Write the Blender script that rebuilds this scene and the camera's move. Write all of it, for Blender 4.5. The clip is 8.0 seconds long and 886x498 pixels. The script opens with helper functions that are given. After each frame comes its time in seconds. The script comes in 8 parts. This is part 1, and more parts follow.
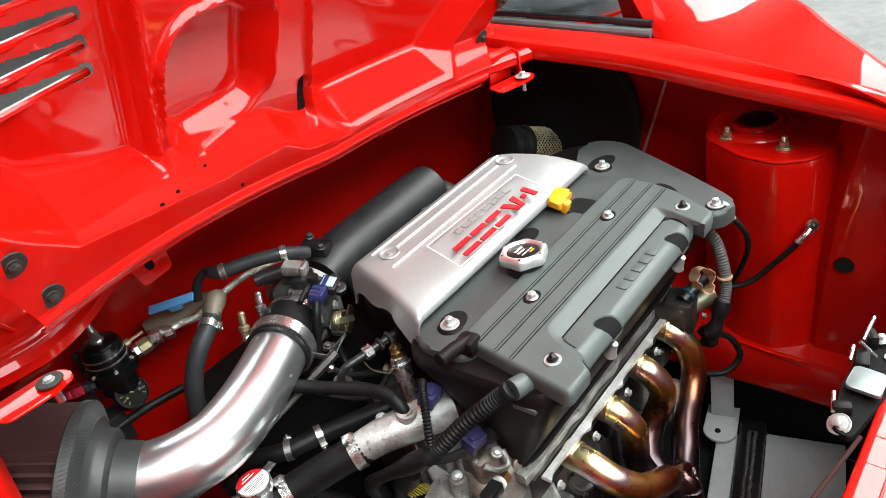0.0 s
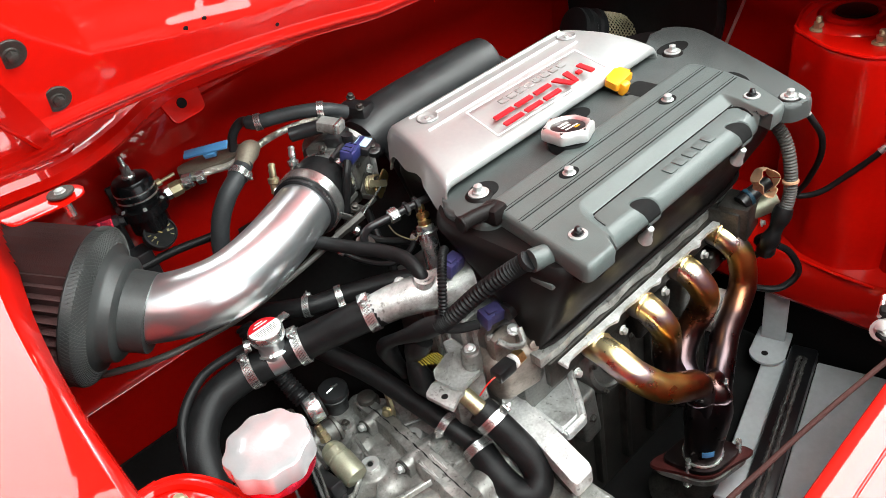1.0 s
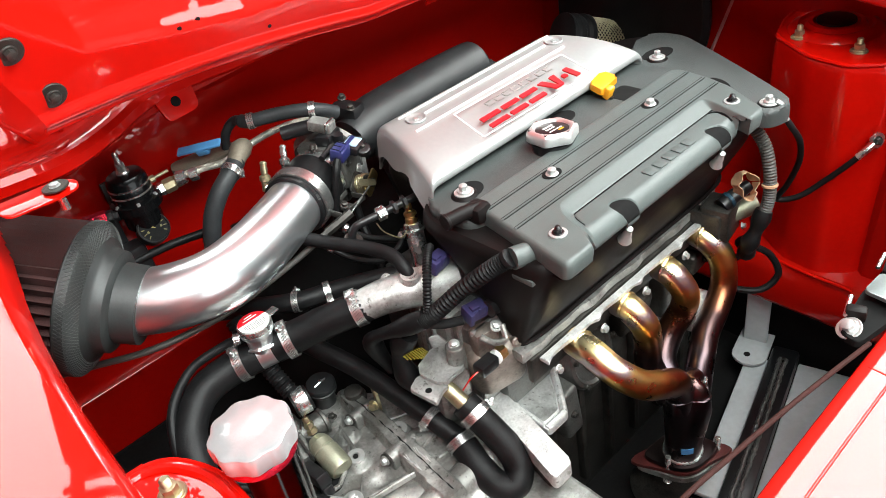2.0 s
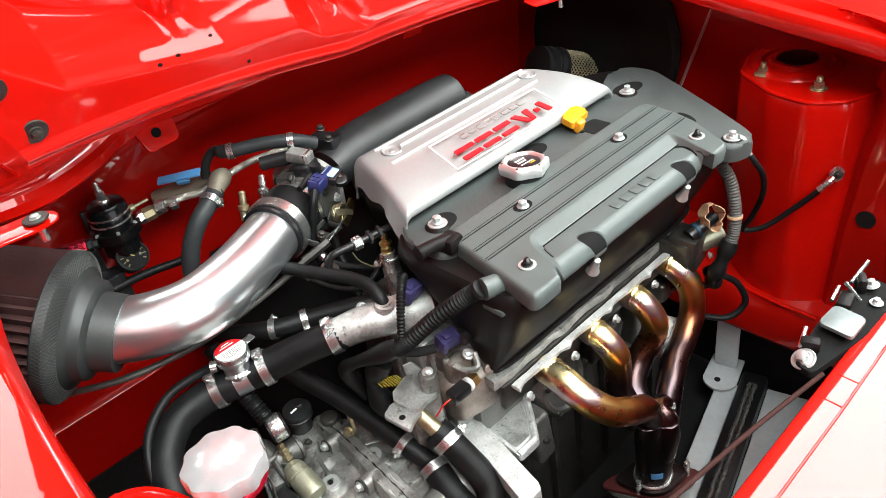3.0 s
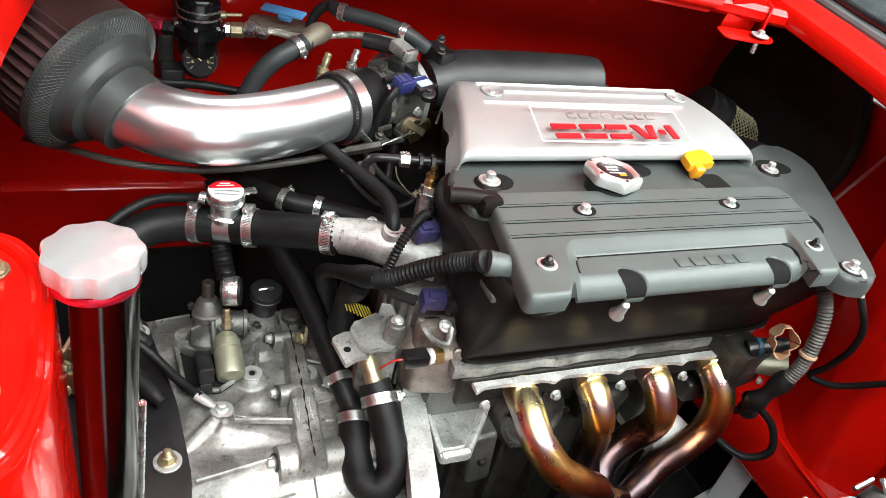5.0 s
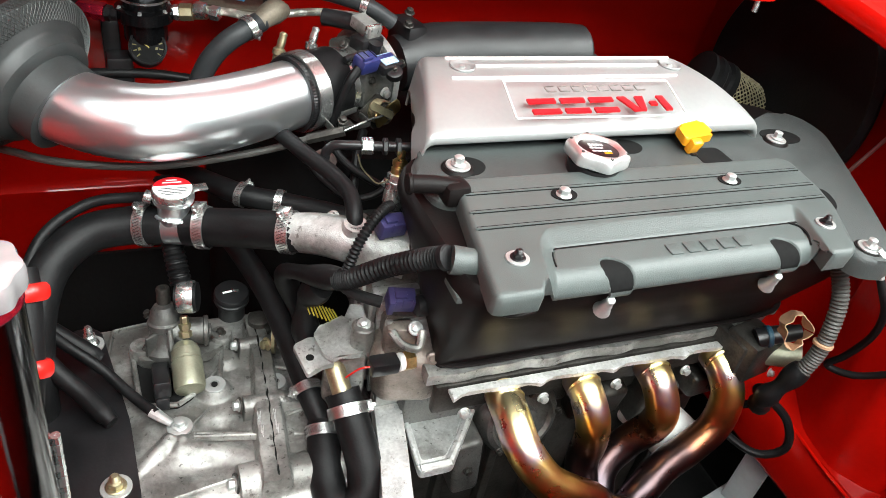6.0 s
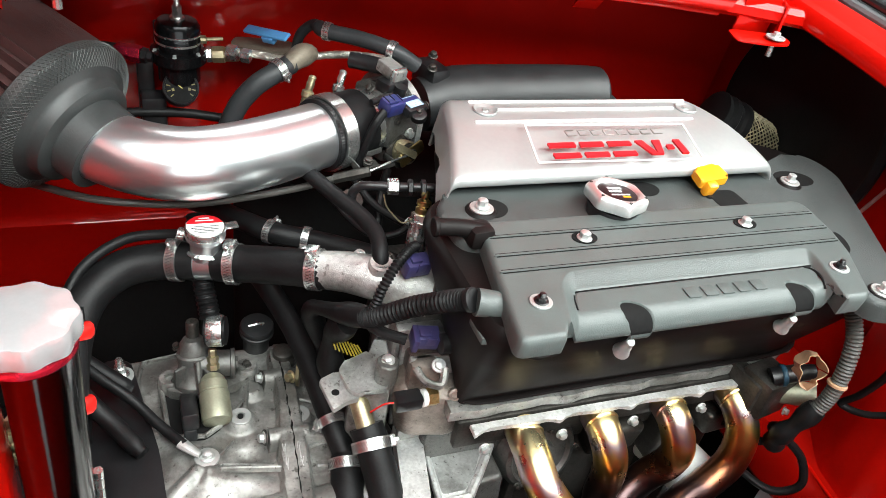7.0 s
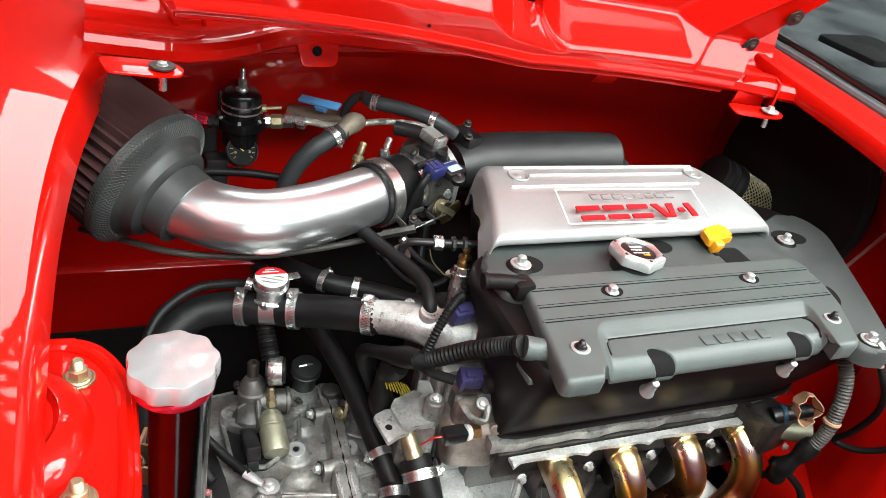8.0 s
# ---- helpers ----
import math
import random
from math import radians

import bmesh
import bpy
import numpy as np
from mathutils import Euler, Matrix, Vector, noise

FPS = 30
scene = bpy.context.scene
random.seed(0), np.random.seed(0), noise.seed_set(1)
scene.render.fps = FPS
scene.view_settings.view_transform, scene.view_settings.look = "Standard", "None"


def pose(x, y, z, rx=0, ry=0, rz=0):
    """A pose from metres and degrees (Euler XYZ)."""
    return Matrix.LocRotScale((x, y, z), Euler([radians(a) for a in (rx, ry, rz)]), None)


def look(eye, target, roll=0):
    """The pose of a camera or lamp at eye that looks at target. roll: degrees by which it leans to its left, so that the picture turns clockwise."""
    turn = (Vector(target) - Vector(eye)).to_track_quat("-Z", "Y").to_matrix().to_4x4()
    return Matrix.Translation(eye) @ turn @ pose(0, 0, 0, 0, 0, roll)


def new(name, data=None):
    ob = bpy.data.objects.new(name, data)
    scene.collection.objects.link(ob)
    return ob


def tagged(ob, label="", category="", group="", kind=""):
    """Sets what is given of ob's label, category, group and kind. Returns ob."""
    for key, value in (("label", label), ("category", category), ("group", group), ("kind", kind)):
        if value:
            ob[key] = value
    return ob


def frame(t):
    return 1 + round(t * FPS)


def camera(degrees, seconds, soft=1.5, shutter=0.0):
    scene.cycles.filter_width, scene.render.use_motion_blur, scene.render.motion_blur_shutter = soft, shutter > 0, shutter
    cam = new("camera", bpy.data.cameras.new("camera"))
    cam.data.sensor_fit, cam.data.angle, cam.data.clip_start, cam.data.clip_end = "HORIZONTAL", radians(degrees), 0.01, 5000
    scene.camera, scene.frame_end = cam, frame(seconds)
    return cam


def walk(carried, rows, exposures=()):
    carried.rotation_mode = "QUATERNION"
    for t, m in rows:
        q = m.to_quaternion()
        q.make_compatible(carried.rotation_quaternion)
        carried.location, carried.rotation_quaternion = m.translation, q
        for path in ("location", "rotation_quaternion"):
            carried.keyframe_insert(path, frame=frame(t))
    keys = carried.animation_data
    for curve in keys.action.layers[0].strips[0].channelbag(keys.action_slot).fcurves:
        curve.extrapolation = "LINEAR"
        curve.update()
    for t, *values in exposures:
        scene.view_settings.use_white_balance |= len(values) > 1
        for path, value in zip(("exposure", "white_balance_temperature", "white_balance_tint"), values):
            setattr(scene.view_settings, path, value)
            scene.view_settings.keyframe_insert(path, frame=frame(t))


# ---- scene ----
cam = camera(61.2, 8.0, soft=0.45)
PATH = [
    (0, (-0.498, -0.378, 1.344), (0.705, 0.839, 0.308), -13.6),
    (0.5, (-0.469, -0.399, 1.285), (0.557, 0.9, 0.163), -13.4),
    (1, (-0.469, -0.41, 1.255), (0.487, 0.903, 0.087), -12.5),
    (1.5, (-0.473, -0.422, 1.254), (0.482, 0.891, 0.086), -11.8),
    (3, (-0.469, -0.456, 1.283), (0.551, 0.842, 0.155), -10.4),
    (3.5, (-0.465, -0.459, 1.277), (0.566, 0.877, 0.203), -5.0),
    (4, (-0.456, -0.474, 1.246), (0.481, 0.933, 0.179), 6.5),
    (4.5, (-0.414, -0.472, 1.216), (0.378, 1.007, 0.128), 13.9),
    (5, (-0.36, -0.453, 1.186), (0.431, 0.982, 0.04), 14.3),
    (6.3, (-0.274, -0.402, 1.158), (0.457, 1.025, -0.038), 10.8),
    (6.5, (-0.279, -0.401, 1.161), (0.46, 1.03, -0.024), 11.0),
    (7, (-0.301, -0.409, 1.185), (0.421, 1.059, 0.035), 11.1),
    (7.5, (-0.337, -0.423, 1.207), (0.388, 1.074, 0.097), 12.1),
    (8, (-0.4, -0.453, 1.243), (0.368, 1.061, 0.184), 12.0),
]
walk(cam, [(t, look(eye, target, roll)) for t, eye, target, roll in PATH],
     exposures=[(0, -0.42), (0.5, -0.2), (1.5, -0.12), (5, -0.12), (7.5, -0.18), (8, -0.24)])

# ---- world, unseen ceiling panels and exposure ----
world = bpy.data.worlds.new("dim_outside")
scene.world = world
world.use_nodes = True
world.node_tree.nodes["Background"].inputs["Color"].default_value = (0.5, 0.5, 0.5, 1)
world.node_tree.nodes["Background"].inputs["Strength"].default_value = 0.3
CEILING = 3.40
# centre x, y, size x, y and watts of unseen panels added for highlights
PANELS = ((0.8, -2.1, 5.0, 2.9, 640.0), (0.6, 3.05, 1.7, 1.65, 100.0), (2.95, -0.33, 2.9, 1.15, 265.0), (5.25, -1.15, 1.5, 1.7, 110.0))
for px, py, sx, sy, watts in PANELS:
    lamp_data = bpy.data.lights.new("unseen_panel_lamp", "AREA")
    lamp_data.shape, lamp_data.size, lamp_data.size_y = "RECTANGLE", sx, sy
    lamp_data.energy, lamp_data.color = watts, (0.93, 0.985, 0.96)
    lamp = new("unseen_panel_lamp", lamp_data)
    lamp.matrix_world = pose(px, py, CEILING - 0.06)
# added fill light in an unseen south gate: half width, height of the opening, watts
GATE_W, GATE_H, GATE_WATTS = 2.4, 2.75, 130.0
gate_data = bpy.data.lights.new("unseen_gate_fill", "AREA")
gate_data.shape, gate_data.size, gate_data.size_y = "RECTANGLE", 2 * GATE_W - 0.1, GATE_H - 0.3
gate_data.energy, gate_data.color = GATE_WATTS, (0.93, 0.985, 0.98)
gate = new("unseen_gate_fill", gate_data)
gate.matrix_world = pose(0, -6.55, 0.17 + GATE_H / 2, 90, 0, 0)
scene.view_settings.exposure = 0.0


# ---- materials ----
def mat(name, color, rough=0.5, metal=0.0, coat=0.0, vary=0.25, scale=30.0, bump=0.0, bump_scale=200.0, second=None, rough_vary=0.15, spec=0.5):
    """Base colour broken up at two scales, with roughness wear and fine relief."""
    m = bpy.data.materials.new(name)
    m.use_nodes = True
    n, l = m.node_tree.nodes, m.node_tree.links
    b = n["Principled BSDF"]
    b.inputs["Metallic"].default_value = metal
    b.inputs["Coat Weight"].default_value = coat
    b.inputs["Coat Roughness"].default_value = 0.04
    b.inputs["Specular IOR Level"].default_value = spec
    tc = n.new("ShaderNodeTexCoord")
    big = n.new("ShaderNodeTexNoise")
    big.inputs["Scale"].default_value = scale
    big.inputs["Detail"].default_value = 6
    fine = n.new("ShaderNodeTexNoise")
    fine.inputs["Scale"].default_value = scale * 9
    fine.inputs["Detail"].default_value = 4
    l.new(tc.outputs["Object"], big.inputs["Vector"])
    l.new(tc.outputs["Object"], fine.inputs["Vector"])
    mean = n.new("ShaderNodeMath")
    mean.operation = "MULTIPLY_ADD"
    mean.inputs[1].default_value = 0.35
    l.new(fine.outputs["Fac"], mean.inputs[0])
    part_big = n.new("ShaderNodeMath")
    part_big.operation = "MULTIPLY"
    part_big.inputs[1].default_value = 0.65
    l.new(big.outputs["Fac"], part_big.inputs[0])
    l.new(part_big.outputs[0], mean.inputs[2])
    ramp = n.new("ShaderNodeValToRGB")
    dark = second or tuple(c * (1 - vary) for c in color)
    lite = tuple(min(1, c * (1 + vary * 0.6)) for c in color)
    ramp.color_ramp.elements[0].position, ramp.color_ramp.elements[0].color = 0.36, (*dark, 1)
    ramp.color_ramp.elements[1].position, ramp.color_ramp.elements[1].color = 0.64, (*lite, 1)
    l.new(mean.outputs[0], ramp.inputs["Fac"])
    l.new(ramp.outputs["Color"], b.inputs["Base Color"])
    rr = n.new("ShaderNodeMapRange")
    rr.inputs["From Min"].default_value, rr.inputs["From Max"].default_value = 0.3, 0.7
    rr.inputs["To Min"].default_value, rr.inputs["To Max"].default_value = max(0.02, rough - rough_vary * rough), min(1, rough + rough_vary * rough)
    l.new(big.outputs["Fac"], rr.inputs["Value"])
    l.new(rr.outputs["Result"], b.inputs["Roughness"])
    if bump:
        grain = n.new("ShaderNodeTexNoise")
        grain.inputs["Scale"].default_value = bump_scale
        grain.inputs["Detail"].default_value = 3
        l.new(tc.outputs["Object"], grain.inputs["Vector"])
        bp = n.new("ShaderNodeBump")
        bp.inputs["Strength"].default_value = bump
        bp.inputs["Distance"].default_value = 0.002
        l.new(grain.outputs["Fac"], bp.inputs["Height"])
        l.new(bp.outputs["Normal"], b.inputs["Normal"])
        if coat:
            l.new(bp.outputs["Normal"], b.inputs["Coat Normal"])
    return m



def cast(name, clean, grime, rough, dirt):
    """Sand-cast metal: fine pitted grain, blotches of oily grime, bright rubbed patches."""
    m = mat(name, clean, rough, 0.65, 0.0, 0.3, 30, 0.34, 1000)
    n, l = m.node_tree.nodes, m.node_tree.links
    b = n["Principled BSDF"]
    tc = n.new("ShaderNodeTexCoord")
    base = b.inputs["Base Color"].links[0].from_socket
    for k, (sc, lo, hi, col) in enumerate(((16, 0.60 - 0.2 * dirt, 0.74 - 0.2 * dirt, grime), (75, 0.62, 0.70, grime), (190, 0.62, 0.69, tuple(c * 0.5 for c in grime)))):
        nz = n.new("ShaderNodeTexNoise")
        nz.inputs["Scale"].default_value = sc
        nz.inputs["Detail"].default_value = 7
        nz.inputs["Roughness"].default_value = 0.62
        l.new(tc.outputs["Object"], nz.inputs["Vector"])
        mr = n.new("ShaderNodeMapRange")
        mr.inputs["From Min"].default_value, mr.inputs["From Max"].default_value = lo, hi
        mr.inputs["To Max"].default_value = 0.75 if k else 0.6
        l.new(nz.outputs["Fac"], mr.inputs["Value"])
        mix = n.new("ShaderNodeMix")
        mix.data_type = "RGBA"
        mix.inputs[7].default_value = (*col, 1)
        l.new(mr.outputs["Result"], mix.inputs[0])
        l.new(base, mix.inputs[6])
        base = mix.outputs[2]
    l.new(base, b.inputs["Base Color"])
    return m


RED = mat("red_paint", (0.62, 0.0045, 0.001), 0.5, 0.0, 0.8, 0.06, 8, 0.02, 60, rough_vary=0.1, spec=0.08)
# darker copy of the red: the bay's shade is put into its colour
RED_SHADED = mat("shaded_red_paint", (0.42, 0.0035, 0.001), 0.45, 0.0, 0.8, 0.07, 14, 0.22, 22, spec=0.1)
RED_TOWER = mat("thick_red_tower_paint", (0.56, 0.004, 0.0012), 0.36, 0.0, 0.9, 0.10, 14, 0.42, 42, spec=0.1)
PLASTIC = mat("textured_grey_plastic", (0.078, 0.093, 0.090), 0.44, 0.0, 0.0, 0.12, 40, 0.22, 900)
PLASTIC_D = mat("grained_dark_plastic", (0.052, 0.060, 0.059), 0.50, 0.0, 0.0, 0.16, 40, 0.38, 800)
PLASTIC_B = mat("black_valve_cover_plastic", (0.0085, 0.0068, 0.0066), 0.46, 0.0, 0.0, 0.12, 30, 0.10, 500, rough_vary=0.06, spec=0.14)
SILVER = mat("silver_painted_plastic", (0.33, 0.34, 0.337), 0.33, 0.35, 0.15, 0.05, 20, 0.03, 900)
PLENUM = mat("black_painted_casting", (0.013, 0.014, 0.015), 0.46, 0.0, 0.0, 0.25, 40, 0.10, 700)
RUBBER = mat("black_rubber", (0.0075, 0.0075, 0.008), 0.47, 0.0, 0.0, 0.5, 35, 0.12, 300, spec=0.2)
RUBBER_G = mat("worn_grey_rubber", (0.026, 0.028, 0.030), 0.44, 0.0, 0.0, 0.3, 35, 0.1, 300, spec=0.3)
BLACK = mat("satin_black_metal", (0.010, 0.010, 0.011), 0.34, 0.0, 0.0, 0.4, 40, 0.08, 250)
DARK = mat("grimy_dark_metal", (0.07, 0.066, 0.06), 0.42, 0.7, 0.0, 0.5, 40, 0.2, 180)
# for matt black parts, and for deep shade put in as black
VOID = mat("matt_black_and_shade", (0.010, 0.010, 0.010), 0.85, 0.0, 0.0, 0.3, 20, 0.2, 150, spec=0.1)
CAST = cast("cast_aluminium", (0.42, 0.42, 0.40), (0.040, 0.036, 0.030), 0.40, 0.95)
OILY = cast("oily_brown_casting", (0.34, 0.29, 0.255), (0.10, 0.08, 0.066), 0.42, 0.6)
CAST_LT = cast("clean_cast_aluminium", (0.60, 0.615, 0.60), (0.11, 0.10, 0.085), 0.36, 0.8)
POLISH = mat("polished_aluminium", (0.80, 0.84, 0.86), 0.29, 0.96, 0.0, 0.02, 25, 0.0, 120, rough_vary=0.04)
BASE_RUBBER = mat("grey_filter_rubber", (0.030, 0.033, 0.033), 0.45, 0.0, 0.0, 0.2, 40, 0.1, 300)
BARE = cast("bright_machined_casting", (0.78, 0.79, 0.78), (0.34, 0.32, 0.28), 0.38, 0.4)
SELECT = cast("dull_grey_casting", (0.15, 0.15, 0.143), (0.05, 0.047, 0.04), 0.42, 0.55)
STEEL = mat("bright_steel", (0.68, 0.70, 0.69), 0.27, 0.95, 0.0, 0.12, 60, 0.02, 300)
BOLTED = mat("plated_bolt_steel", (0.58, 0.60, 0.59), 0.46, 0.75, 0.0, 0.15, 60, 0.05, 300)
WIRE = mat("dull_wire", (0.075, 0.078, 0.076), 0.5, 0.6, 0.0, 0.2, 60, 0.05, 300)
ZINC = mat("yellow_zinc", (0.44, 0.39, 0.25), 0.42, 0.9, 0.0, 0.25, 60, 0.1, 300)
BRASS = mat("brass", (0.62, 0.47, 0.20), 0.32, 1.0, 0.0, 0.3, 50, 0.1, 300)
YELLOW = mat("yellow_plastic", (0.85, 0.36, 0.01), 0.4, 0.0, 0.1, 0.08, 30)
BLUE = mat("blue_plastic", (0.02, 0.025, 0.11), 0.4, 0.0, 0.1, 0.2, 60)
BLUE_LT = mat("light_blue_plastic", (0.10, 0.33, 0.66), 0.45, 0.0, 0.0, 0.1, 40)
ANOD = mat("red_anodised", (0.55, 0.02, 0.05), 0.25, 0.8, 0.0, 0.1, 40)
REDPL = mat("red_sleeve", (0.72, 0.012, 0.008), 0.35, 0.0, 0.2, 0.05, 40)
GREENISH = mat("dull_olive_zinc", (0.30, 0.30, 0.22), 0.42, 0.6, 0.0, 0.2, 50, 0.1, 300)
WHITE = mat("white_label", (0.78, 0.78, 0.76), 0.5, 0.0, 0.0, 0.05, 40)
LETTER = mat("red_lettering", (0.50, 0.008, 0.014), 0.4, 0.0, 0.0, 0.05, 40)
FILTER = mat("dark_red_filter_cloth", (0.040, 0.010, 0.009), 0.85, 0.0, 0.0, 0.3, 60, 0.3, 800)
GREY_PAN = mat("grey_painted_pan", (0.52, 0.55, 0.56), 0.5, 0.0, 0.0, 0.12, 12, 0.1, 200)
CONCRETE = mat("grey_concrete", (0.22, 0.22, 0.22), 0.75, 0.0, 0.0, 0.25, 3, 0.2, 60)
TAPE = mat("tan_tape", (0.55, 0.33, 0.20), 0.6, 0.0, 0.0, 0.2, 60)
SCUTTLE = mat("mottled_grey_dash", (0.05, 0.055, 0.058), 0.55, 0.0, 0.0, 0.7, 12, 0.2, 200)
SEAL = mat("grey_window_seal", (0.10, 0.105, 0.11), 0.6, 0.0, 0.0, 0.2, 30)
GLASS = mat("clear_window_glass", (0.80, 0.84, 0.84), 0.02, 0.0, 0.0, 0.04, 10)
GLASS.node_tree.nodes["Principled BSDF"].inputs["Transmission Weight"].default_value = 1.0
CONVO = mat("grey_split_conduit", (0.075, 0.072, 0.066), 0.5, 0.0, 0.0, 0.2, 50)
PINKLINE = mat("bare_seam_sealer", (0.62, 0.30, 0.28), 0.6, 0.0, 0.0, 0.15, 60)


def heat_tint():
    """Stainless blued by heat: gold near the ports, copper, then purple."""
    m = mat("heat_tinted_steel", (0.5, 0.3, 0.15), 0.30, 1.0, 0.0, 0.1, 40, 0.05, 150)
    n, l = m.node_tree.nodes, m.node_tree.links
    tc = n.new("ShaderNodeTexCoord")
    sep = n.new("ShaderNodeSeparateXYZ")
    l.new(tc.outputs["Object"], sep.inputs[0])
    nz = n.new("ShaderNodeTexNoise")
    nz.inputs["Scale"].default_value = 22
    nz.inputs["Detail"].default_value = 4
    l.new(tc.outputs["Object"], nz.inputs["Vector"])
    add = n.new("ShaderNodeMath")
    add.operation = "MULTIPLY_ADD"
    add.inputs[1].default_value = 0.07
    l.new(nz.outputs["Fac"], add.inputs[0])
    l.new(sep.outputs["Z"], add.inputs[2])
    mr = n.new("ShaderNodeMapRange")
    mr.inputs["From Min"].default_value, mr.inputs["From Max"].default_value = 0.43, 0.645
    l.new(add.outputs[0], mr.inputs["Value"])
    ramp = n.new("ShaderNodeValToRGB")
    stops = ((0.0, (0.085, 0.065, 0.065)), (0.26, (0.085, 0.068, 0.078)), (0.42, (0.115, 0.070, 0.066)), (0.55, (0.30, 0.115, 0.055)), (0.66, (0.62, 0.34, 0.10)), (0.76, (0.72, 0.50, 0.16)), (0.83, (0.50, 0.40, 0.44)), (0.90, (0.78, 0.62, 0.30)), (1.0, (0.80, 0.68, 0.42)))
    el = ramp.color_ramp.elements
    el[0].position, el[0].color = stops[0][0], (*stops[0][1], 1)
    el[1].position, el[1].color = stops[-1][0], (*stops[-1][1], 1)
    for p, c in stops[1:-1]:
        e = el.new(p)
        e.color = (*c, 1)
    l.new(mr.outputs["Result"], ramp.inputs["Fac"])
    l.new(ramp.outputs["Color"], n["Principled BSDF"].inputs["Base Color"])
    return m


HEAT = heat_tint()


# ---- mesh helpers ----
def thing(name, at, label, category, group="", kind=""):
    ob = new(name)
    ob.location = at
    ob.empty_display_size = 0.02
    return tagged(ob, label, category, group, kind)


def finish(bm, sharp=0.6):
    bmesh.ops.recalc_face_normals(bm, faces=bm.faces)
    for f in bm.faces:
        f.smooth = True
    for e in bm.edges:
        if len(e.link_faces) == 2 and e.calc_face_angle(0) > sharp:
            e.smooth = False


def mesh_of(name, bm, material, sharp=0.6):
    finish(bm, sharp)
    me = bpy.data.meshes.new(name)
    bm.to_mesh(me)
    bm.free()
    me.materials.append(material)
    return me


def hang(ob, parent):
    ob.parent = parent
    if parent.type == "EMPTY":
        ob.matrix_parent_inverse = Matrix.Translation(-parent.location)
    return ob


def part(name, bm, material, parent, label="", sharp=0.6):
    ob = new(name, mesh_of(name, bm, material, sharp))
    if label:
        ob["label"] = label
    return hang(ob, parent) if parent else ob


def put(name, me, parent, m, label=""):
    """A part that shares its mesh with its likes, at m in the world."""
    ob = new(name, me)
    ob.matrix_basis = m
    if label:
        ob["label"] = label
    return hang(ob, parent) if parent.type == "EMPTY" else hang_sub(ob, parent)


def hang_sub(ob, parent):
    ob.parent = parent
    ob.matrix_parent_inverse = parent.matrix_basis.inverted()
    return ob


def align(p, d, up=(0, 0, 1), roll=0.0):
    """A pose at p with its z along d."""
    d = Vector(d).normalized()
    u = Vector(up)
    if abs(d.dot(u)) > 0.98:
        u = Vector((0, 1, 0))
    x = u.cross(d).normalized()
    y = d.cross(x)
    m = Matrix((x, y, d)).transposed().to_4x4()
    return Matrix.Translation(p) @ m @ Matrix.Rotation(radians(roll), 4, "Z")


def curve(pts, n=8):
    """A smooth line through the points."""
    p = [Vector(q) for q in pts]
    p = [p[0] * 2 - p[1]] + p + [p[-1] * 2 - p[-2]]
    out = []
    for i in range(1, len(p) - 2):
        a, b, c, d = p[i - 1:i + 3]
        for k in range(n):
            t = k / n
            out.append(0.5 * (2 * b + (c - a) * t + (2 * a - 5 * b + 4 * c - d) * t * t + (3 * b - a - 3 * c + d) * t ** 3))
    out.append(p[-2])
    return out


def loft(bm, rings, closed=True, caps=True):
    vs = [[bm.verts.new(q) for q in r] for r in rings]
    n = len(rings[0])
    for a, b in zip(vs, vs[1:]):
        for i in range(n if closed else n - 1):
            j = (i + 1) % n
            bm.faces.new((a[i], a[j], b[j], b[i]))
    if caps and closed:
        bm.faces.new(list(reversed(vs[0])))
        bm.faces.new(vs[-1])
    return vs


def tube(bm, pts, r, seg=14, n=8, caps=True, flat=1.0):
    """A round bar along a smooth line; r may be a function of the way along (0 to 1)."""
    line = curve(pts, n)
    total = len(line) - 1
    up = Vector((0.13, 0.21, 0.97))
    rings = []
    for i, q in enumerate(line):
        d = (line[min(i + 1, total)] - line[max(i - 1, 0)]).normalized()
        x = up.cross(d)
        if x.length < 0.05:
            x = Vector((1, 0, 0)).cross(d)
        x.normalize()
        y = d.cross(x)
        up = y
        rad = r(i / total) if callable(r) else r
        rings.append([q + x * math.cos(a) * rad + y * math.sin(a) * rad * flat for a in (math.tau * k / seg for k in range(seg))])
    loft(bm, rings, True, caps)
    return bm


def lathe(bm, prof, m=Matrix(), seg=28, lobe=None):
    """Turns (radius, height) round z. lobe(angle) scales the radius."""
    rings = []
    for r, z in prof:
        rings.append([m @ Vector((r * math.cos(a) * (lobe(a) if lobe else 1), r * math.sin(a) * (lobe(a) if lobe else 1), z)) for a in (math.tau * k / seg for k in range(seg))])
    loft(bm, rings, True, True)
    return bm


def box(bm, size, m=Matrix(), bevel=0.0, seg=2):
    g = bmesh.ops.create_cube(bm, size=1.0, matrix=m @ Matrix.Diagonal((*size, 1)))
    if bevel:
        es = list({e for v in g["verts"] for e in v.link_edges})
        bmesh.ops.bevel(bm, geom=es, offset=bevel, segments=seg, affect="EDGES", profile=0.5)
    return bm


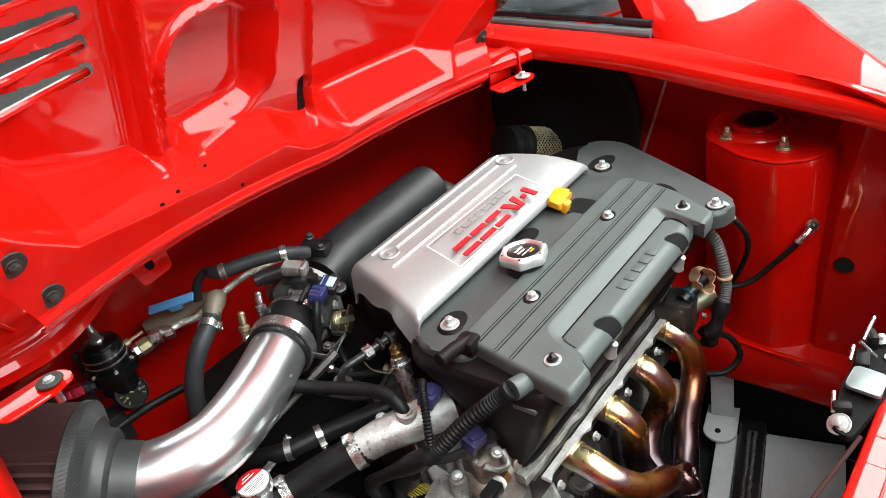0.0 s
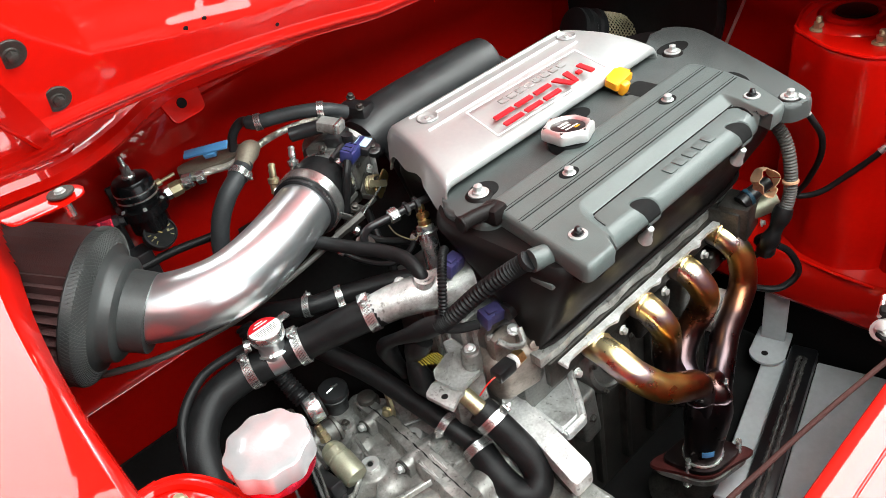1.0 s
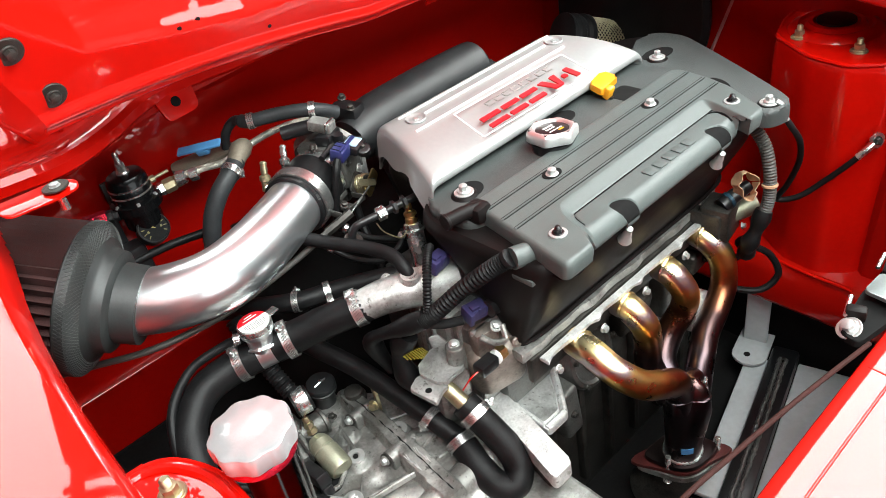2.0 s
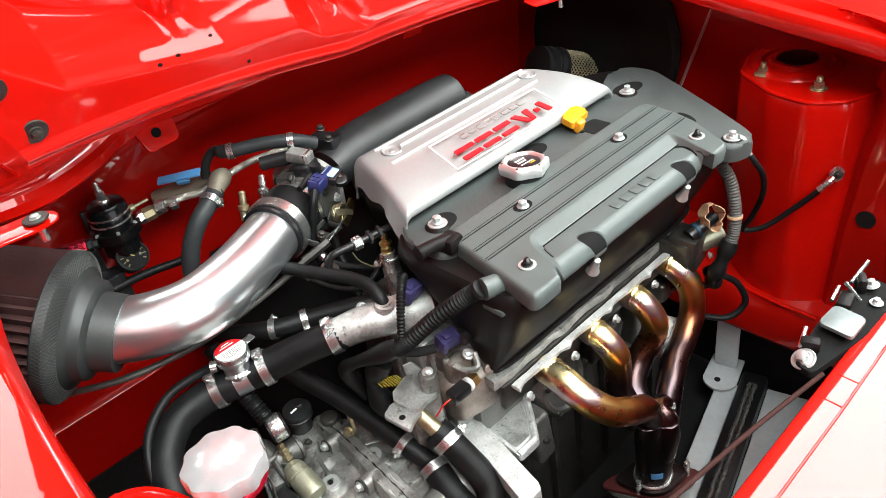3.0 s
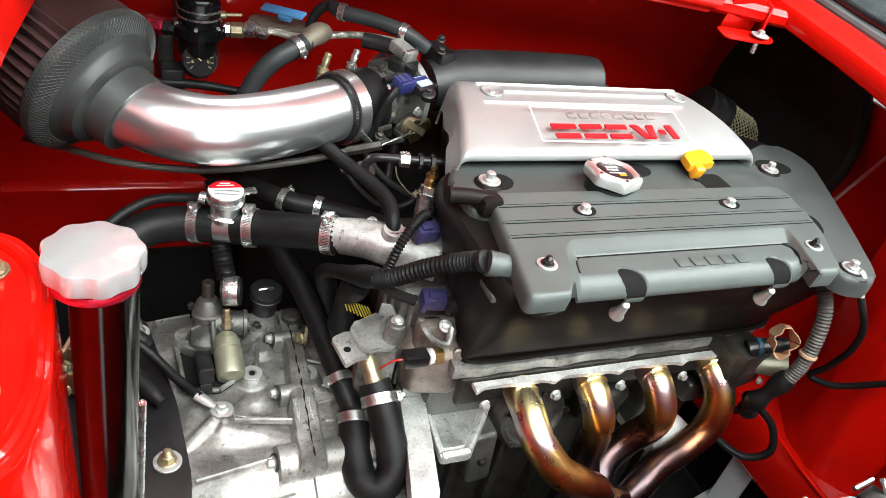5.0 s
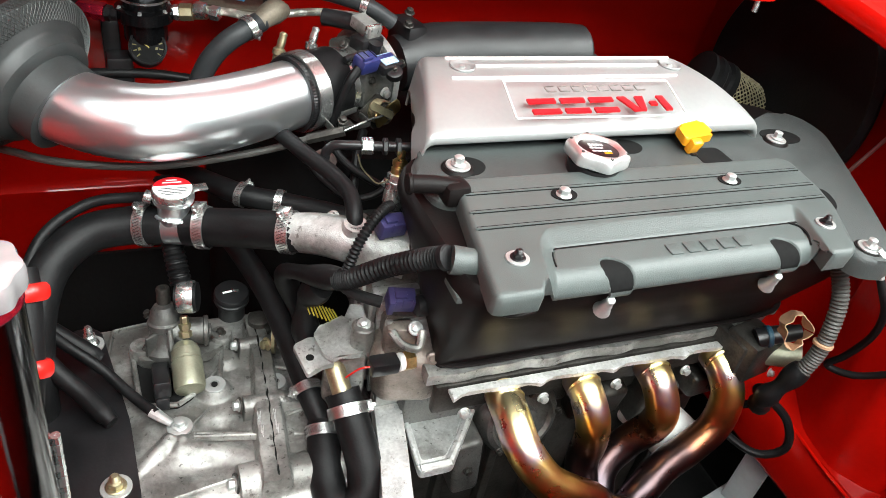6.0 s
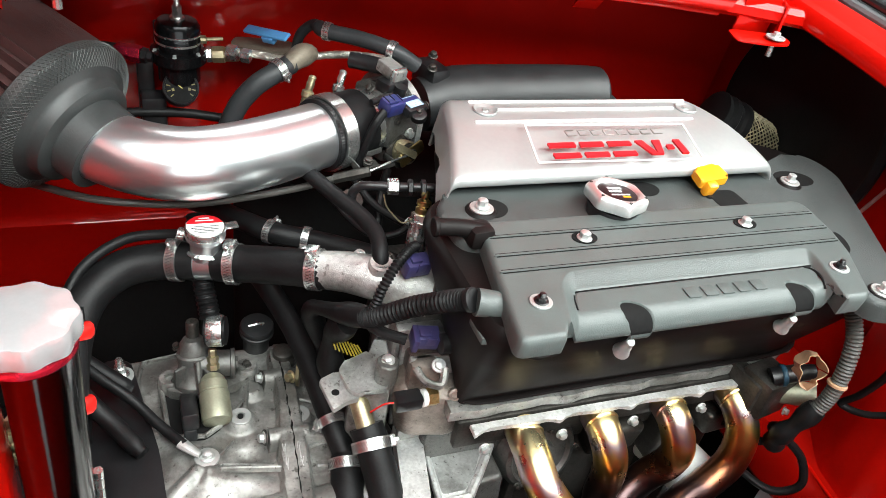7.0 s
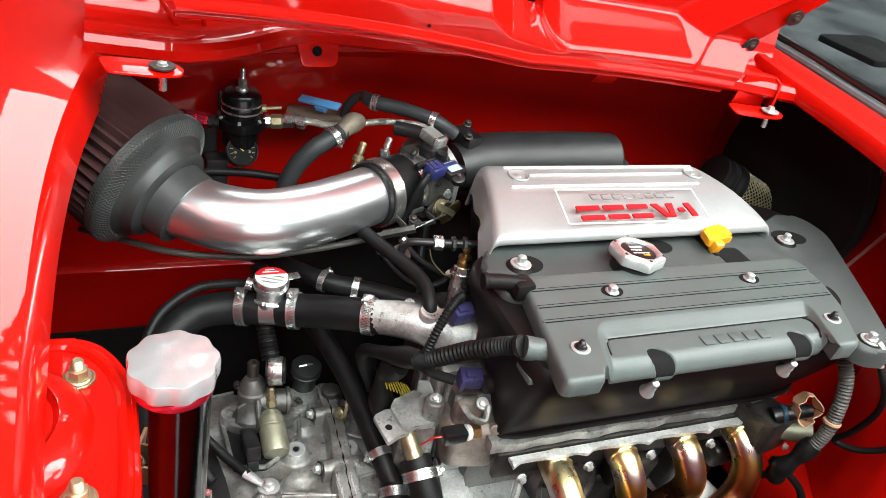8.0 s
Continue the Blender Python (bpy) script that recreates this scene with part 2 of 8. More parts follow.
def prism(bm, outline, z0, z1, m=Matrix(), bevel=0.0, seg=3, taper=0.0):
    """A flat outline given depth, its top edge rounded."""
    c = Vector((sum(p[0] for p in outline) / len(outline), sum(p[1] for p in outline) / len(outline)))
    lo = [bm.verts.new(m @ Vector((p[0], p[1], z0))) for p in outline]
    hi = [bm.verts.new(m @ Vector((p[0] + (c[0] - p[0]) * taper, p[1] + (c[1] - p[1]) * taper, z1))) for p in outline]
    n = len(outline)
    for i in range(n):
        bm.faces.new((lo[i], lo[(i + 1) % n], hi[(i + 1) % n], hi[i]))
    top = bm.faces.new(hi)
    bm.faces.new(list(reversed(lo)))
    if bevel:
        bmesh.ops.bevel(bm, geom=list(top.edges), offset=bevel, segments=seg, affect="EDGES", profile=0.5)
    return bm


def rounded(pts, r, n=4):
    """An outline with its corners cut round."""
    out = []
    k = len(pts)
    for i in range(k):
        a, b, c = Vector(pts[i - 1]), Vector(pts[i]), Vector(pts[(i + 1) % k])
        u, v = (a - b), (c - b)
        q = min(r, u.length * 0.45, v.length * 0.45)
        p0, p1 = b + u.normalized() * q, b + v.normalized() * q
        for j in range(n + 1):
            t = j / n
            out.append(tuple(p0 * (1 - t) ** 2 + b * 2 * t * (1 - t) + p1 * t * t))
    return out


def rect(x0, y0, x1, y1, r=0.004, n=4):
    return rounded([(x0, y0), (x1, y0), (x1, y1), (x0, y1)], r, n)


def slab(bm, rows, thick, n_in=(0, 0, -1)):
    """A sheet over rows of points, given thickness."""
    vs = [[bm.verts.new(q) for q in r] for r in rows]
    fs = []
    for a, b in zip(vs, vs[1:]):
        for i in range(len(a) - 1):
            fs.append(bm.faces.new((a[i], a[i + 1], b[i + 1], b[i])))
    bmesh.ops.recalc_face_normals(bm, faces=fs)
    bmesh.ops.solidify(bm, geom=fs, thickness=thick)
    return bm


def step(d, w):
    t = min(1, max(0, 0.5 - d / w))
    return t * t * (3 - 2 * t)


# ---- shared small meshes, one unit across ----
def hex_mesh(material, name="bolt", stud=0.0):
    bm = bmesh.new()
    lathe(bm, [(0.78, 0.0), (0.80, 0.10), (0.70, 0.18)], seg=24)
    bmesh.ops.create_cone(bm, cap_ends=True, segments=6, radius1=0.56, radius2=0.56, depth=0.56, matrix=Matrix.Translation((0, 0, 0.44)))
    lathe(bm, [(0.5, 0.72), (0.36, 0.80)], seg=12)
    if stud:
        prof = []
        k = int(stud / 0.12)
        for i in range(k):
            prof += [(0.36, 0.78 + i * 0.12), (0.31, 0.84 + i * 0.12)]
        prof.append((0.24, 0.80 + k * 0.12))
        lathe(bm, prof, seg=12)
    return mesh_of(name, bm, material)


BOLT, BOLT_Z, BOLT_D = hex_mesh(BOLTED), hex_mesh(ZINC), hex_mesh(DARK)
STUD_D = hex_mesh(BLACK, "stud_nut", 0.62)
STUD_Z, STUD_S = hex_mesh(ZINC, "stud_nut", 0.62), hex_mesh(STEEL, "stud_nut", 0.62)


def washer_mesh(material):
    bm = bmesh.new()
    k = 28
    prof = [(0.45, 0.0), (1.0, 0.0), (1.0, 0.12), (0.96, 0.16), (0.45, 0.16), (0.45, 0.0)]
    rings = [[Vector((r * math.cos(a), r * math.sin(a), z)) for a in (math.tau * i / k for i in range(k))] for r, z in prof]
    loft(bm, rings, True, False)
    return mesh_of("washer", bm, material)


WASHER = washer_mesh(mat("satin_zinc", (0.46, 0.47, 0.46), 0.48, 0.55, 0.0, 0.12, 60, 0.05, 300))
WASHER_D, WASHER_Z = washer_mesh(DARK), washer_mesh(ZINC)


def clamp_meshes():
    bm = bmesh.new()
    k = 72
    rings = []
    for r, z in ((1.0, -0.5), (1.07, -0.48), (1.07, 0.48), (1.0, 0.5)):
        rings.append([Vector((r * math.cos(a), r * math.sin(a), z)) for a in (math.tau * i / k for i in range(k))])
    loft(bm, rings, True, False)
    band = mesh_of("band", bm, STEEL)
    bm = bmesh.new()
    for i in range(0, 44):
        a = math.tau * i / 44
        box(bm, (0.035, 0.028, 0.6), Matrix.Rotation(a, 4, "Z") @ Matrix.Translation((1.066, 0, 0)) @ Matrix.Rotation(0.25, 4, "X"))
    slots = mesh_of("slotted_strip", bm, BLACK)
    bm = bmesh.new()
    box(bm, (0.30, 0.62, 1.05), Matrix.Translation((1.20, 0, 0)), 0.06)
    lathe(bm, [(0.17, 0.0), (0.19, 0.03), (0.19, 0.26), (0.15, 0.30)], Matrix.Translation((1.26, 0.30, 0)) @ Matrix.Rotation(-math.pi / 2, 4, "X"), 6)
    return band, slots, mesh_of("screw_housing", bm, STEEL)


BAND, SLOTS, SCREW = clamp_meshes()


def clamp(parent, p, d, r, w=0.011, roll=-90.0, slots=True):
    """A worm-drive hose clamp round a hose at p."""
    m = align(p, d, roll=roll) @ Matrix.Diagonal((r, r, w, 1))
    c = put("hose_clamp", BAND, parent, m, "bright steel worm-drive hose clamp")
    if slots:
        put("slotted_strip", SLOTS, c, m)
        put("screw_housing", SCREW, c, m)
    return c


def bolt(parent, p, d=(0, 0, 1), s=0.010, me=None, name="bolt", roll=0.0):
    return put(name, me or BOLT, parent, align(p, d, roll=roll) @ Matrix.Diagonal((s, s, s, 1)))


# ---- ground ----
def build_ground():
    bm = bmesh.new()
    n = 24
    rows = [[(x, y, 0.17) for x in np.linspace(-7, 7, n)] for y in np.linspace(-7, 7, n)]
    slab(bm, rows, 0.05)
    tagged(part("ground", bm, CONCRETE, None), "grey concrete workshop floor under the car", "floor", kind="structure")


build_ground()


def build_hall():
    # unseen shell round the car, added to darken and shape the reflections
    lining = mat("grey_hall_lining", (0.16, 0.16, 0.16), 0.8, 0, 0, 0.2, 2, 0.1, 30)
    for name, sx, sy, x, y in (("wall_north", 13.0, 0.2, 0, 6.6), ("wall_east", 0.2, 13.0, 6.6, 0), ("wall_west", 0.2, 13.0, -6.6, 0)):
        bm = bmesh.new()
        box(bm, (sx, sy, CEILING - 0.17), pose(x, y, (CEILING + 0.17) / 2), 0.01)
        tagged(part(name, bm, lining, None), "unseen plain grey wall that shapes the light", "wall", kind="structure")
    bm = bmesh.new()
    for s in (-1, 1):
        box(bm, (6.5 - GATE_W, 0.2, CEILING - 0.17), pose(s * (6.5 + GATE_W) / 2, -6.6, (CEILING + 0.17) / 2), 0.01)
    box(bm, (2 * GATE_W, 0.2, CEILING - 0.17 - GATE_H), pose(0, -6.6, (CEILING + 0.17 + GATE_H) / 2), 0.01)
    tagged(part("wall_south", bm, lining, None), "unseen plain grey wall with an opening for the added fill light", "wall", kind="structure")
    bm = bmesh.new()
    box(bm, (13.4, 13.4, 0.15), pose(0, 0, CEILING + 0.075), 0.01)
    tagged(part("ceiling", bm, lining, None), "unseen plain grey ceiling that shapes the light", "ceiling", kind="structure")
    # frames round the added panels, out of view like them
    for px, py, sx, sy, watts in PANELS:
        th = thing("ceiling_light", (px, py, CEILING), "unseen flat rectangular ceiling light panel, added for highlights", "ceiling light", "hall lights")
        for ax, ay, cx, cy in ((sx + 0.1, 0.05, 0, sy / 2 + 0.025), (sx + 0.1, 0.05, 0, -sy / 2 - 0.025), (0.05, sy, sx / 2 + 0.025, 0), (0.05, sy, -sx / 2 - 0.025, 0)):
            bm = bmesh.new()
            box(bm, (ax, ay, 0.08), pose(px + cx, py + cy, CEILING - 0.042), 0.005)
            part("frame", bm, GREY_PAN, th)


build_hall()

# ---- the red car body round the engine bay ----
car = thing("car_body", (0.05, 0.1, 0.15), "glossy red car body round an open engine bay", "car body")


def hinge_y(x):
    return 0.445 - 0.55 * (x - 0.06) ** 2


def build_firewall():
    bm = bmesh.new()
    rows = []
    for y, z in ((0.62, 0.18), (0.615, 0.40), (0.606, 0.485), (0.602, 0.494), (0.601, 0.502), (0.604, 0.506), (0.608, 0.52), (0.60, 0.70), (0.585, 0.88), (0.56, 0.915), (0.50, 0.925)):
        rows.append([(x, y - (0.10 * ((x - 0.06) / 0.5) ** 2 if z > 0.9 else 0.0), z) for x in np.linspace(-0.72, 0.80, 40)])
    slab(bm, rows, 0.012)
    part("firewall", bm, RED_SHADED, car)
    bm = bmesh.new()
    rows = []
    edge = curve([(0.54, 0.332, 0), (0.44, 0.382, 0), (0.30, 0.427, 0), (0.157, 0.454, 0), (0.033, 0.464, 0), (-0.06, 0.469, 0), (-0.128, 0.477, 0), (-0.18, 0.473, 0), (-0.22, 0.455, 0), (-0.26, 0.425, 0), (-0.30, 0.402, 0), (-0.34, 0.391, 0), (-0.39, 0.400, 0), (-0.435, 0.41, 0)], 6)
    # shelf under the lid with a rolled double edge, wide at the hinge
    for d, z in ((0.105, 1.03), (0.098, 0.985), (0.090, 0.955), (0.078, 0.944), (0.050, 0.940), (0.044, 0.944), (0.036, 0.944), (0.030, 0.939), (0.018, 0.937), (0.012, 0.941), (0.004, 0.941), (0.0, 0.936), (0.001, 0.927), (0.008, 0.922)):
        rows.append([(q.x, q.y + d, z) for q in edge])
    slab(bm, rows, 0.003)
    shelf = part("bay_lip", bm, RED, car)
    for k, (x, y) in enumerate(((-0.02, 0.482), (-0.10, 0.489), (0.16, 0.468), (0.09, 0.474))):
        bm = bmesh.new()
        lathe(bm, [(0.0055, 0.0), (0.0045, 0.0012), (0.002, 0.0018)], pose(x, y, 0.9388), 14)
        part("spot_weld", bm, RED, shelf)
    # gussets of the hinge that stand on the shelf
    for x, y, z, deep, tall, lean in ((-0.352, 0.455, 0.968, 0.012, 0.060, -30), (-0.312, 0.462, 0.965, 0.012, 0.048, -12)):
        bm = bmesh.new()
        box(bm, (0.0045, deep, tall), pose(x, y, z, 0, lean, 6), 0.0012)
        part("hinge_gusset", bm, RED, shelf)
    bm = bmesh.new()
    prism(bm, rounded([(-0.052, -0.012), (0.034, -0.016), (0.046, 0.012), (0.02, 0.05), (-0.05, 0.05)], 0.014), 0, 0.008, pose(-0.35, 0.432, 0.936, 2, 0, -6), 0.004)
    part("hinge_foot", bm, RED, shelf)
    for a, b, r in (((-0.208, 0.5905, 0.857), (-0.11, 0.5905, 0.861), 0.0007), ((0.012, 0.5925, 0.803), (0.062, 0.5925, 0.799), 0.0006), ((-0.19, 0.5905, 0.846), (-0.15, 0.5905, 0.849), 0.0006)):
        bm = bmesh.new()
        tube(bm, [a, ((a[0] + b[0]) / 2, a[1], (a[2] + b[2]) / 2 + 0.002), b], r, 5, 4)
        part("scratch", bm, PINKLINE, car, "pale scratch in the paint")
    for x in (0.215, -0.05):
        bm = bmesh.new()
        box(bm, (0.05, 0.006, 0.36), pose(x, 0.596, 0.72, 4, 0, 8), 0.002)
        part("stiffener", bm, RED_SHADED, car)
    # tabs that hang from the lip
    bm = bmesh.new()
    prism(bm, rounded([(-0.024, -0.020), (0.024, -0.020), (0.030, 0.02), (-0.030, 0.02)], 0.008), 0, 0.004, pose(-0.166, 0.474, 0.916, 72, 0, 10), 0.001)
    tab = part("mounting_tab", bm, RED, car)
    bm = bmesh.new()
    lathe(bm, [(0.0065, 0.0), (0.0065, 0.0015)], pose(-0.168, 0.4695, 0.917, 72, 0, 10), 18)
    part("tab_hole", bm, VOID, tab)
    bm = bmesh.new()
    box(bm, (0.036, 0.03, 0.004), pose(0.255, 0.438, 0.912, -50, 0, -6), 0.0015)
    box(bm, (0.036, 0.02, 0.004), pose(0.255, 0.452, 0.925, -10, 0, -6), 0.0015)
    part("mounting_tab", bm, RED, car)


def build_sides():
    # right-hand inner wing with its rail
    bm = bmesh.new()
    rows = []
    ys = np.linspace(-0.42, 0.63, 30)
    for dx, z in ((0.06, 0.372), (0.006, 0.374), (0.0, 0.382), (-0.002, 0.43), (0.008, 0.447), (0.10, 0.452), (0.14, 0.47), (0.17, 0.60), (0.17, 0.86)):
        rows.append([(0.485 + dx, y, z) for y in ys])
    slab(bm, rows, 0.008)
    part("inner_wing", bm, RED_SHADED, car)
    # added black sheet: the shade under the rail as colour
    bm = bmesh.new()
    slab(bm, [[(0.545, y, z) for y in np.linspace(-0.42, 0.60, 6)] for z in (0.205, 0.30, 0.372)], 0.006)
    part("rail_shade_sheet", bm, VOID, car, "matt black sheet for the shade under the rail")
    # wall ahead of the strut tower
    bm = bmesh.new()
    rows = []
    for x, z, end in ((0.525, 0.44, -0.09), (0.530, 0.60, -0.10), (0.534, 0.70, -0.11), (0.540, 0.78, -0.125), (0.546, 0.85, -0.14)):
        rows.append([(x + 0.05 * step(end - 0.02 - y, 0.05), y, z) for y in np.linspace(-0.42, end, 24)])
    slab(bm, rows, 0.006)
    wing = part("wing_panel", bm, RED_SHADED, car)
    bm = bmesh.new()
    lathe(bm, [(0.0135, 0.0), (0.0135, 0.001)], align((0.5235, -0.164, 0.625), (-1, 0, 0.05)), 24)
    part("access_hole", bm, VOID, wing, "round dark hole")
    # seam down the corner of the inner wing
    bm = bmesh.new()
    tube(bm, [(0.648, 0.158, 0.85), (0.646, 0.19, 0.76), (0.642, 0.218, 0.68)], 0.0028, 6)
    part("sealed_seam", bm, PINKLINE, car, "bare strip of seam sealer")
    # gutter along the opening on the glass side
    rail = [(0.512, 0.47, 0.945), (0.520, 0.38, 0.930), (0.540, 0.19, 0.905), (0.520, 0.0, 0.884), (0.490, -0.21, 0.862), (0.44, -0.34, 0.83)]
    line = curve(rail, 8)
    bm = bmesh.new()
    rows = []
    for dx, dz in ((0.045, -0.004), (0.004, -0.003), (0.0, 0.0), (-0.002, 0.008), (-0.002, 0.020), (0.002, 0.026), (0.012, 0.028), (0.016, 0.024), (0.022, 0.026)):
        rows.append([(q.x + dx, q.y, q.z + dz) for q in line])
    slab(bm, rows, 0.003)
    part("gutter", bm, RED, car)
    # shelf outside the gutter, then the sail panel that rises from it
    fold = curve([(0.585, 0.46, 0.962), (0.592, 0.30, 0.950), (0.622, 0.165, 0.929), (0.586, 0.046, 0.922), (0.546, -0.063, 0.916), (0.502, -0.188, 0.900), (0.45, -0.33, 0.850)], 8)
    inner = curve([(q[0] + 0.022, q[1], q[2] + 0.026) for q in rail], 8)
    n_pts = 40
    pick = lambda c, k: c[min(len(c) - 1, round(k * (len(c) - 1) / (n_pts - 1)))]
    bm = bmesh.new()
    rows = []
    for w in (0.0, 0.3, 0.6, 0.85, 1.0):
        rows.append([pick(inner, k).lerp(pick(fold, k), w) + Vector((0, 0, 0.006 * math.sin(math.pi * w))) for k in range(n_pts)])
    slab(bm, rows, 0.003)
    part("body_shelf", bm, RED, car)
    crest = curve([(0.690, 0.300, 1.080), (0.785, 0.040, 0.957), (0.652, -0.085, 0.942), (0.558, -0.182, 0.920), (0.462, -0.33, 0.856)], 10)
    low = curve([(0.622, 0.165, 0.929), (0.586, 0.046, 0.922), (0.546, -0.063, 0.916), (0.502, -0.188, 0.900), (0.45, -0.33, 0.850)], 10)
    bm = bmesh.new()
    rows = []
    for w in (0.0, 0.1, 0.3, 0.55, 0.8, 0.95, 1.0):
        rows.append([pick(low, k).lerp(pick(crest, k), w) + Vector((0, 0, 0.03 * (pick(low, k) - pick(crest, k)).length * math.sin(math.pi * w))) for k in range(n_pts)])
    rows.append([pick(crest, k) + Vector((0.02, -0.008, -0.012)) for k in range(n_pts)])
    rows.append([pick(crest, k) + Vector((0.05, -0.03, -0.20)) for k in range(n_pts)])
    slab(bm, rows, 0.004)
    part("sail_panel", bm, RED, car)
    # window seal in two lips, and the glass above
    seat = [(0.592, 0.50, 0.966), (0.598, 0.40, 0.960), (0.604, 0.28, 0.950), (0.618, 0.168, 0.938)]
    for dz, r, name in ((0.0, 0.008, "window_seal"), (0.014, 0.006, "window_bead")):
        bm = bmesh.new()
        tube(bm, [(q[0] + dz * 0.5, q[1], q[2] + dz) for q in seat], r, 10, 6)
        part(name, bm, SEAL if dz == 0 else BLACK, car, "grey rubber window seal")
    bm = bmesh.new()
    slab(bm, [[Vector(q) + Vector((0.010, 0, 0.012)) for q in seat],
              [Vector(q) + Vector((0.06, 0.02, 0.10)) for q in seat],
              [Vector(q) + Vector((0.14, 0.05, 0.26)) for q in seat]], 0.004)
    pane = part("window_glass", bm, GLASS, car, "clear window glass")
    pane.visible_shadow = False
    # pale scuttle and dash seen through the glass, with a dark air slot
    bm = bmesh.new()
    rows = []
    for f in np.linspace(0, 1, 9):
        rows.append([(0.645 + 0.9 * f, y, 0.925 + 0.035 * math.sin(2.2 * f) - 0.02 * math.sin(3 * y)) for y in np.linspace(0.22, 1.5, 12)])
    slab(bm, rows, 0.006)
    dash = part("dash_top", bm, SCUTTLE, car, "mottled grey dash top")
    bm = bmesh.new()
    prism(bm, rect(0.735, 0.37, 0.86, 0.50, 0.012), 0.952, 0.962, pose(0, 0, -0.004, 0, -2, 0), 0.003)
    part("air_slot", bm, VOID, dash, "dark air slot")
    for k in range(4):
        bm = bmesh.new()
        box(bm, (0.006, 0.10, 0.012), pose(0.70 - 0.012 * k, 0.50, 0.948, 0, 20, 0), 0.001)
        part("slat", bm, SEAL, dash)


def build_tower(name, outline, top, studs, hole, base, dome):
    tw = bmesh.new()
    rings = []
    c = Vector((sum(p[0] for p in outline) / len(outline), sum(p[1] for p in outline) / len(outline), 0))
    for s, z in ((1.06, base), (1.03, base + (top - base) * 0.45), (1.012, top - 0.04), (1.005, top - 0.016), (0.992, top - 0.007), (0.975, top - 0.002), (0.95, top)):
        rings.append([(c.x + (p[0] - c.x) * s, c.y + (p[1] - c.y) * s, z) for p in outline])
    loft(tw, rings)
    tower = part(name, tw, RED_TOWER, car)
    bm = bmesh.new()
    lift = 1.0 + dome
    lathe(bm, [(0.064 + 0.010 * dome, 0.0), (0.061 + 0.008 * dome, 0.004 * lift), (0.055 + 0.004 * dome, 0.008 * lift), (0.050, 0.009 * lift), (0.046, 0.006 * lift), (0.041, 0.006 * lift), (0.037, 0.011 * lift), (0.031, 0.0115 * lift), (0.028, 0.003)], pose(hole[0], hole[1], top), 40)
    part("tower_ring", bm, RED_TOWER, tower)
    bm = bmesh.new()
    lathe(bm, [(0.027, 0.0), (0.026, 0.003), (0.012, 0.006)], pose(hole[0], hole[1], top + 0.0105), 28)
    part("strut_cap", bm, RUBBER, tower, "black rubber strut cap")
    if dome:
        bm = bmesh.new()
        bead = [(c.x + (p[0] - c.x) * 0.90, c.y + (p[1] - c.y) * 0.90, top - 0.0015) for p in outline]
        tube(bm, bead + bead[:1], 0.0055, 10, 2)
        part("pressed_bead", bm, RED_TOWER, tower)
    bm = bmesh.new()
    edge = [(c.x + (p[0] - c.x) * 0.968, c.y + (p[1] - c.y) * 0.968, top - 0.0022) for p in outline]
    tube(bm, edge + edge[:2], 0.0036, 8, 2)
    part("rolled_edge", bm, RED_TOWER, tower)
    for p in studs:
        put("washer", WASHER_Z, tower, align((p[0], p[1], top + 0.0005), (0, 0, 1)) @ Matrix.Diagonal((0.0115, 0.0115, 0.0115, 1)))
        put("stud_nut", STUD_Z, tower, align((p[0], p[1], top + 0.002), (0, 0, 1)) @ Matrix.Diagonal((0.0125, 0.0125, 0.0125, 1)), "yellow zinc nut on its stud")
    return tower


def build_towers():
    r_out = rounded([(0.497, -0.072), (0.522, -0.114), (0.60, -0.150), (0.74, -0.16), (0.74, 0.085), (0.612, 0.074), (0.553, 0.056), (0.506, -0.016)], 0.013, 5)
    build_tower("strut_tower", r_out, 0.797, ((0.557, 0.022), (0.543, -0.066), (0.66, -0.02)), (0.610, -0.005), 0.42, 0)
    l_out = rounded([(-0.62, -0.19), (-0.42, -0.175), (-0.402, -0.12), (-0.402, 0.0), (-0.43, 0.052), (-0.62, 0.06)], 0.03)
    build_tower("strut_tower", l_out, 0.824, ((-0.440, 0.003), (-0.438, -0.108), (-0.54, -0.05)), (-0.500, -0.045), 0.30, 0.7)


def build_left_side():
    # rim of the opening and the crown of the wing outside it
    rim = [(-0.40, -0.36, 0.83), (-0.435, -0.30, 0.868), (-0.455, -0.20, 0.888), (-0.463, -0.05, 0.897), (-0.462, 0.10, 0.905), (-0.454, 0.22, 0.912), (-0.440, 0.32, 0.920), (-0.420, 0.42, 0.928), (-0.395, 0.52, 0.936), (-0.365, 0.62, 0.942)]
    line = curve(rim, 8)
    bm = bmesh.new()
    rows = []
    for d, dz in ((-0.006, -0.05), (-0.004, -0.022), (0.0, -0.006), (0.004, 0.0), (0.016, 0.004), (0.05, 0.012), (0.11, 0.020), (0.17, 0.016), (0.23, -0.01), (0.28, -0.07), (0.31, -0.18), (0.32, -0.4)):
        rows.append([(q.x - d, q.y + (d * 0.6 if q.y > 0.3 else 0), q.z + dz) for q in line])
    slab(bm, rows, 0.003)
    part("rear_wing", bm, RED, car)
    bm = bmesh.new()
    rows = []
    for x, z in ((-0.62, 0.89), (-0.64, 0.60), (-0.60, 0.45), (-0.56, 0.20)):
        rows.append([(x, y, z) for y in np.linspace(-0.42, 0.63, 12)])
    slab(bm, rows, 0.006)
    part("inner_wing", bm, RED_SHADED, car)


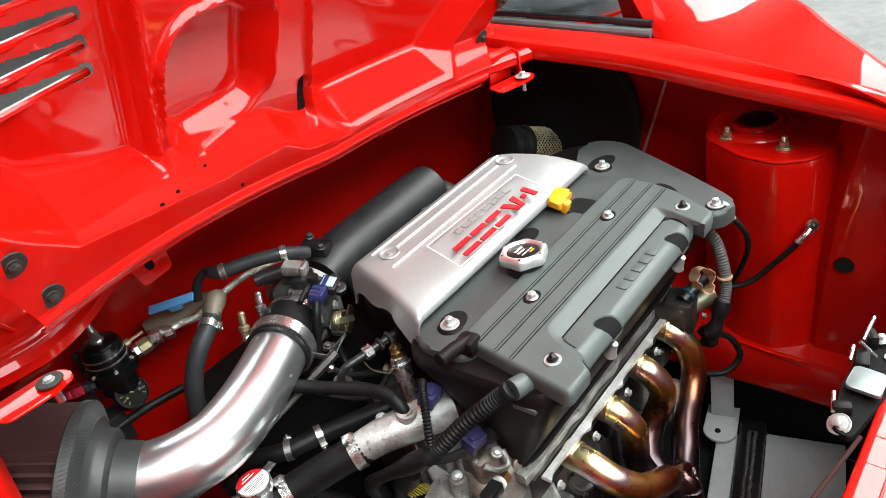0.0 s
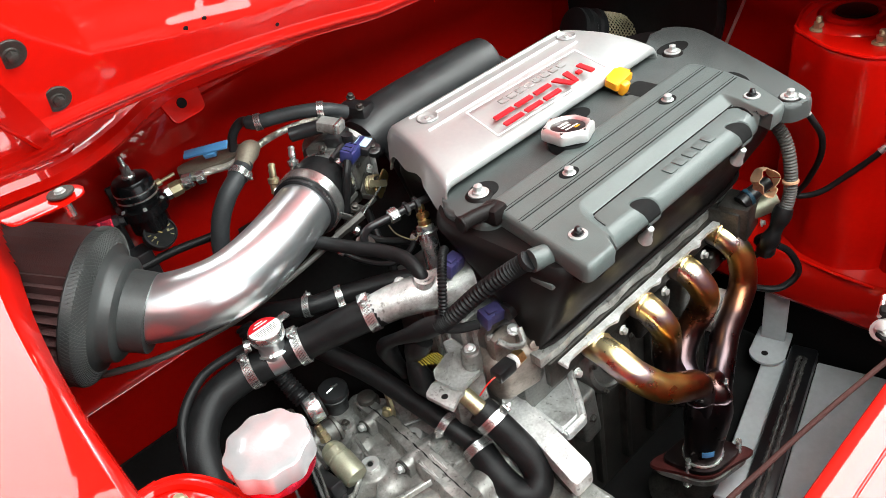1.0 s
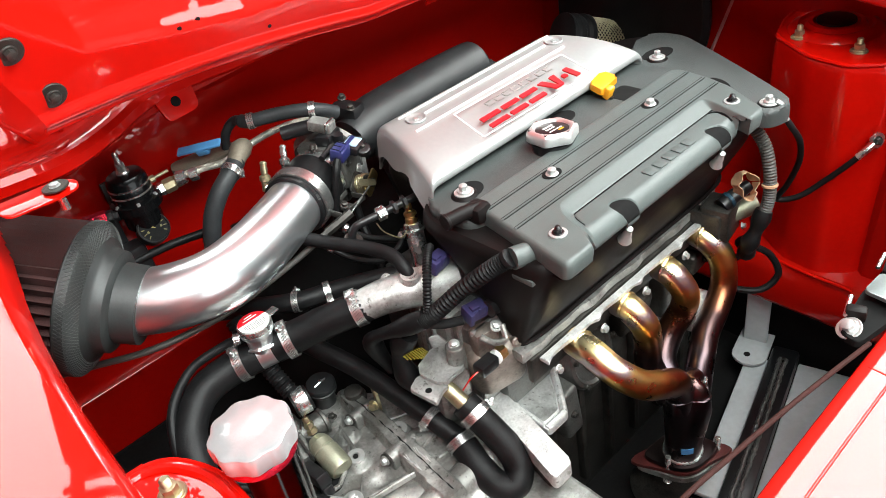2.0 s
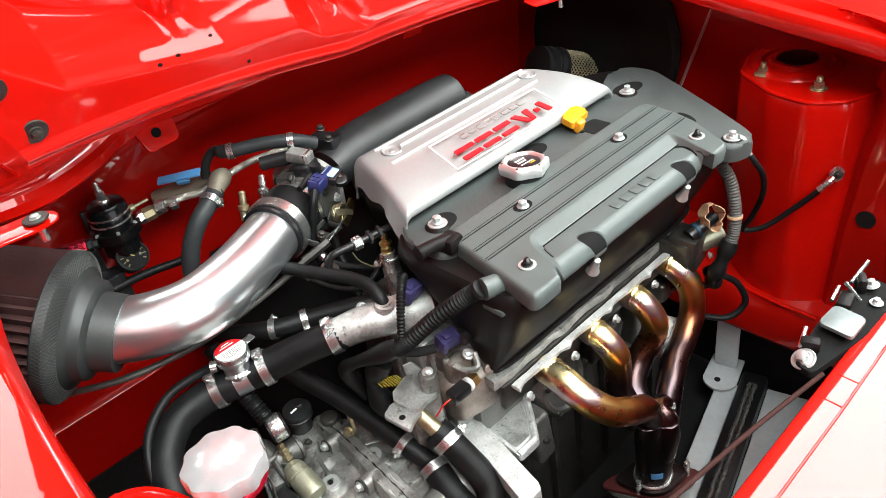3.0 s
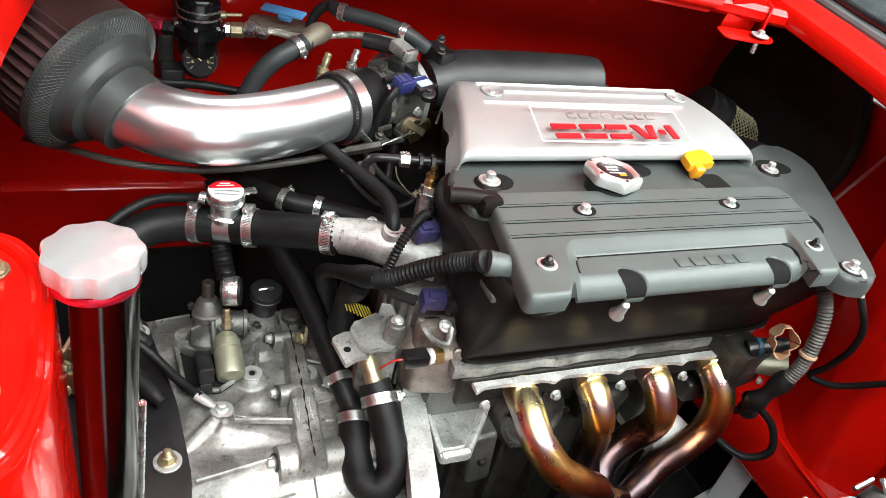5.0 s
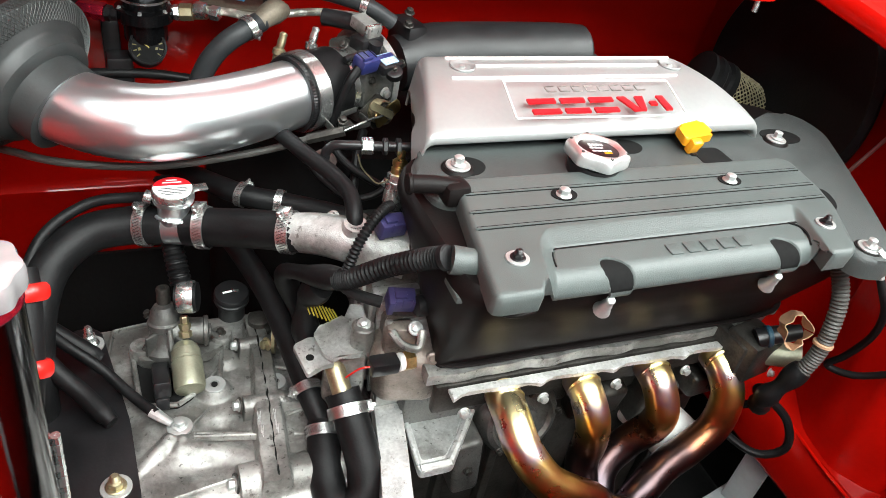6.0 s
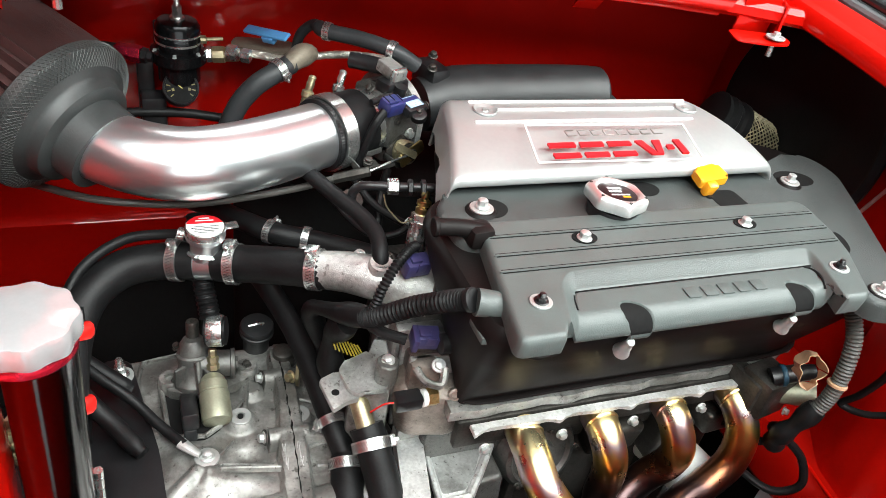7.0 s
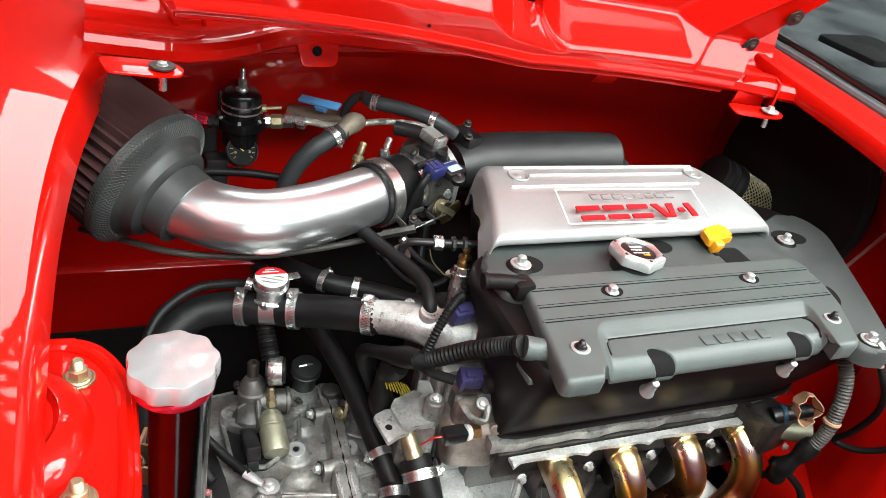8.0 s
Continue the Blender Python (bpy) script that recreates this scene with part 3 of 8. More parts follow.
def build_near_side():
    bm = bmesh.new()
    rows = []
    xs = np.linspace(-0.42, 0.52, 30)
    for dy, z in ((0.006, 0.30), (0.005, 0.66), (0.002, 0.728), (0.0, 0.7412), (-0.0015, 0.7432), (-0.004, 0.7440), (-0.012, 0.7436), (-0.03, 0.7425), (-0.05, 0.7413), (-0.12, 0.7365), (-0.20, 0.724), (-0.26, 0.69), (-0.29, 0.55)):
        rows.append([(x, -0.288 + dy - 0.05 * ((x - 0.05) / 0.5) ** 4, z) for x in xs])
    slab(bm, rows, 0.004)
    panel = part("rear_panel", bm, RED, car)
    bm = bmesh.new()
    tube(bm, [(x, -0.3155 - 0.05 * ((x - 0.05) / 0.5) ** 4 + 0.02 * max(0, x - 0.05), 0.7428) for x in np.linspace(-0.40, 0.50, 30)], 0.0014, 8, 2)
    part("crease", bm, RED, panel)
    for x in (0.088, 0.052):
        bm = bmesh.new()
        tube(bm, [(x, -0.295, 0.7436), (x, -0.314, 0.7426)], 0.0009, 6, 2)
        part("pressing", bm, RED, panel)
    # seam sealer along the inner wing's ledge
    for line in ([(0.495, 0.012, 0.4545), (0.484, -0.061, 0.4545), (0.481, -0.135, 0.4545)], [(0.556, 0.002, 0.4565), (0.572, -0.046, 0.4565), (0.552, -0.134, 0.4565)]):
        bm = bmesh.new()
        tube(bm, line, 0.0022, 6, 8)
        part("sealed_seam", bm, RED, car)


def build_pan():
    # plates and the welded bar run slantwise under the engine
    turn = 14.8
    base = pose(0.337, -0.087, 0, 0, 0, turn)
    for x0, x1, n0, n1, z in ((-0.16, 0.155, 0.023, 0.060, 0.236), (-0.20, 0.17, -0.15, -0.023, 0.232)):
        bm = bmesh.new()
        box(bm, (x1 - x0, n1 - n0, 0.010), base @ pose((x0 + x1) / 2, (n0 + n1) / 2, z), 0.003)
        part("floor_pan", bm, GREY_PAN, car, "light grey painted floor plate")
    bm = bmesh.new()
    box(bm, (0.40, 0.044, 0.03), base @ pose(-0.02, 0, 0.243), 0.006)
    bar = part("cross_bar", bm, BLACK, car, "satin black welded bar")
    rng = random.Random(5)
    for off in (0.004, -0.005):
        bm = bmesh.new()
        tube(bm, [base @ Vector((q, off + rng.uniform(-0.001, 0.001), 0.2585)) for q in np.linspace(-0.2, 0.148, 60)], lambda u: 0.0036 + 0.0004 * math.sin(u * 240), 8, 3)
        part("weld_bead", bm, SELECT, bar)
    bm = bmesh.new()
    lathe(bm, [(0.004, 0.0), (0.0075, 0.001), (0.0085, 0.003), (0.0085, 0.0)], base @ pose(0.142, 0.0, 0.2585), 20)
    part("bolt_eye", bm, DARK, bar)
    # round-ended tab with its upright
    bm = bmesh.new()
    o = [(0.03 * math.cos(a), 0.03 * math.sin(a)) for a in np.linspace(radians(100), radians(260), 20)] + [(0.06, -0.028), (0.06, 0.028)]
    prism(bm, o, 0.245, 0.250, pose(0.470, 0.005, 0, 0, 0, 14), 0.0015)
    box(bm, (0.006, 0.040, 0.11), pose(0.505, 0.014, 0.30, 0, 0, 14), 0.002)
    tab = part("body_tab", bm, GREY_PAN, car, "grey round-ended tab on an upright")
    bm = bmesh.new()
    lathe(bm, [(0.0055, 0.0), (0.0055, 0.001)], pose(0.463, 0.007, 0.2502), 16)
    part("tab_hole", bm, VOID, tab)
    # added black sheet that keeps the bottom of the bay dark
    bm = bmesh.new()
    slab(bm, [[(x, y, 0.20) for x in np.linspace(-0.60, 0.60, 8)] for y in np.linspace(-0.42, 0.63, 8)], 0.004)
    part("floor_shade_sheet", bm, VOID, car)
    # black sheet over the lower firewall, where the red sinks into shade
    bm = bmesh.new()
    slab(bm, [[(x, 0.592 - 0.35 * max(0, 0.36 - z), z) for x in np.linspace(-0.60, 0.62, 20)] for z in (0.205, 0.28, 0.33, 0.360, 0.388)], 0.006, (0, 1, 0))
    part("bulkhead_shade_sheet", bm, VOID, car, "matt black sheet for the shade low on the bulkhead")


build_firewall()
build_sides()
build_towers()
build_left_side()
build_near_side()
build_pan()


# ---- the raised engine lid ----
def in_round(x, v, cx, cv, w, h, r):
    """Signed distance to a rounded rectangle."""
    dx, dv = abs(x - cx) - w / 2 + r, abs(v - cv) - h / 2 + r
    return math.hypot(max(dx, 0), max(dv, 0)) + min(max(dx, dv), 0) - r


LEAN = radians(24)


def lid_point(x, v, h=0.0):
    """x along the hinge, v up the lid, h out of its inner face."""
    return Vector((x, hinge_y(x) - 0.012 - v * math.sin(LEAN) - h * math.cos(LEAN), 0.925 + v * math.cos(LEAN) - h * math.sin(LEAN)))


def lid_relief(x, v):
    h = 0.0
    # lower frame stands proud; a broad chamfer leads up to the stamped fields
    rise = min(1.0, max(0.0, 1 - (v - lid_band(x)) / 0.034))
    h += 0.042 * (0.8 * rise + 0.2 * rise * rise * (3 - 2 * rise)) - 0.020
    h += 0.005 * step(abs(v - lid_foot(x) - 0.014) - 0.006, 0.008)
    # small bowl with a bead all round it
    d = in_round(x - 0.12 * (v - 0.2), v, -0.048, 0.213, 0.140, 0.136, 0.036)
    h -= 0.030 * step(d, 0.028)
    h += 0.010 * step(abs(d - 0.016) - 0.004, 0.010) * step(0.165 - v, 0.03)
    # large bowl, its far lower corner cut away
    e = max(in_round(x, v, 0.285, 0.220, 0.338, 0.292, 0.042), (0.78 * (x - 0.330) - 0.62 * (v - 0.082)))
    h -= 0.032 * step(e, 0.030)
    h += 0.008 * step(abs(e - 0.017) - 0.004, 0.010)
    # raised lip of the post, then the sunk field of the louvres
    h += 0.009 * step(abs(x + 0.148) - 0.006, 0.010) * step(0.15 - v, 0.03)
    h -= 0.020 * step(max(x + 0.160, lid_band(x) + 0.030 - v), 0.026)
    # the louvred end bows less than the rest
    if x < -0.16:
        h -= 0.95 * (x + 0.16) ** 2 * (1 - step(v - lid_band(x) - 0.03, 0.05))
    # drain slot
    h -= 0.012 * step(in_round(x, v, 0.092, 0.111, 0.020, 0.066, 0.010), 0.005)
    return h


def lid_foot(x):
    """Lower edge of the lid, rising towards its hinge."""
    return 0.018 + 0.19 * max(0.0, 0.10 - x)


def lid_band(x):
    return float(np.interp(x, (-0.40, -0.335, -0.29, -0.24, -0.20, -0.09, 0.02, 0.06, 0.13, 0.5), (0.28, 0.205, 0.162, 0.146, 0.134, 0.108, 0.096, 0.066, 0.050, 0.046)))


def lid_far(v):
    """The other side, cut back towards the hinge."""
    return min(0.515, 0.388 + 0.52 * max(0.0, v - 0.025))


def lid_side(v):
    return -0.352 - 0.35 * max(0.0, v - 0.12)


def build_lid():
    lid = thing("raised_bonnet", tuple(lid_point(0.06, 0)), "raised glossy red bonnet with louvres and stamped inner frame", "bonnet")
    us, vs = np.linspace(0, 1, 300), np.linspace(0, 1, 280)
    bm = bmesh.new()
    def spot(u, w):
        x = -0.352 + 0.74 * u
        v = lid_foot(x) + (0.62 - lid_foot(x)) * w
        x = lid_side(v) + (lid_far(v) - lid_side(v)) * u
        return x, v
    flat = [[spot(u, w) for u in us] for w in vs]
    grid = [[bm.verts.new(lid_point(x, v, lid_relief(x, v))) for x, v in row] for row in flat]
    slots = [(-0.283, 0.272 + 0.0285 * k, 0.186, 0.0155) for k in range(10)]
    for j in range(len(vs) - 1):
        for i in range(len(us) - 1):
            x, v = (flat[j][i][0] + flat[j + 1][i + 1][0]) / 2, (flat[j][i][1] + flat[j + 1][i + 1][1]) / 2
            if any(in_round(x, v, cx, cv, w, h, 0.007) < 0 for cx, cv, w, h in slots):
                continue
            bm.faces.new((grid[j][i], grid[j][i + 1], grid[j + 1][i + 1], grid[j + 1][i]))
    bmesh.ops.recalc_face_normals(bm, faces=bm.faces)
    part("inner_frame", bm, RED, lid)
    bm = bmesh.new()
    slab(bm, [[lid_point(x, v + lid_foot(x) * (1 - v / 0.24), -0.066) for x in np.linspace(-0.352, min(0.515, 0.388 + 0.45 * v), 30)] for v in np.linspace(0.0, 0.24, 12)], 0.002)
    slab(bm, [[lid_point(x, v, -0.066) for x in np.linspace(-0.14, 0.52, 24)] for v in np.linspace(0.24, 0.63, 12)], 0.002)
    part("outer_skin", bm, RED, lid)
    bm = bmesh.new()
    o = rect(-0.0085, -0.0315, 0.0085, 0.0315, 0.008)
    out = (lid_point(0.092, 0.111, 1) - lid_point(0.092, 0.111, 0)).normalized()
    up = (lid_point(0.092, 0.141) - lid_point(0.092, 0.081)).normalized()
    base = lid_point(0.092, 0.111, lid_relief(0.092, 0.111) + 0.004)
    m = Matrix((up.cross(out), up, out)).transposed().to_4x4()
    prism(bm, o, 0.0, 0.001, Matrix.Translation(base) @ m)
    part("drain_slot", bm, VOID, lid, "dark upright slot")
    for cx, cv, w, h in slots:
        bm = bmesh.new()
        tube(bm, [lid_point(cx + q * w / 2, cv - h * 0.62, lid_relief(cx, cv) + 0.002) for q in np.linspace(-1, 1, 8)], 0.0042, 8, 2)
        part("louvre", bm, RED, lid)
    bm = bmesh.new()
    tube(bm, [lid_point(x, lid_foot(x), lid_relief(x, lid_foot(x)) - 0.003) for x in np.linspace(-0.352, 0.388, 20)], 0.0032, 8, 4)
    part("folded_edge", bm, RED, lid)
    # small drain holes in the frame
    for x, v, r in ((-0.183, 0.133, 0.0028), (-0.156, 0.130, 0.0028), (-0.062, 0.082, 0.0024), (-0.103, 0.126, 0.0024)):
        c = lid_point(x, v, lid_relief(x, v) + 0.0012)
        bm = bmesh.new()
        lathe(bm, [(r, 0.0), (r, 0.0008)], align(c, lid_point(x, v, 1) - lid_point(x, v, 0)), 14)
        part("drain_hole", bm, VOID, lid)
    # hinge plates and their bolts
    for x, v in ((-0.335, 0.140), (-0.357, 0.200), (0.410, 0.078), (0.438, 0.130)):
        c = lid_point(x, v, lid_relief(x, v) + 0.001)
        out = lid_point(x, v, 1) - lid_point(x, v, 0)
        put("washer", WASHER_D, lid, align(c, out) @ Matrix.Diagonal((0.0125, 0.0125, 0.0125, 1)))
        bolt(lid, c + out * 0.002, out, 0.0085, BOLT_D)
    for x, y, z, s in ((-0.362, 0.318, 0.943, 1), (0.488, 0.338, 0.905, -1)):
        hinge = bmesh.new()
        prism(hinge, rounded([(-0.055, -0.006), (-0.010, -0.016), (0.016, -0.014), (0.024, 0.006), (0.010, 0.020), (-0.055, 0.030)], 0.009), 0, 0.0022, pose(x, y, z - 0.002, 4, 4 * s, 14 * s), 0.001)
        if s < 0:
            box(hinge, (0.004, 0.05, 0.045), pose(x - 0.022 * s, y + 0.03, z + 0.02, 0, 0, 30 * s), 0.001)
            box(hinge, (0.05, 0.004, 0.05), pose(x + 0.012 * s, y + 0.035, z + 0.022, 12, 0, 12 * s), 0.001)
        plate = part("hinge_plate", hinge, RED, lid)
        put("washer", WASHER_D if s > 0 else WASHER, plate, align((x, y, z + 0.003), (0, 0, 1)) @ Matrix.Diagonal((0.013, 0.013, 0.013, 1)))
        put("bolt", BOLT, plate, align((x, y, z + 0.004), (0, 0, 1)) @ Matrix.Diagonal((0.009, 0.009, 0.005 if s > 0 else 0.009, 1)))
        bm = bmesh.new()
        tube(bm, [(x, y, z - 0.004), (x, y, z - 0.022)], 0.0042, 10, 2)
        part("bolt_shank", bm, STEEL, plate)


build_lid()


# ---- engine: covers ----
def build_engine_block():
    eng = thing("engine", (0.15, 0.18, 0.2), "four-cylinder engine with black plastic valve cover on a cast aluminium head", "engine")
    bm = bmesh.new()
    low = [(-0.022, 0.055), (0.385, 0.053), (0.430, 0.062), (0.480, 0.12), (0.515, 0.21), (0.505, 0.30), (0.40, 0.335), (0.05, 0.335), (0.046, 0.220), (0.030, 0.175), (-0.018, 0.082)]
    mid = [(-0.036, 0.010), (0.385, 0.004), (0.432, 0.018), (0.487, 0.095), (0.530, 0.205), (0.515, 0.28), (0.40, 0.335), (0.03, 0.335), (0.028, 0.218), (-0.004, 0.183), (-0.040, 0.122)]
    top = [(-0.044, -0.014), (0.385, -0.014), (0.434, -0.006), (0.495, 0.090), (0.538, 0.205), (0.520, 0.27), (0.40, 0.335), (0.02, 0.335), (0.008, 0.215), (-0.036, 0.19), (-0.048, 0.16)]
    rings = []
    for o, z, s in ((low, 0.616, 1), (low, 0.624, 1.0), (mid, 0.71, 1), (top, 0.762, 1), (top, 0.772, 0.992), (top, 0.777, 0.975)):
        r = rounded(o, 0.03, 4)
        cx, cy = 0.22, 0.15
        rings.append([(cx + (p[0] - cx) * s, cy + (p[1] - cy) * s, z) for p in r])
    loft(bm, rings)
    vc = part("valve_cover", bm, PLASTIC_B, eng, "black moulded plastic valve cover")
    # raised dark plastic deck behind and beside the ribbed cover
    bm = bmesh.new()
    prism(bm, rounded([(-0.030, 0.10), (0.405, 0.10), (0.352, 0.0), (0.352, -0.044), (0.390, -0.055), (0.408, -0.034), (0.440, 0.022), (0.484, 0.105), (0.524, 0.185), (0.520, 0.226), (0.494, 0.248), (0.42, 0.215), (-0.002, 0.205), (-0.036, 0.172)], 0.024, 5), 0.764, 0.7875, Matrix(), 0.007, 4)
    part("cover_deck", bm, PLASTIC_D, vc)
    # flat black ovals on the deck, painted shade of the pockets beside the bolts
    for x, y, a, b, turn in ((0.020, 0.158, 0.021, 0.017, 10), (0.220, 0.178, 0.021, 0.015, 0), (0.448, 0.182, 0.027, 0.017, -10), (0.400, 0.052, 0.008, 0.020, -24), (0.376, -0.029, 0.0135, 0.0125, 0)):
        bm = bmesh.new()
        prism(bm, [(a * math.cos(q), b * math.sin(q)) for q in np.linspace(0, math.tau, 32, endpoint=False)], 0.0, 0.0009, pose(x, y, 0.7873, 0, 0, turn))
        part("pocket_shade", bm, VOID, vc, "flat black oval for the shade in a bolt pocket")
    # head, its gasket rail and the block
    bm = bmesh.new()
    box(bm, (0.43, 0.25, 0.11), pose(0.175, 0.20, 0.552), 0.008)
    part("cylinder_head", bm, SELECT, eng)
    bm = bmesh.new()
    edge = []
    for k in range(90):
        x = -0.033 + 0.42 * k / 89
        edge.append((x, 0.0475 - 0.0025 * step(min(abs(x - p) for p in (0.008, 0.102, 0.196, 0.290, 0.375)) - 0.014, 0.02) + 0.0008 * math.sin(x * 95)))
    prism(bm, edge + rounded([(0.44, 0.060), (0.48, 0.14), (0.40, 0.335), (-0.03, 0.335)], 0.012), 0.603, 0.6155, Matrix(), 0.002)
    part("gasket_rail", bm, CAST, eng)
    bm = bmesh.new()
    box(bm, (0.40, 0.010, 0.040), pose(0.178, 0.0490, 0.581), 0.002)
    part("port_face", bm, DARK, eng)
    # skirt lip of the valve cover with its locating tabs
    bm = bmesh.new()
    tube(bm, [(0.030, 0.176, 0.620), (0.004, 0.122, 0.620), (-0.0165, 0.082, 0.620), (-0.018, 0.066, 0.620), (0.002, 0.0520, 0.620), (0.10, 0.0515, 0.620), (0.25, 0.0510, 0.620), (0.375, 0.0505, 0.620), (0.428, 0.060, 0.620), (0.455, 0.090, 0.620)], 0.0032, 8, 10, True, 0.7)
    part("cover_lip", bm, PLASTIC_B, vc)
    # mould ledge under the coil cover and its steps
    for line in ([(-0.022, -0.020, 0.762), (-0.004, -0.024, 0.758), (0.016, -0.022, 0.759)], [(-0.030, 0.002, 0.770), (-0.023, -0.020, 0.762)]):
        bm = bmesh.new()
        tube(bm, line, 0.0020, 7, 6)
        part("mould_ledge", bm, PLASTIC_B, vc)
    bm = bmesh.new()
    box(bm, (0.42, 0.25, 0.30), pose(0.18, 0.20, 0.35), 0.01)
    part("engine_block", bm, DARK, eng)
    for k in range(6):
        bm = bmesh.new()
        box(bm, (0.012, 0.02, 0.24), pose(0.02 + 0.065 * k, 0.072, 0.36), 0.003)
        part("block_rib", bm, DARK, eng)
    return vc


valve_cover = build_engine_block()


def cover_front(x):
    """Front edge of the coil cover: a tab at each end, set back between them."""
    return -0.024 - 0.016 * step(x - 0.012, 0.008) - 0.017 * step(0.3160 - x, 0.0016)


def cover_left(y):
    return -0.0294 + 0.178 * y


def cover_right(y):
    return float(np.interp(y, (-0.042, 0.030, 0.063, 0.105, 0.127), (0.347, 0.386, 0.396, 0.402, 0.402)))


def field_floor(y):
    """The sunk field leans forward, then rolls over its front edge."""
    floor = 0.7900 - 0.04 * max(0.0, 0.012 - y)
    if y < -0.006:
        floor -= 0.022 * (1 - math.sqrt(max(0.0, 1 - min(1.0, (-0.006 - y) / 0.0185) ** 2)))
    return floor


def cover_recess(x, y):
    """Distance into the sunk field between the tabs (negative inside)."""
    left = 0.0316 + 0.30 * y
    right = 0.3225 + 0.36 * y
    dx = max((left - x) * 1.64, (x - right) * 3.0) + 0.020
    dy = y - 0.029 + 0.020
    return math.hypot(max(dx, 0), max(dy, 0)) + min(max(dx, dy), 0) - 0.020


COILS = (0.0866, 0.278)


def cover_base(x, y):
    d = cover_recess(x, y)
    z = 0.7965
    if d < 0.011:
        # chamfer down into the field, then a narrow groove at its foot
        floor = field_floor(y)
        f = min(1.0, max(0.0, (0.011 - d) / 0.0205))
        z += (floor - z) * (0.7 * f + 0.3 * f * f * (3 - 2 * f))
        z -= 0.0018 * step(abs(d + 0.0105) - 0.0010, 0.0020) * step(-0.004 - y, 0.006)
    return z


def coil_span(x, y, c):
    """Distance measure to the edge of a coil opening (negative inside)."""
    return math.hypot((x - c + 0.45 * y) / 0.0135, (y + 0.016) / 0.0155) - 1


def cover_height(x, y):
    z = cover_base(x, y)
    for c in COILS:
        z -= 0.006 * step(coil_span(x, y, c) + 0.03, 0.10)
    return z


def build_coil_cover():
    th = thing("coil_cover", (0.18, 0.04, 0.777), "ribbed dark grey plastic coil cover bolted on the valve cover", "engine cover")
    nu, nv = 320, 140
    bm = bmesh.new()
    rows = []
    for j in range(nv + 1):
        row = []
        for i in range(nu + 1):
            u, v = i / nu, j / nv
            # sides lean in towards the back
            y = 0.127 * v - 0.03 * (1 - v)
            x = cover_left(y) + (cover_right(y) - cover_left(y)) * u
            front = cover_front(x)
            y = -0.024 + 0.151 * v + (front + 0.024) * max(0.0, 1 - v / 0.12)
            lo, hi = cover_left(y), cover_right(y)
            x = lo + (hi - lo) * u
            side = min(x - lo, hi - x, 0.127 - y, 1.0 if 0.014 < x < 0.3155 else y - front)
            corner = 0.0065
            z = cover_height(x, y)
            if side < corner:
                z -= corner - math.sqrt(max(0.0, corner ** 2 - (corner - side) ** 2))
            # round the outer corners in plan
            for sx, sy, ex, ey, rr in ((-1, -1, lo, front, 0.010), (1, -1, hi, front, 0.010), (1, 1, hi, 0.127, 0.016), (-1, 1, lo, 0.127, 0.007)):
                px, py = (x - ex + sx * rr) * sx, (y - ey + sy * rr) * sy
                if px > 0 and py > 0 and (sy > 0 or not 0.014 < x < 0.3155):
                    k = max(px, py) / math.hypot(px, py)
                    x, y = ex - sx * rr + sx * px * k, ey - sy * rr + sy * py * k
            row.append(bm.verts.new((x, y, z)))
        rows.append(row)
    for a, b in zip(rows, rows[1:]):
        for i in range(nu):
            bm.faces.new((a[i], a[i + 1], b[i + 1], b[i]))
    # skirt down to the valve cover
    ring = rows[0] + [r[-1] for r in rows[1:-1]] + rows[-1][::-1] + [r[0] for r in rows[-2:0:-1]]
    low = [bm.verts.new((q.co.x, q.co.y + (0.002 if q.co.y < 0 else 0.0), min(q.co.z - 0.004, 0.775))) for q in ring]
    for k in range(len(ring)):
        m = (k + 1) % len(ring)
        bm.faces.new((ring[m], ring[k], low[k], low[m]))
    part("cover_plate", bm, PLASTIC, th, "", 0.9)
    # openings over the coils, with their screws
    for x in COILS:
        # black bed: the opening's shade is put into its colour
        bm = bmesh.new()
        rings = []
        for q in (1.0, 0.97, 0.8, 0.6, 0.4, 0.2, 0.05):
            ring = []
            for a in np.linspace(0, math.tau, 40, endpoint=False):
                y = max(-0.0236, -0.016 + 0.0155 * q * math.sin(a))
                px = x - 0.45 * y + 0.0135 * q * math.cos(a)
                ring.append((px, y, cover_base(px, y) - (0.0045 if q == 1.0 else 0.0016)))
            rings.append(ring)
        loft(bm, rings)
        part("coil_recess", bm, VOID, th, "opening over a coil, its shade put in as black")
        bm = bmesh.new()
        lathe(bm, [(0.0075, 0.0), (0.0085, 0.002), (0.0070, 0.006), (0.0055, 0.009), (0.0055, 0.014), (0.0042, 0.016), (0.0042, 0.024), (0.003, 0.025)], pose(x + 0.006, -0.013, 0.738, 24, -6, 0), 16)
        part("coil_screw", bm, BOLTED, th)
    # dark line at the foot of the sunk field: groove shade laid on as black
    bm = bmesh.new()
    foot = [(0.0380 + 0.30 * y, y) for y in (-0.004, 0.004)] + [(0.0425, 0.0135), (0.050, 0.0185)] + [(0.302, 0.0185), (0.314, 0.0165), (0.3210, 0.009), (0.3192, -0.003), (0.3145, -0.015)]
    tube(bm, [(x, y, cover_base(x, y) + 0.0004) for x, y in foot], 0.0012, 6, 8)
    part("field_groove", bm, VOID, th)
    # grooves along the plate: pairs of fine ribs, groove shade as black strips
    for y in (0.096, 0.068, 0.0445):
        x0, x1 = cover_left(y) + 0.004, cover_right(y) - 0.005
        bm = bmesh.new()
        box(bm, (x1 - x0, 0.0026, 0.0020), pose((x0 + x1) / 2, y + 0.0023, 0.7966), 0.0007)
        part("rib", bm, PLASTIC, th)
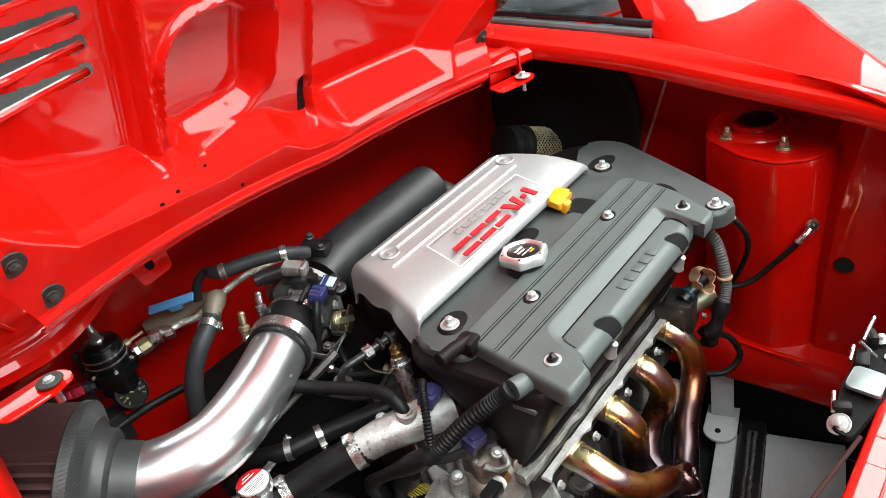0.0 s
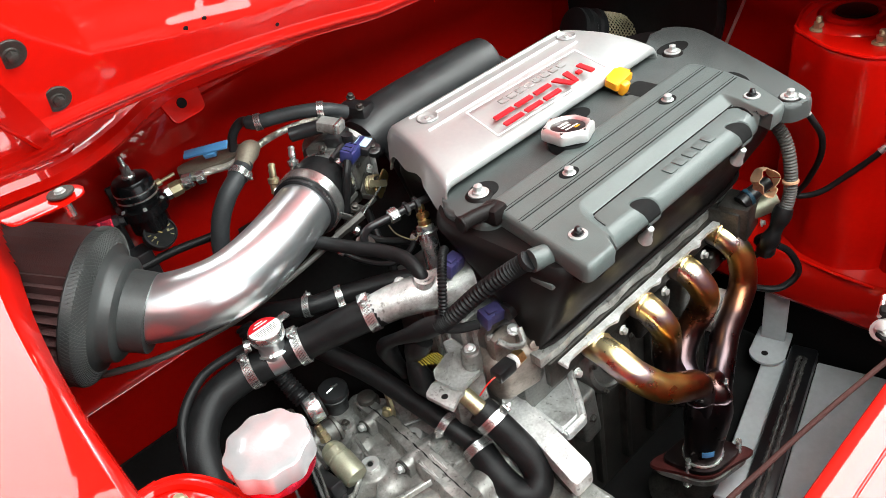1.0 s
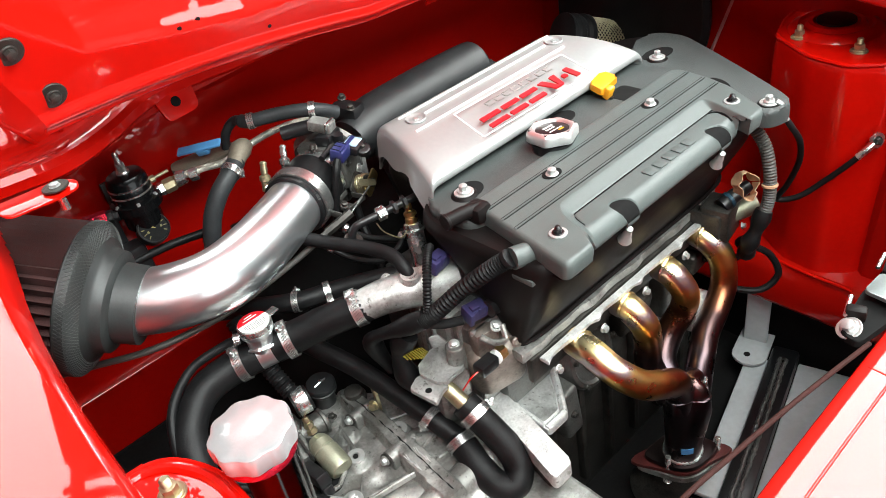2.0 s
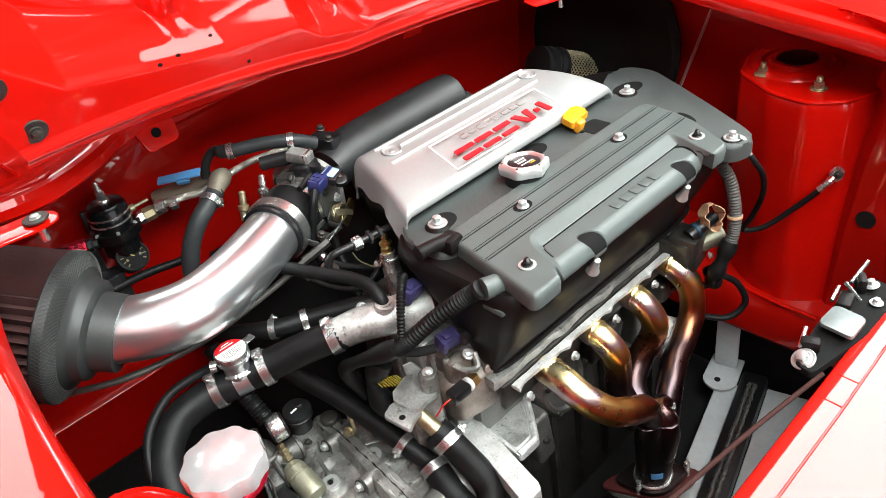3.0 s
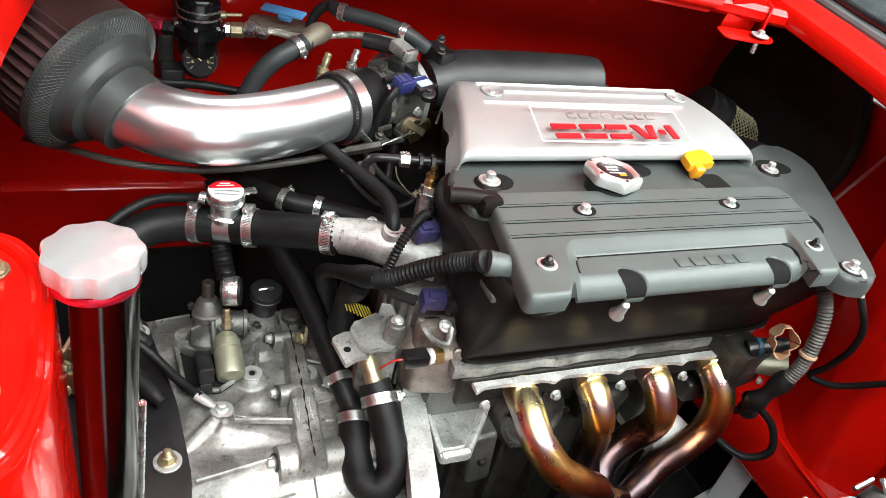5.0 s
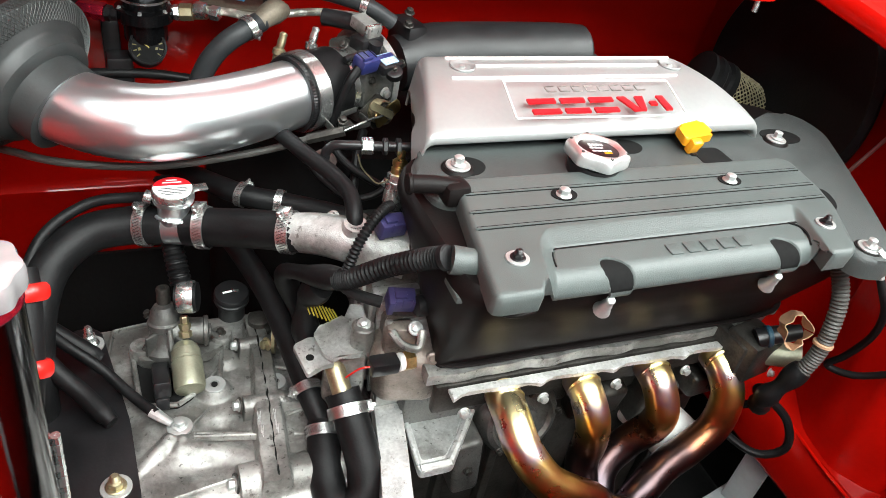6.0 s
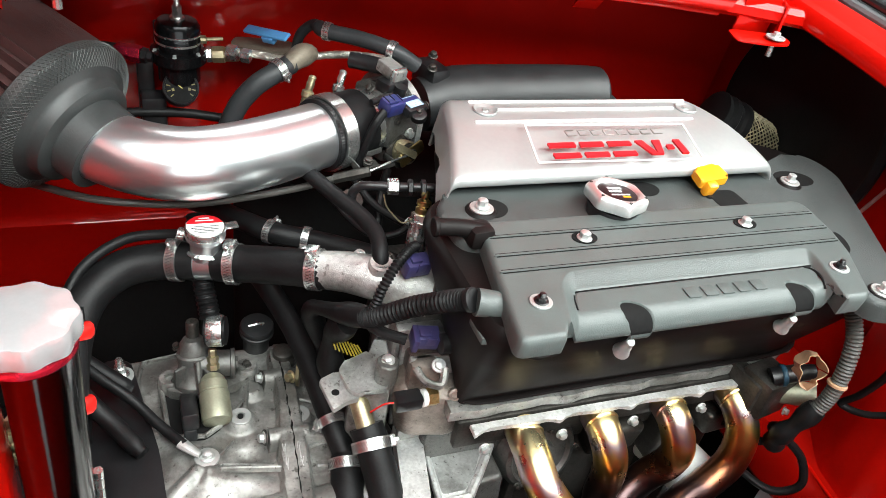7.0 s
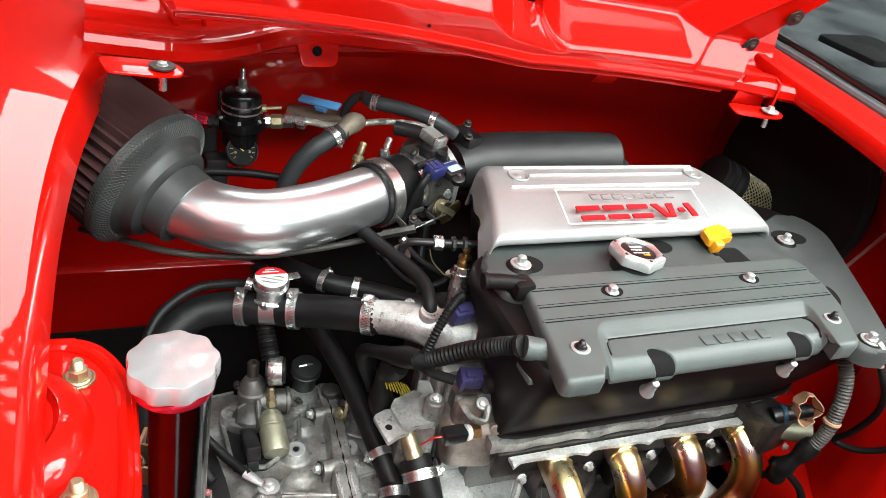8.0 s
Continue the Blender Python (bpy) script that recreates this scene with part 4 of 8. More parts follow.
        for dy in (0.0003, 0.0043):
            bm = bmesh.new()
            box(bm, (x1 - x0 - 0.004, 0.0011, 0.0006), pose((x0 + x1) / 2, y + dy, 0.7967))
            part("groove", bm, VOID, th)
    # raised maker's lettering, as plain bars
    for k in range(5):
        bm = bmesh.new()
        prism(bm, rect(0.1540 + k * 0.0196, -0.0075, 0.1680 + k * 0.0196, 0.0065, 0.002), 0.0, 0.0016, Matrix.Translation((0, 0, 0.7893)) @ pose(0, 0, 0, 2.3), 0.0006)
        part("raised_mark", bm, PLASTIC, th)
    for x, y in ((0.002, 0.003), (0.3445, 0.003)):
        put("washer", WASHER, th, align((x, y, 0.7965), (0, 0, 1)) @ Matrix.Diagonal((0.0105, 0.0098, 0.010, 1)))
        put("stud_nut", STUD_D, th, align((x, y, 0.798), (0, 0, 1)) @ Matrix.Diagonal((0.0085, 0.0085, 0.0062, 1)), "dark nut on its stud")
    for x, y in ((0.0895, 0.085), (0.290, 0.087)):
        # flat black oval laid on the plate as the shade round the bolt
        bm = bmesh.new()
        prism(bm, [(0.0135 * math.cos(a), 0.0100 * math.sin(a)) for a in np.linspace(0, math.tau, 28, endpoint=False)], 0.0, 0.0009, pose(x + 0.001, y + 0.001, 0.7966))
        part("recess_shade", bm, VOID, th, "flat black oval for the shade in a bolt recess")
        bolt(th, (x, y, 0.7970), (0, 0, 1), 0.0098)


build_coil_cover()


RIDGE = mat("machined_bright_ridge", (0.80, 0.81, 0.80), 0.38, 0.3, 0.0, 0.05, 60, 0.02, 300)


def build_intake_cover():
    th = thing("intake_cover", (0.18, 0.26, 0.78), "silver painted plastic intake cover with ridges and a red badge", "engine cover")
    prof = curve([(0.190, 0.797, 0), (0.1835, 0.798, 0), (0.1825, 0.8035, 0), (0.187, 0.8095, 0), (0.20, 0.8155, 0), (0.222, 0.8228, 0), (0.25, 0.8288, 0), (0.28, 0.8315, 0), (0.305, 0.8315, 0), (0.322, 0.828, 0), (0.334, 0.820, 0), (0.342, 0.806, 0), (0.346, 0.77, 0)], 3)
    bm = bmesh.new()
    rows = []
    for q in prof:
        y, z = q.x, q.y
        f = (y - 0.184) / 0.15
        x0, x1 = -0.004 + 0.040 * f, 0.409 - 0.052 * f
        # the near end curls down into a skirt, deep at the front and at the back
        deep = 0.040 - 0.016 * math.exp(-((y - 0.245) / 0.028) ** 2) - 0.010 * step(0.30 - y, 0.03)
        deep = max(0.002, min(deep, z - 0.772))
        row = []
        for a, d in ((0, 1.0), (0, 0.75), (0, 0.5), (0, 0.25)):
            row.append((x0 - 0.011 - 0.010 * d * (1 if y < 0.24 else 0.6), y - 0.002 * d, z - 0.010 - deep * d))
        for a in np.linspace(0, math.pi / 2, 7):
            row.append((x0 - 0.011 * math.cos(a), y, z - 0.010 * (1 - math.sin(a))))
        for t in np.linspace(0, 1, 36)[1:]:
            x = x0 + t * (x1 - 0.012 - x0)
            row.append((x, y, z))
        for a in np.linspace(math.pi / 2, 0, 6)[1:]:
            row.append((x1 - 0.012 + 0.012 * math.cos(a), y, z - 0.014 * (1 - math.sin(a))))
        row.append((x1 + 0.002, y, max(0.770, z - 0.035)))
        rows.append(row)
    slab(bm, rows, 0.0028)
    part("cover_shell", bm, SILVER, th, "", 0.9)
    # bright ridges
    for y, z, x0, x1 in ((0.311, 0.8312, 0.048, 0.352), (0.289, 0.8322, 0.076, 0.320), (0.263, 0.8306, 0.038, 0.332)):
        bm = bmesh.new()
        box(bm, (x1 - x0, 0.0042, 0.0034), pose((x0 + x1) / 2, y, z, -3), 0.0014)
        part("ridge", bm, RIDGE, th, "bare machined ridge")
    # countersunk screws
    for x in (0.060, 0.338):
        bm = bmesh.new()
        lathe(bm, [(0.0135, -0.002), (0.0145, 0.0006), (0.0135, 0.0016), (0.0105, -0.0002), (0.0085, -0.0014), (0.002, -0.0016)], pose(x, 0.288, 0.8325), 28)
        cup = part("screw_cup", bm, SILVER, th)
        put("screw", BOLT, cup, align((x, 0.288, 0.8312), (0, 0, 1)) @ Matrix.Diagonal((0.0062, 0.0062, 0.003, 1)))
    # badge: framed plate with red letter shapes
    slope = math.degrees(math.atan2(0.0105, 0.06))

    def on(x, y, h):
        return Vector((x, y, 0.822 + (y - 0.185) * 0.165 + h))

    def bar(bm, x0, y0, x1, y1, w, h=0.0):
        a, b = Vector((x0, y0)), Vector((x1, y1))
        c = (a + b) / 2
        ang = math.degrees(math.atan2(b.y - a.y, b.x - a.x))
        box(bm, ((b - a).length, w, 0.0012), Matrix.Translation(on(c.x, c.y, 0.0028 + h)) @ pose(0, 0, 0, slope, 0, 0) @ pose(0, 0, 0, 0, 0, ang))

    bm = bmesh.new()
    for x0, y0, x1, y1 in ((0.090, 0.246, 0.300, 0.242), (0.080, 0.183, 0.291, 0.179), (0.090, 0.246, 0.080, 0.183), (0.300, 0.242, 0.291, 0.179)):
        bar(bm, x0, y0, x1, y1, 0.0016, 0.0002)
    part("badge_frame", bm, WHITE, th)
    # plain red blocks in a row
    def block(pts):
        bm = bmesh.new()
        lo = [bm.verts.new(on(x, y, 0.0010)) for x, y in pts]
        hi = [bm.verts.new(on(x, y, 0.0034)) for x, y in pts]
        k = len(pts)
        for q in range(k):
            bm.faces.new((lo[q], lo[(q + 1) % k], hi[(q + 1) % k], hi[q]))
        bm.faces.new(hi)
        bm.faces.new(list(reversed(lo)))
        part("badge_block", bm, LETTER, th)

    y0, y1 = 0.190, 0.214
    ym = (y0 + y1) / 2
    for x0, x1 in ((0.103, 0.136), (0.142, 0.172), (0.178, 0.208)):
        block([(x0, y0), (x1, y0), (x1, y0 + 0.0065), (x0, y0 + 0.0065)])
        block([(x0 + 0.001, y1 - 0.0065), (x1 + 0.001, y1 - 0.0065), (x1 + 0.001, y1), (x0 + 0.001, y1)])
    block([(0.216, y1), (0.227, y0), (0.236, y0), (0.226, y1)])
    block([(0.239, y1), (0.236, y0), (0.243, y0), (0.250, y1)])
    block([(0.254, ym - 0.003), (0.263, ym - 0.003), (0.263, ym + 0.003), (0.254, ym + 0.003)])
    block([(0.269, y0), (0.278, y0), (0.277, y1), (0.268, y1)])
    bm = bmesh.new()
    for k in range(8):
        x = 0.135 + k * 0.0165
        bar(bm, x, 0.226, x + 0.011, 0.226, 0.0014)
        bar(bm, x, 0.235, x + 0.011, 0.235, 0.0014)
        bar(bm, x, 0.226, x, 0.235, 0.0014)
    tagged(part("badge_line", bm, CAST_LT, th, "small embossed line of characters shown as bars"), kind="stuff")
    return th


build_intake_cover()


def build_oil_cap():
    th = thing("oil_filler_cap", (0.152, 0.136, 0.787), "polished aluminium oil filler cap with a dark badge", "oil cap")
    at = pose(0.152, 0.136, 0.789, -3, 4, 0)
    bm = bmesh.new()
    lathe(bm, [(0.026, -0.006), (0.027, 0.002), (0.0275, 0.009)], at, 48)
    part("cap_neck", bm, BLACK, th, "shadowed black neck")
    bm = bmesh.new()
    scallop = lambda a: 1 - 0.115 * abs(math.cos(3 * a + 0.3)) ** 1.3
    rings = []
    for r, z, deep in ((0.026, 0.010, 1), (0.0320, 0.0115, 1), (0.0338, 0.014, 1), (0.0338, 0.0215, 1), (0.0328, 0.0245, 1), (0.0305, 0.0265, 1), (0.0275, 0.0274, 0.5), (0.0245, 0.0270, 0), (0.0226, 0.0255, 0), (0.0214, 0.0225, 0)):
        rings.append([at @ Vector((r * (1 + (scallop(a) - 1) * deep) * math.cos(a), r * (1 + (scallop(a) - 1) * deep) * math.sin(a), z)) for a in np.linspace(0, math.tau, 120, endpoint=False)])
    loft(bm, rings, True, False)
    body = part("cap_body", bm, mat("chromed_aluminium", (0.80, 0.81, 0.80), 0.32, 0.78, 0, 0.06, 40, 0.03, 200), th)
    for k in range(6):
        a = (k + 0.5) * math.pi / 3 - 0.1
        bm = bmesh.new()
        lathe(bm, [(0.0017, 0.0262), (0.0017, 0.0274), (0.0010, 0.0275), (0.0009, 0.0268)], at @ pose(0.0290 * math.cos(a), 0.0290 * math.sin(a), 0), 12)
        part("cap_screw", bm, DARK, body)
    bm = bmesh.new()
    lathe(bm, [(0.0214, 0.0225), (0.0214, 0.0240), (0.0205, 0.0244)], at, 40)
    part("cap_badge", bm, BLACK, th, "black badge disc")
    bm = bmesh.new()
    for k, (w, y) in enumerate(((0.018, 0.0075), (0.022, 0.001), (0.024, -0.006))):
        for j in range(4 - k % 2):
            ww = w / 4
            box(bm, (ww * 0.75, 0.0036 - 0.0008 * k, 0.0006), at @ pose(-w / 2 + ww * (j + 0.5), y, 0.0246))
    part("badge_bars", bm, WHITE, th)
    bm = bmesh.new()
    box(bm, (0.009, 0.0026, 0.0006), at @ pose(0.005, -0.0105, 0.0246))
    part("badge_stripe", bm, YELLOW, th)


def build_dipstick():
    th = thing("dipstick", (0.300, 0.165, 0.787), "yellow plastic dipstick handle in its recess", "dipstick")
    bm = bmesh.new()
    prism(bm, rounded([(-0.019, -0.011), (0.019, -0.013), (0.017, 0.013), (-0.016, 0.012)], 0.005), 0.0, 0.011, pose(0.301, 0.172, 0.800, 12, -8, 4), 0.004)
    box(bm, (0.015, 0.010, 0.018), pose(0.295, 0.157, 0.797, 20, 0, 4), 0.003)
    part("handle", bm, YELLOW, th)
    bm = bmesh.new()
    lathe(bm, [(0.004, 0.70), (0.004, 0.79)], pose(0.296, 0.154, 0), 10)
    part("tube", bm, BLACK, th)
    # thin black plate stands for the shade in the handle's recess
    bm = bmesh.new()
    prism(bm, rect(0.298, 0.128, 0.338, 0.166, 0.008), 0.7868, 0.7880, Matrix(), 0.0005)
    part("recess", bm, VOID, th)


build_oil_cap()
build_dipstick()


# cover bolts, breather stubs and cups on the valve cover
def build_cover_fittings():
    for x, y, z, s in ((0.010, 0.155, 0.791, 0.0095), (0.432, 0.172, 0.790, 0.009), (0.376, -0.030, 0.7885, 0.0088), (0.187, 0.158, 0.79, 0.007)):
        bm = bmesh.new()
        lathe(bm, [(s * 1.75, -0.022), (s * 1.75, -0.003), (s * 1.5, 0.0)], pose(x, y, z), 28)
        cup = part("bolt_seat", bm, PLASTIC_B, valve_cover)
        put("washer", WASHER, cup, align((x, y, z), (0, 0, 1)) @ Matrix.Diagonal((s * 1.3, s * 1.3, s, 1)))
        put("bolt", BOLT, cup, align((x, y, z + 0.002), (0, 0, 1)) @ Matrix.Diagonal((s, s, s * 1.2, 1)))
    # breather stub at the corner and harness stub on the end
    bm = bmesh.new()
    tube(bm, [(-0.008, 0.110, 0.796), (-0.03, 0.114, 0.799), (-0.056, 0.117, 0.800)], 0.0085, 16)
    lathe(bm, [(0.0085, 0), (0.0098, 0.001), (0.0098, 0.004), (0.0085, 0.005)], align((-0.052, 0.1165, 0.800), (-1, 0.1, 0)), 18)
    box(bm, (0.026, 0.026, 0.022), pose(-0.012, 0.110, 0.793, 0, 0, 6), 0.006)
    part("breather_stub", bm, PLASTIC_B, valve_cover)
    bm = bmesh.new()
    tube(bm, [(-0.01, 0.02, 0.776), (-0.03, 0.024, 0.780), (-0.045, 0.028, 0.782)], 0.0125, 16)
    box(bm, (0.02, 0.03, 0.008), pose(-0.035, 0.018, 0.757), 0.002)
    part("harness_stub", bm, PLASTIC, valve_cover)


build_cover_fittings()


# ---- exhaust manifold ----
def build_exhaust():
    th = thing("exhaust_manifold", (0.16, -0.05, 0.30), "heat-tinted stainless tubular exhaust manifold", "exhaust manifold")
    bm = bmesh.new()
    o = []
    for k in range(90):
        x = -0.010 + 0.384 * k / 89
        port = min(abs(x - p) for p in (0.055, 0.149, 0.243, 0.337))
        lug = min(abs(x - p) for p in (-0.010, 0.090, 0.181, 0.276, 0.366))
        o.append((x, 0.0325 - 0.0020 * step(port - 0.020, 0.03) - 0.0064 * step(lug - 0.006, 0.018)))
    o += [(0.374, 0.0415), (-0.010, 0.0415)]
    prism(bm, o, 0.5950, 0.6005, Matrix(), 0.0018, 2)
    part("port_flange", bm, cast("bright_flange_steel", (0.86, 0.86, 0.84), (0.50, 0.47, 0.42), 0.40, 0.25), th, "bright machined port flange")
    runs = (
        [(0.055, 0.045, 0.579), (0.053, 0.012, 0.576), (0.056, -0.020, 0.560), (0.079, -0.044, 0.532), (0.112, -0.052, 0.510), (0.142, -0.054, 0.490), (0.160, -0.054, 0.462), (0.166, -0.055, 0.420)],
        [(0.149, 0.045, 0.579), (0.150, 0.022, 0.573), (0.156, 0.004, 0.548), (0.168, 0.008, 0.505), (0.174, 0.004, 0.465), (0.178, -0.030, 0.420)],
        [(0.243, 0.045, 0.579), (0.244, 0.020, 0.572), (0.250, 0.003, 0.543), (0.253, 0.008, 0.508), (0.238, 0.014, 0.474), (0.210, 0.002, 0.446), (0.192, -0.036, 0.418)],
        [(0.337, 0.045, 0.579), (0.339, 0.022, 0.571), (0.343, 0.002, 0.545), (0.335, -0.008, 0.506), (0.306, -0.016, 0.480), (0.268, -0.026, 0.470), (0.230, -0.044, 0.455), (0.194, -0.062, 0.418)],
    )
    for r in runs:
        bm = bmesh.new()
        r = [(x - 0.010 * min(1.0, max(0.0, (0.50 - z) / 0.06)), y + 0.004 * min(1.0, max(0.0, (0.50 - z) / 0.06)), z) for x, y, z in r]
        tube(bm, r, 0.0195, 22, 8)
        part("primary_pipe", bm, HEAT, th)
        bm = bmesh.new()
        lathe(bm, [(0.0198, 0.0), (0.0206, 0.002), (0.0198, 0.004)], align(Vector(r[0]) + Vector((0, -0.014, -0.001)), (0, -1, -0.08)), 24)
        part("weld_collar", bm, HEAT, th)
    bm = bmesh.new()
    rings = []
    for q, z, s in ((0.172, 0.474, 0.30), (0.172, 0.468, 0.58), (0.172, 0.458, 0.74), (0.172, 0.444, 0.84), (0.172, 0.425, 0.88), (0.170, 0.385, 0.76), (0.168, 0.350, 0.64), (0.166, 0.326, 0.60)):
        lobe = 0.16 * (z - 0.325) / 0.125
        rings.append([(q + 0.046 * s * (1 - lobe + lobe * math.cos(4 * a)) * math.cos(a), -0.052 + 0.042 * s * (1 - lobe + lobe * math.cos(4 * a)) * math.sin(a), z) for a in np.linspace(0, math.tau, 40, endpoint=False)])
    loft(bm, rings)
    col = part("collector", bm, HEAT, th)
    rng = random.Random(3)
    for a0, a1, m_w in ((-40, -8, STEEL), (-8, 320, HEAT)):
        bm = bmesh.new()
        tube(bm, [(0.171 + 0.046 * 0.80 * (0.87 + 0.13 * math.cos(4 * a)) * math.cos(a), -0.052 + 0.042 * 0.80 * (0.87 + 0.13 * math.cos(4 * a)) * math.sin(a), 0.4525 + rng.uniform(-0.0012, 0.0012)) for a in np.radians(np.linspace(a0, a1, max(6, int((a1 - a0) / 9))))], lambda u: 0.0021 + 0.0006 * math.sin(u * 40), 7, 3)
        part("weld_bead", bm, m_w, col)
    bm = bmesh.new()
    tube(bm, [(0.166 + (0.0282 + 0.0008 * (k % 2)) * math.cos(k * math.tau / 60), -0.052 + (0.0260 + 0.0008 * (k % 2)) * math.sin(k * math.tau / 60), 0.3275) for k in range(61)], 0.0022, 6, 1)
    part("weld_bead", bm, STEEL, col)
    bm = bmesh.new()
    slab(bm, [[(0.1675 + 0.0300 * math.cos(a), -0.052 + 0.0275 * math.sin(a), z) for a in np.linspace(radians(-152), radians(-118), 8)] for z in (0.360, 0.349)], 0.0006)
    part("marking", bm, BLUE_LT, col, "faded pale blue ink mark")
    GASKET = mat("rust_red_gasket", (0.10, 0.020, 0.018), 0.45, 0.3, 0.0, 0.3, 60, 0.1, 300)
    for z, z1, rr, ear, m_fl, nm in ((0.319, 0.326, 0.037, 0.45, HEAT, "outlet_flange"), (0.310, 0.316, 0.038, 0.95, GASKET, "gasket"), (0.297, 0.307, 0.040, 0.62, CAST, "pipe_flange")):
        bm = bmesh.new()
        o = [(rr * (1 + ear * abs(math.cos(a)) ** 7) * math.cos(a), rr * math.sin(a) * 0.92) for a in np.linspace(0, math.tau, 56, endpoint=False)]
        prism(bm, o, z, z1, pose(0.164, -0.051, 0, 0, 0, -42), 0.002)
        part(nm, bm, m_fl, th)
    for p in ((0.131, -0.050), (0.203, -0.086)):
        bm = bmesh.new()
        lathe(bm, [(0.0038 + (0.0007 if k % 2 else 0), 0.288 + 0.0021 * k) for k in range(27)], pose(p[0], p[1], 0), 12)
        part("threaded_stud", bm, STEEL, th)
        put("stud_nut", STUD_S, th, align((p[0], p[1], 0.287), (0, 0, 1)) @ Matrix.Diagonal((0.0085, 0.0085, 0.007, 1)))
    bm = bmesh.new()
    tube(bm, [(0.164, -0.051, 0.30), (0.157, -0.045, 0.26), (0.14, 0.0, 0.22)], 0.03, 18, 6)
    part("down_pipe", bm, DARK, th)
    for x, z in ((0.004, 0.578), (0.096, 0.578), (0.188, 0.578), (0.283, 0.578), (0.368, 0.578)):
        bolt(th, (x, 0.026, z), (0, -1, 0.1), 0.0085, BOLT)


build_exhaust()


def build_pump():
    th = thing("water_pump", (0.10, 0.09, 0.47), "dull cast water pump housing behind the exhaust pipes", "water pump")
    bm = bmesh.new()
    lathe(bm, [(0.052, -0.03), (0.050, 0.0), (0.046, 0.006), (0.040, 0.008), (0.036, 0.004), (0.020, 0.004), (0.018, 0.012), (0.010, 0.014)], align((0.105, 0.062, 0.500), (0.05, -1, 0.25)), 36)
    part("pump_body", bm, SELECT, th)
    for a in (0.3, 1.5, 2.7, 3.9, 5.1):
        bolt(th, Vector((0.105, 0.056, 0.502)) + Vector((0.043 * math.cos(a), -0.008 + 0.01 * math.sin(a), 0.042 * math.sin(a))), (0.05, -1, 0.25), 0.006, BOLT_D)
    for w, q, m_w in (((0.07, 0.05, 0.05), pose(0.205, 0.075, 0.51, 10, 0, 0), DARK), ((0.05, 0.05, 0.07), pose(0.29, 0.07, 0.49, 0, 8, 0), SELECT), ((0.035, 0.05, 0.09), pose(0.035, 0.06, 0.46, 0, -6, 0), SELECT), ((0.06, 0.04, 0.035), pose(0.35, 0.055, 0.525, 0, 0, 4), DARK)):
        bm = bmesh.new()
        box(bm, w, q, 0.007, 3)
        boss = part("cast_boss", bm, m_w, th)
        put("bolt", BOLT_D, boss, q @ pose(0, -w[1] / 2, 0, 90) @ Matrix.Diagonal((0.008, 0.008, 0.008, 1)))


build_pump()


# ---- intake side ----
PIPE = [(-0.360, 0.353, 0.780), (-0.340, 0.336, 0.773), (-0.302, 0.311, 0.770), (-0.255, 0.300, 0.768), (-0.200, 0.314, 0.767), (-0.148, 0.339, 0.766), (-0.105, 0.362, 0.766)]


def build_intake_pipe():
    th = thing("intake_pipe", (-0.255, 0.30, 0.73), "polished aluminium intake pipe with a black rubber coupler", "intake pipe")
    bm = bmesh.new()
    tube(bm, PIPE, 0.0385, 36, 8)
    part("bent_pipe", bm, POLISH, th)
    d = Vector((0.887, 0.462, 0)).normalized()
    c = Vector(PIPE[-1])
    bm = bmesh.new()
    tube(bm, [c - d * 0.004, c + d * 0.02, c + d * 0.054], 0.0425, 36, 3)
    part("coupler", bm, RUBBER, th, "black rubber coupler")
    bm = bmesh.new()
    k = 80
    m = align(c - d * 0.008, d)
    lathe(bm, [(0.0395, 0.0), (0.0430, 0.0005), (0.0430, 0.005), (0.0395, 0.006)], m, 2 * k, lambda a: 1 + 0.008 * (1 if int(a / math.tau * 2 * k + 0.5) % 2 else -1))
    part("knurled_edge", bm, BLACK, th)
    clamp(th, c + d * 0.009, d, 0.0428, 0.018, 60, False)
    bm = bmesh.new()
    lathe(bm, [(0.036, 0.050), (0.0412, 0.051), (0.0412, 0.066), (0.038, 0.068)], align(c, d), 40)
    part("steel_neck", bm, STEEL, th, "bright steel neck")


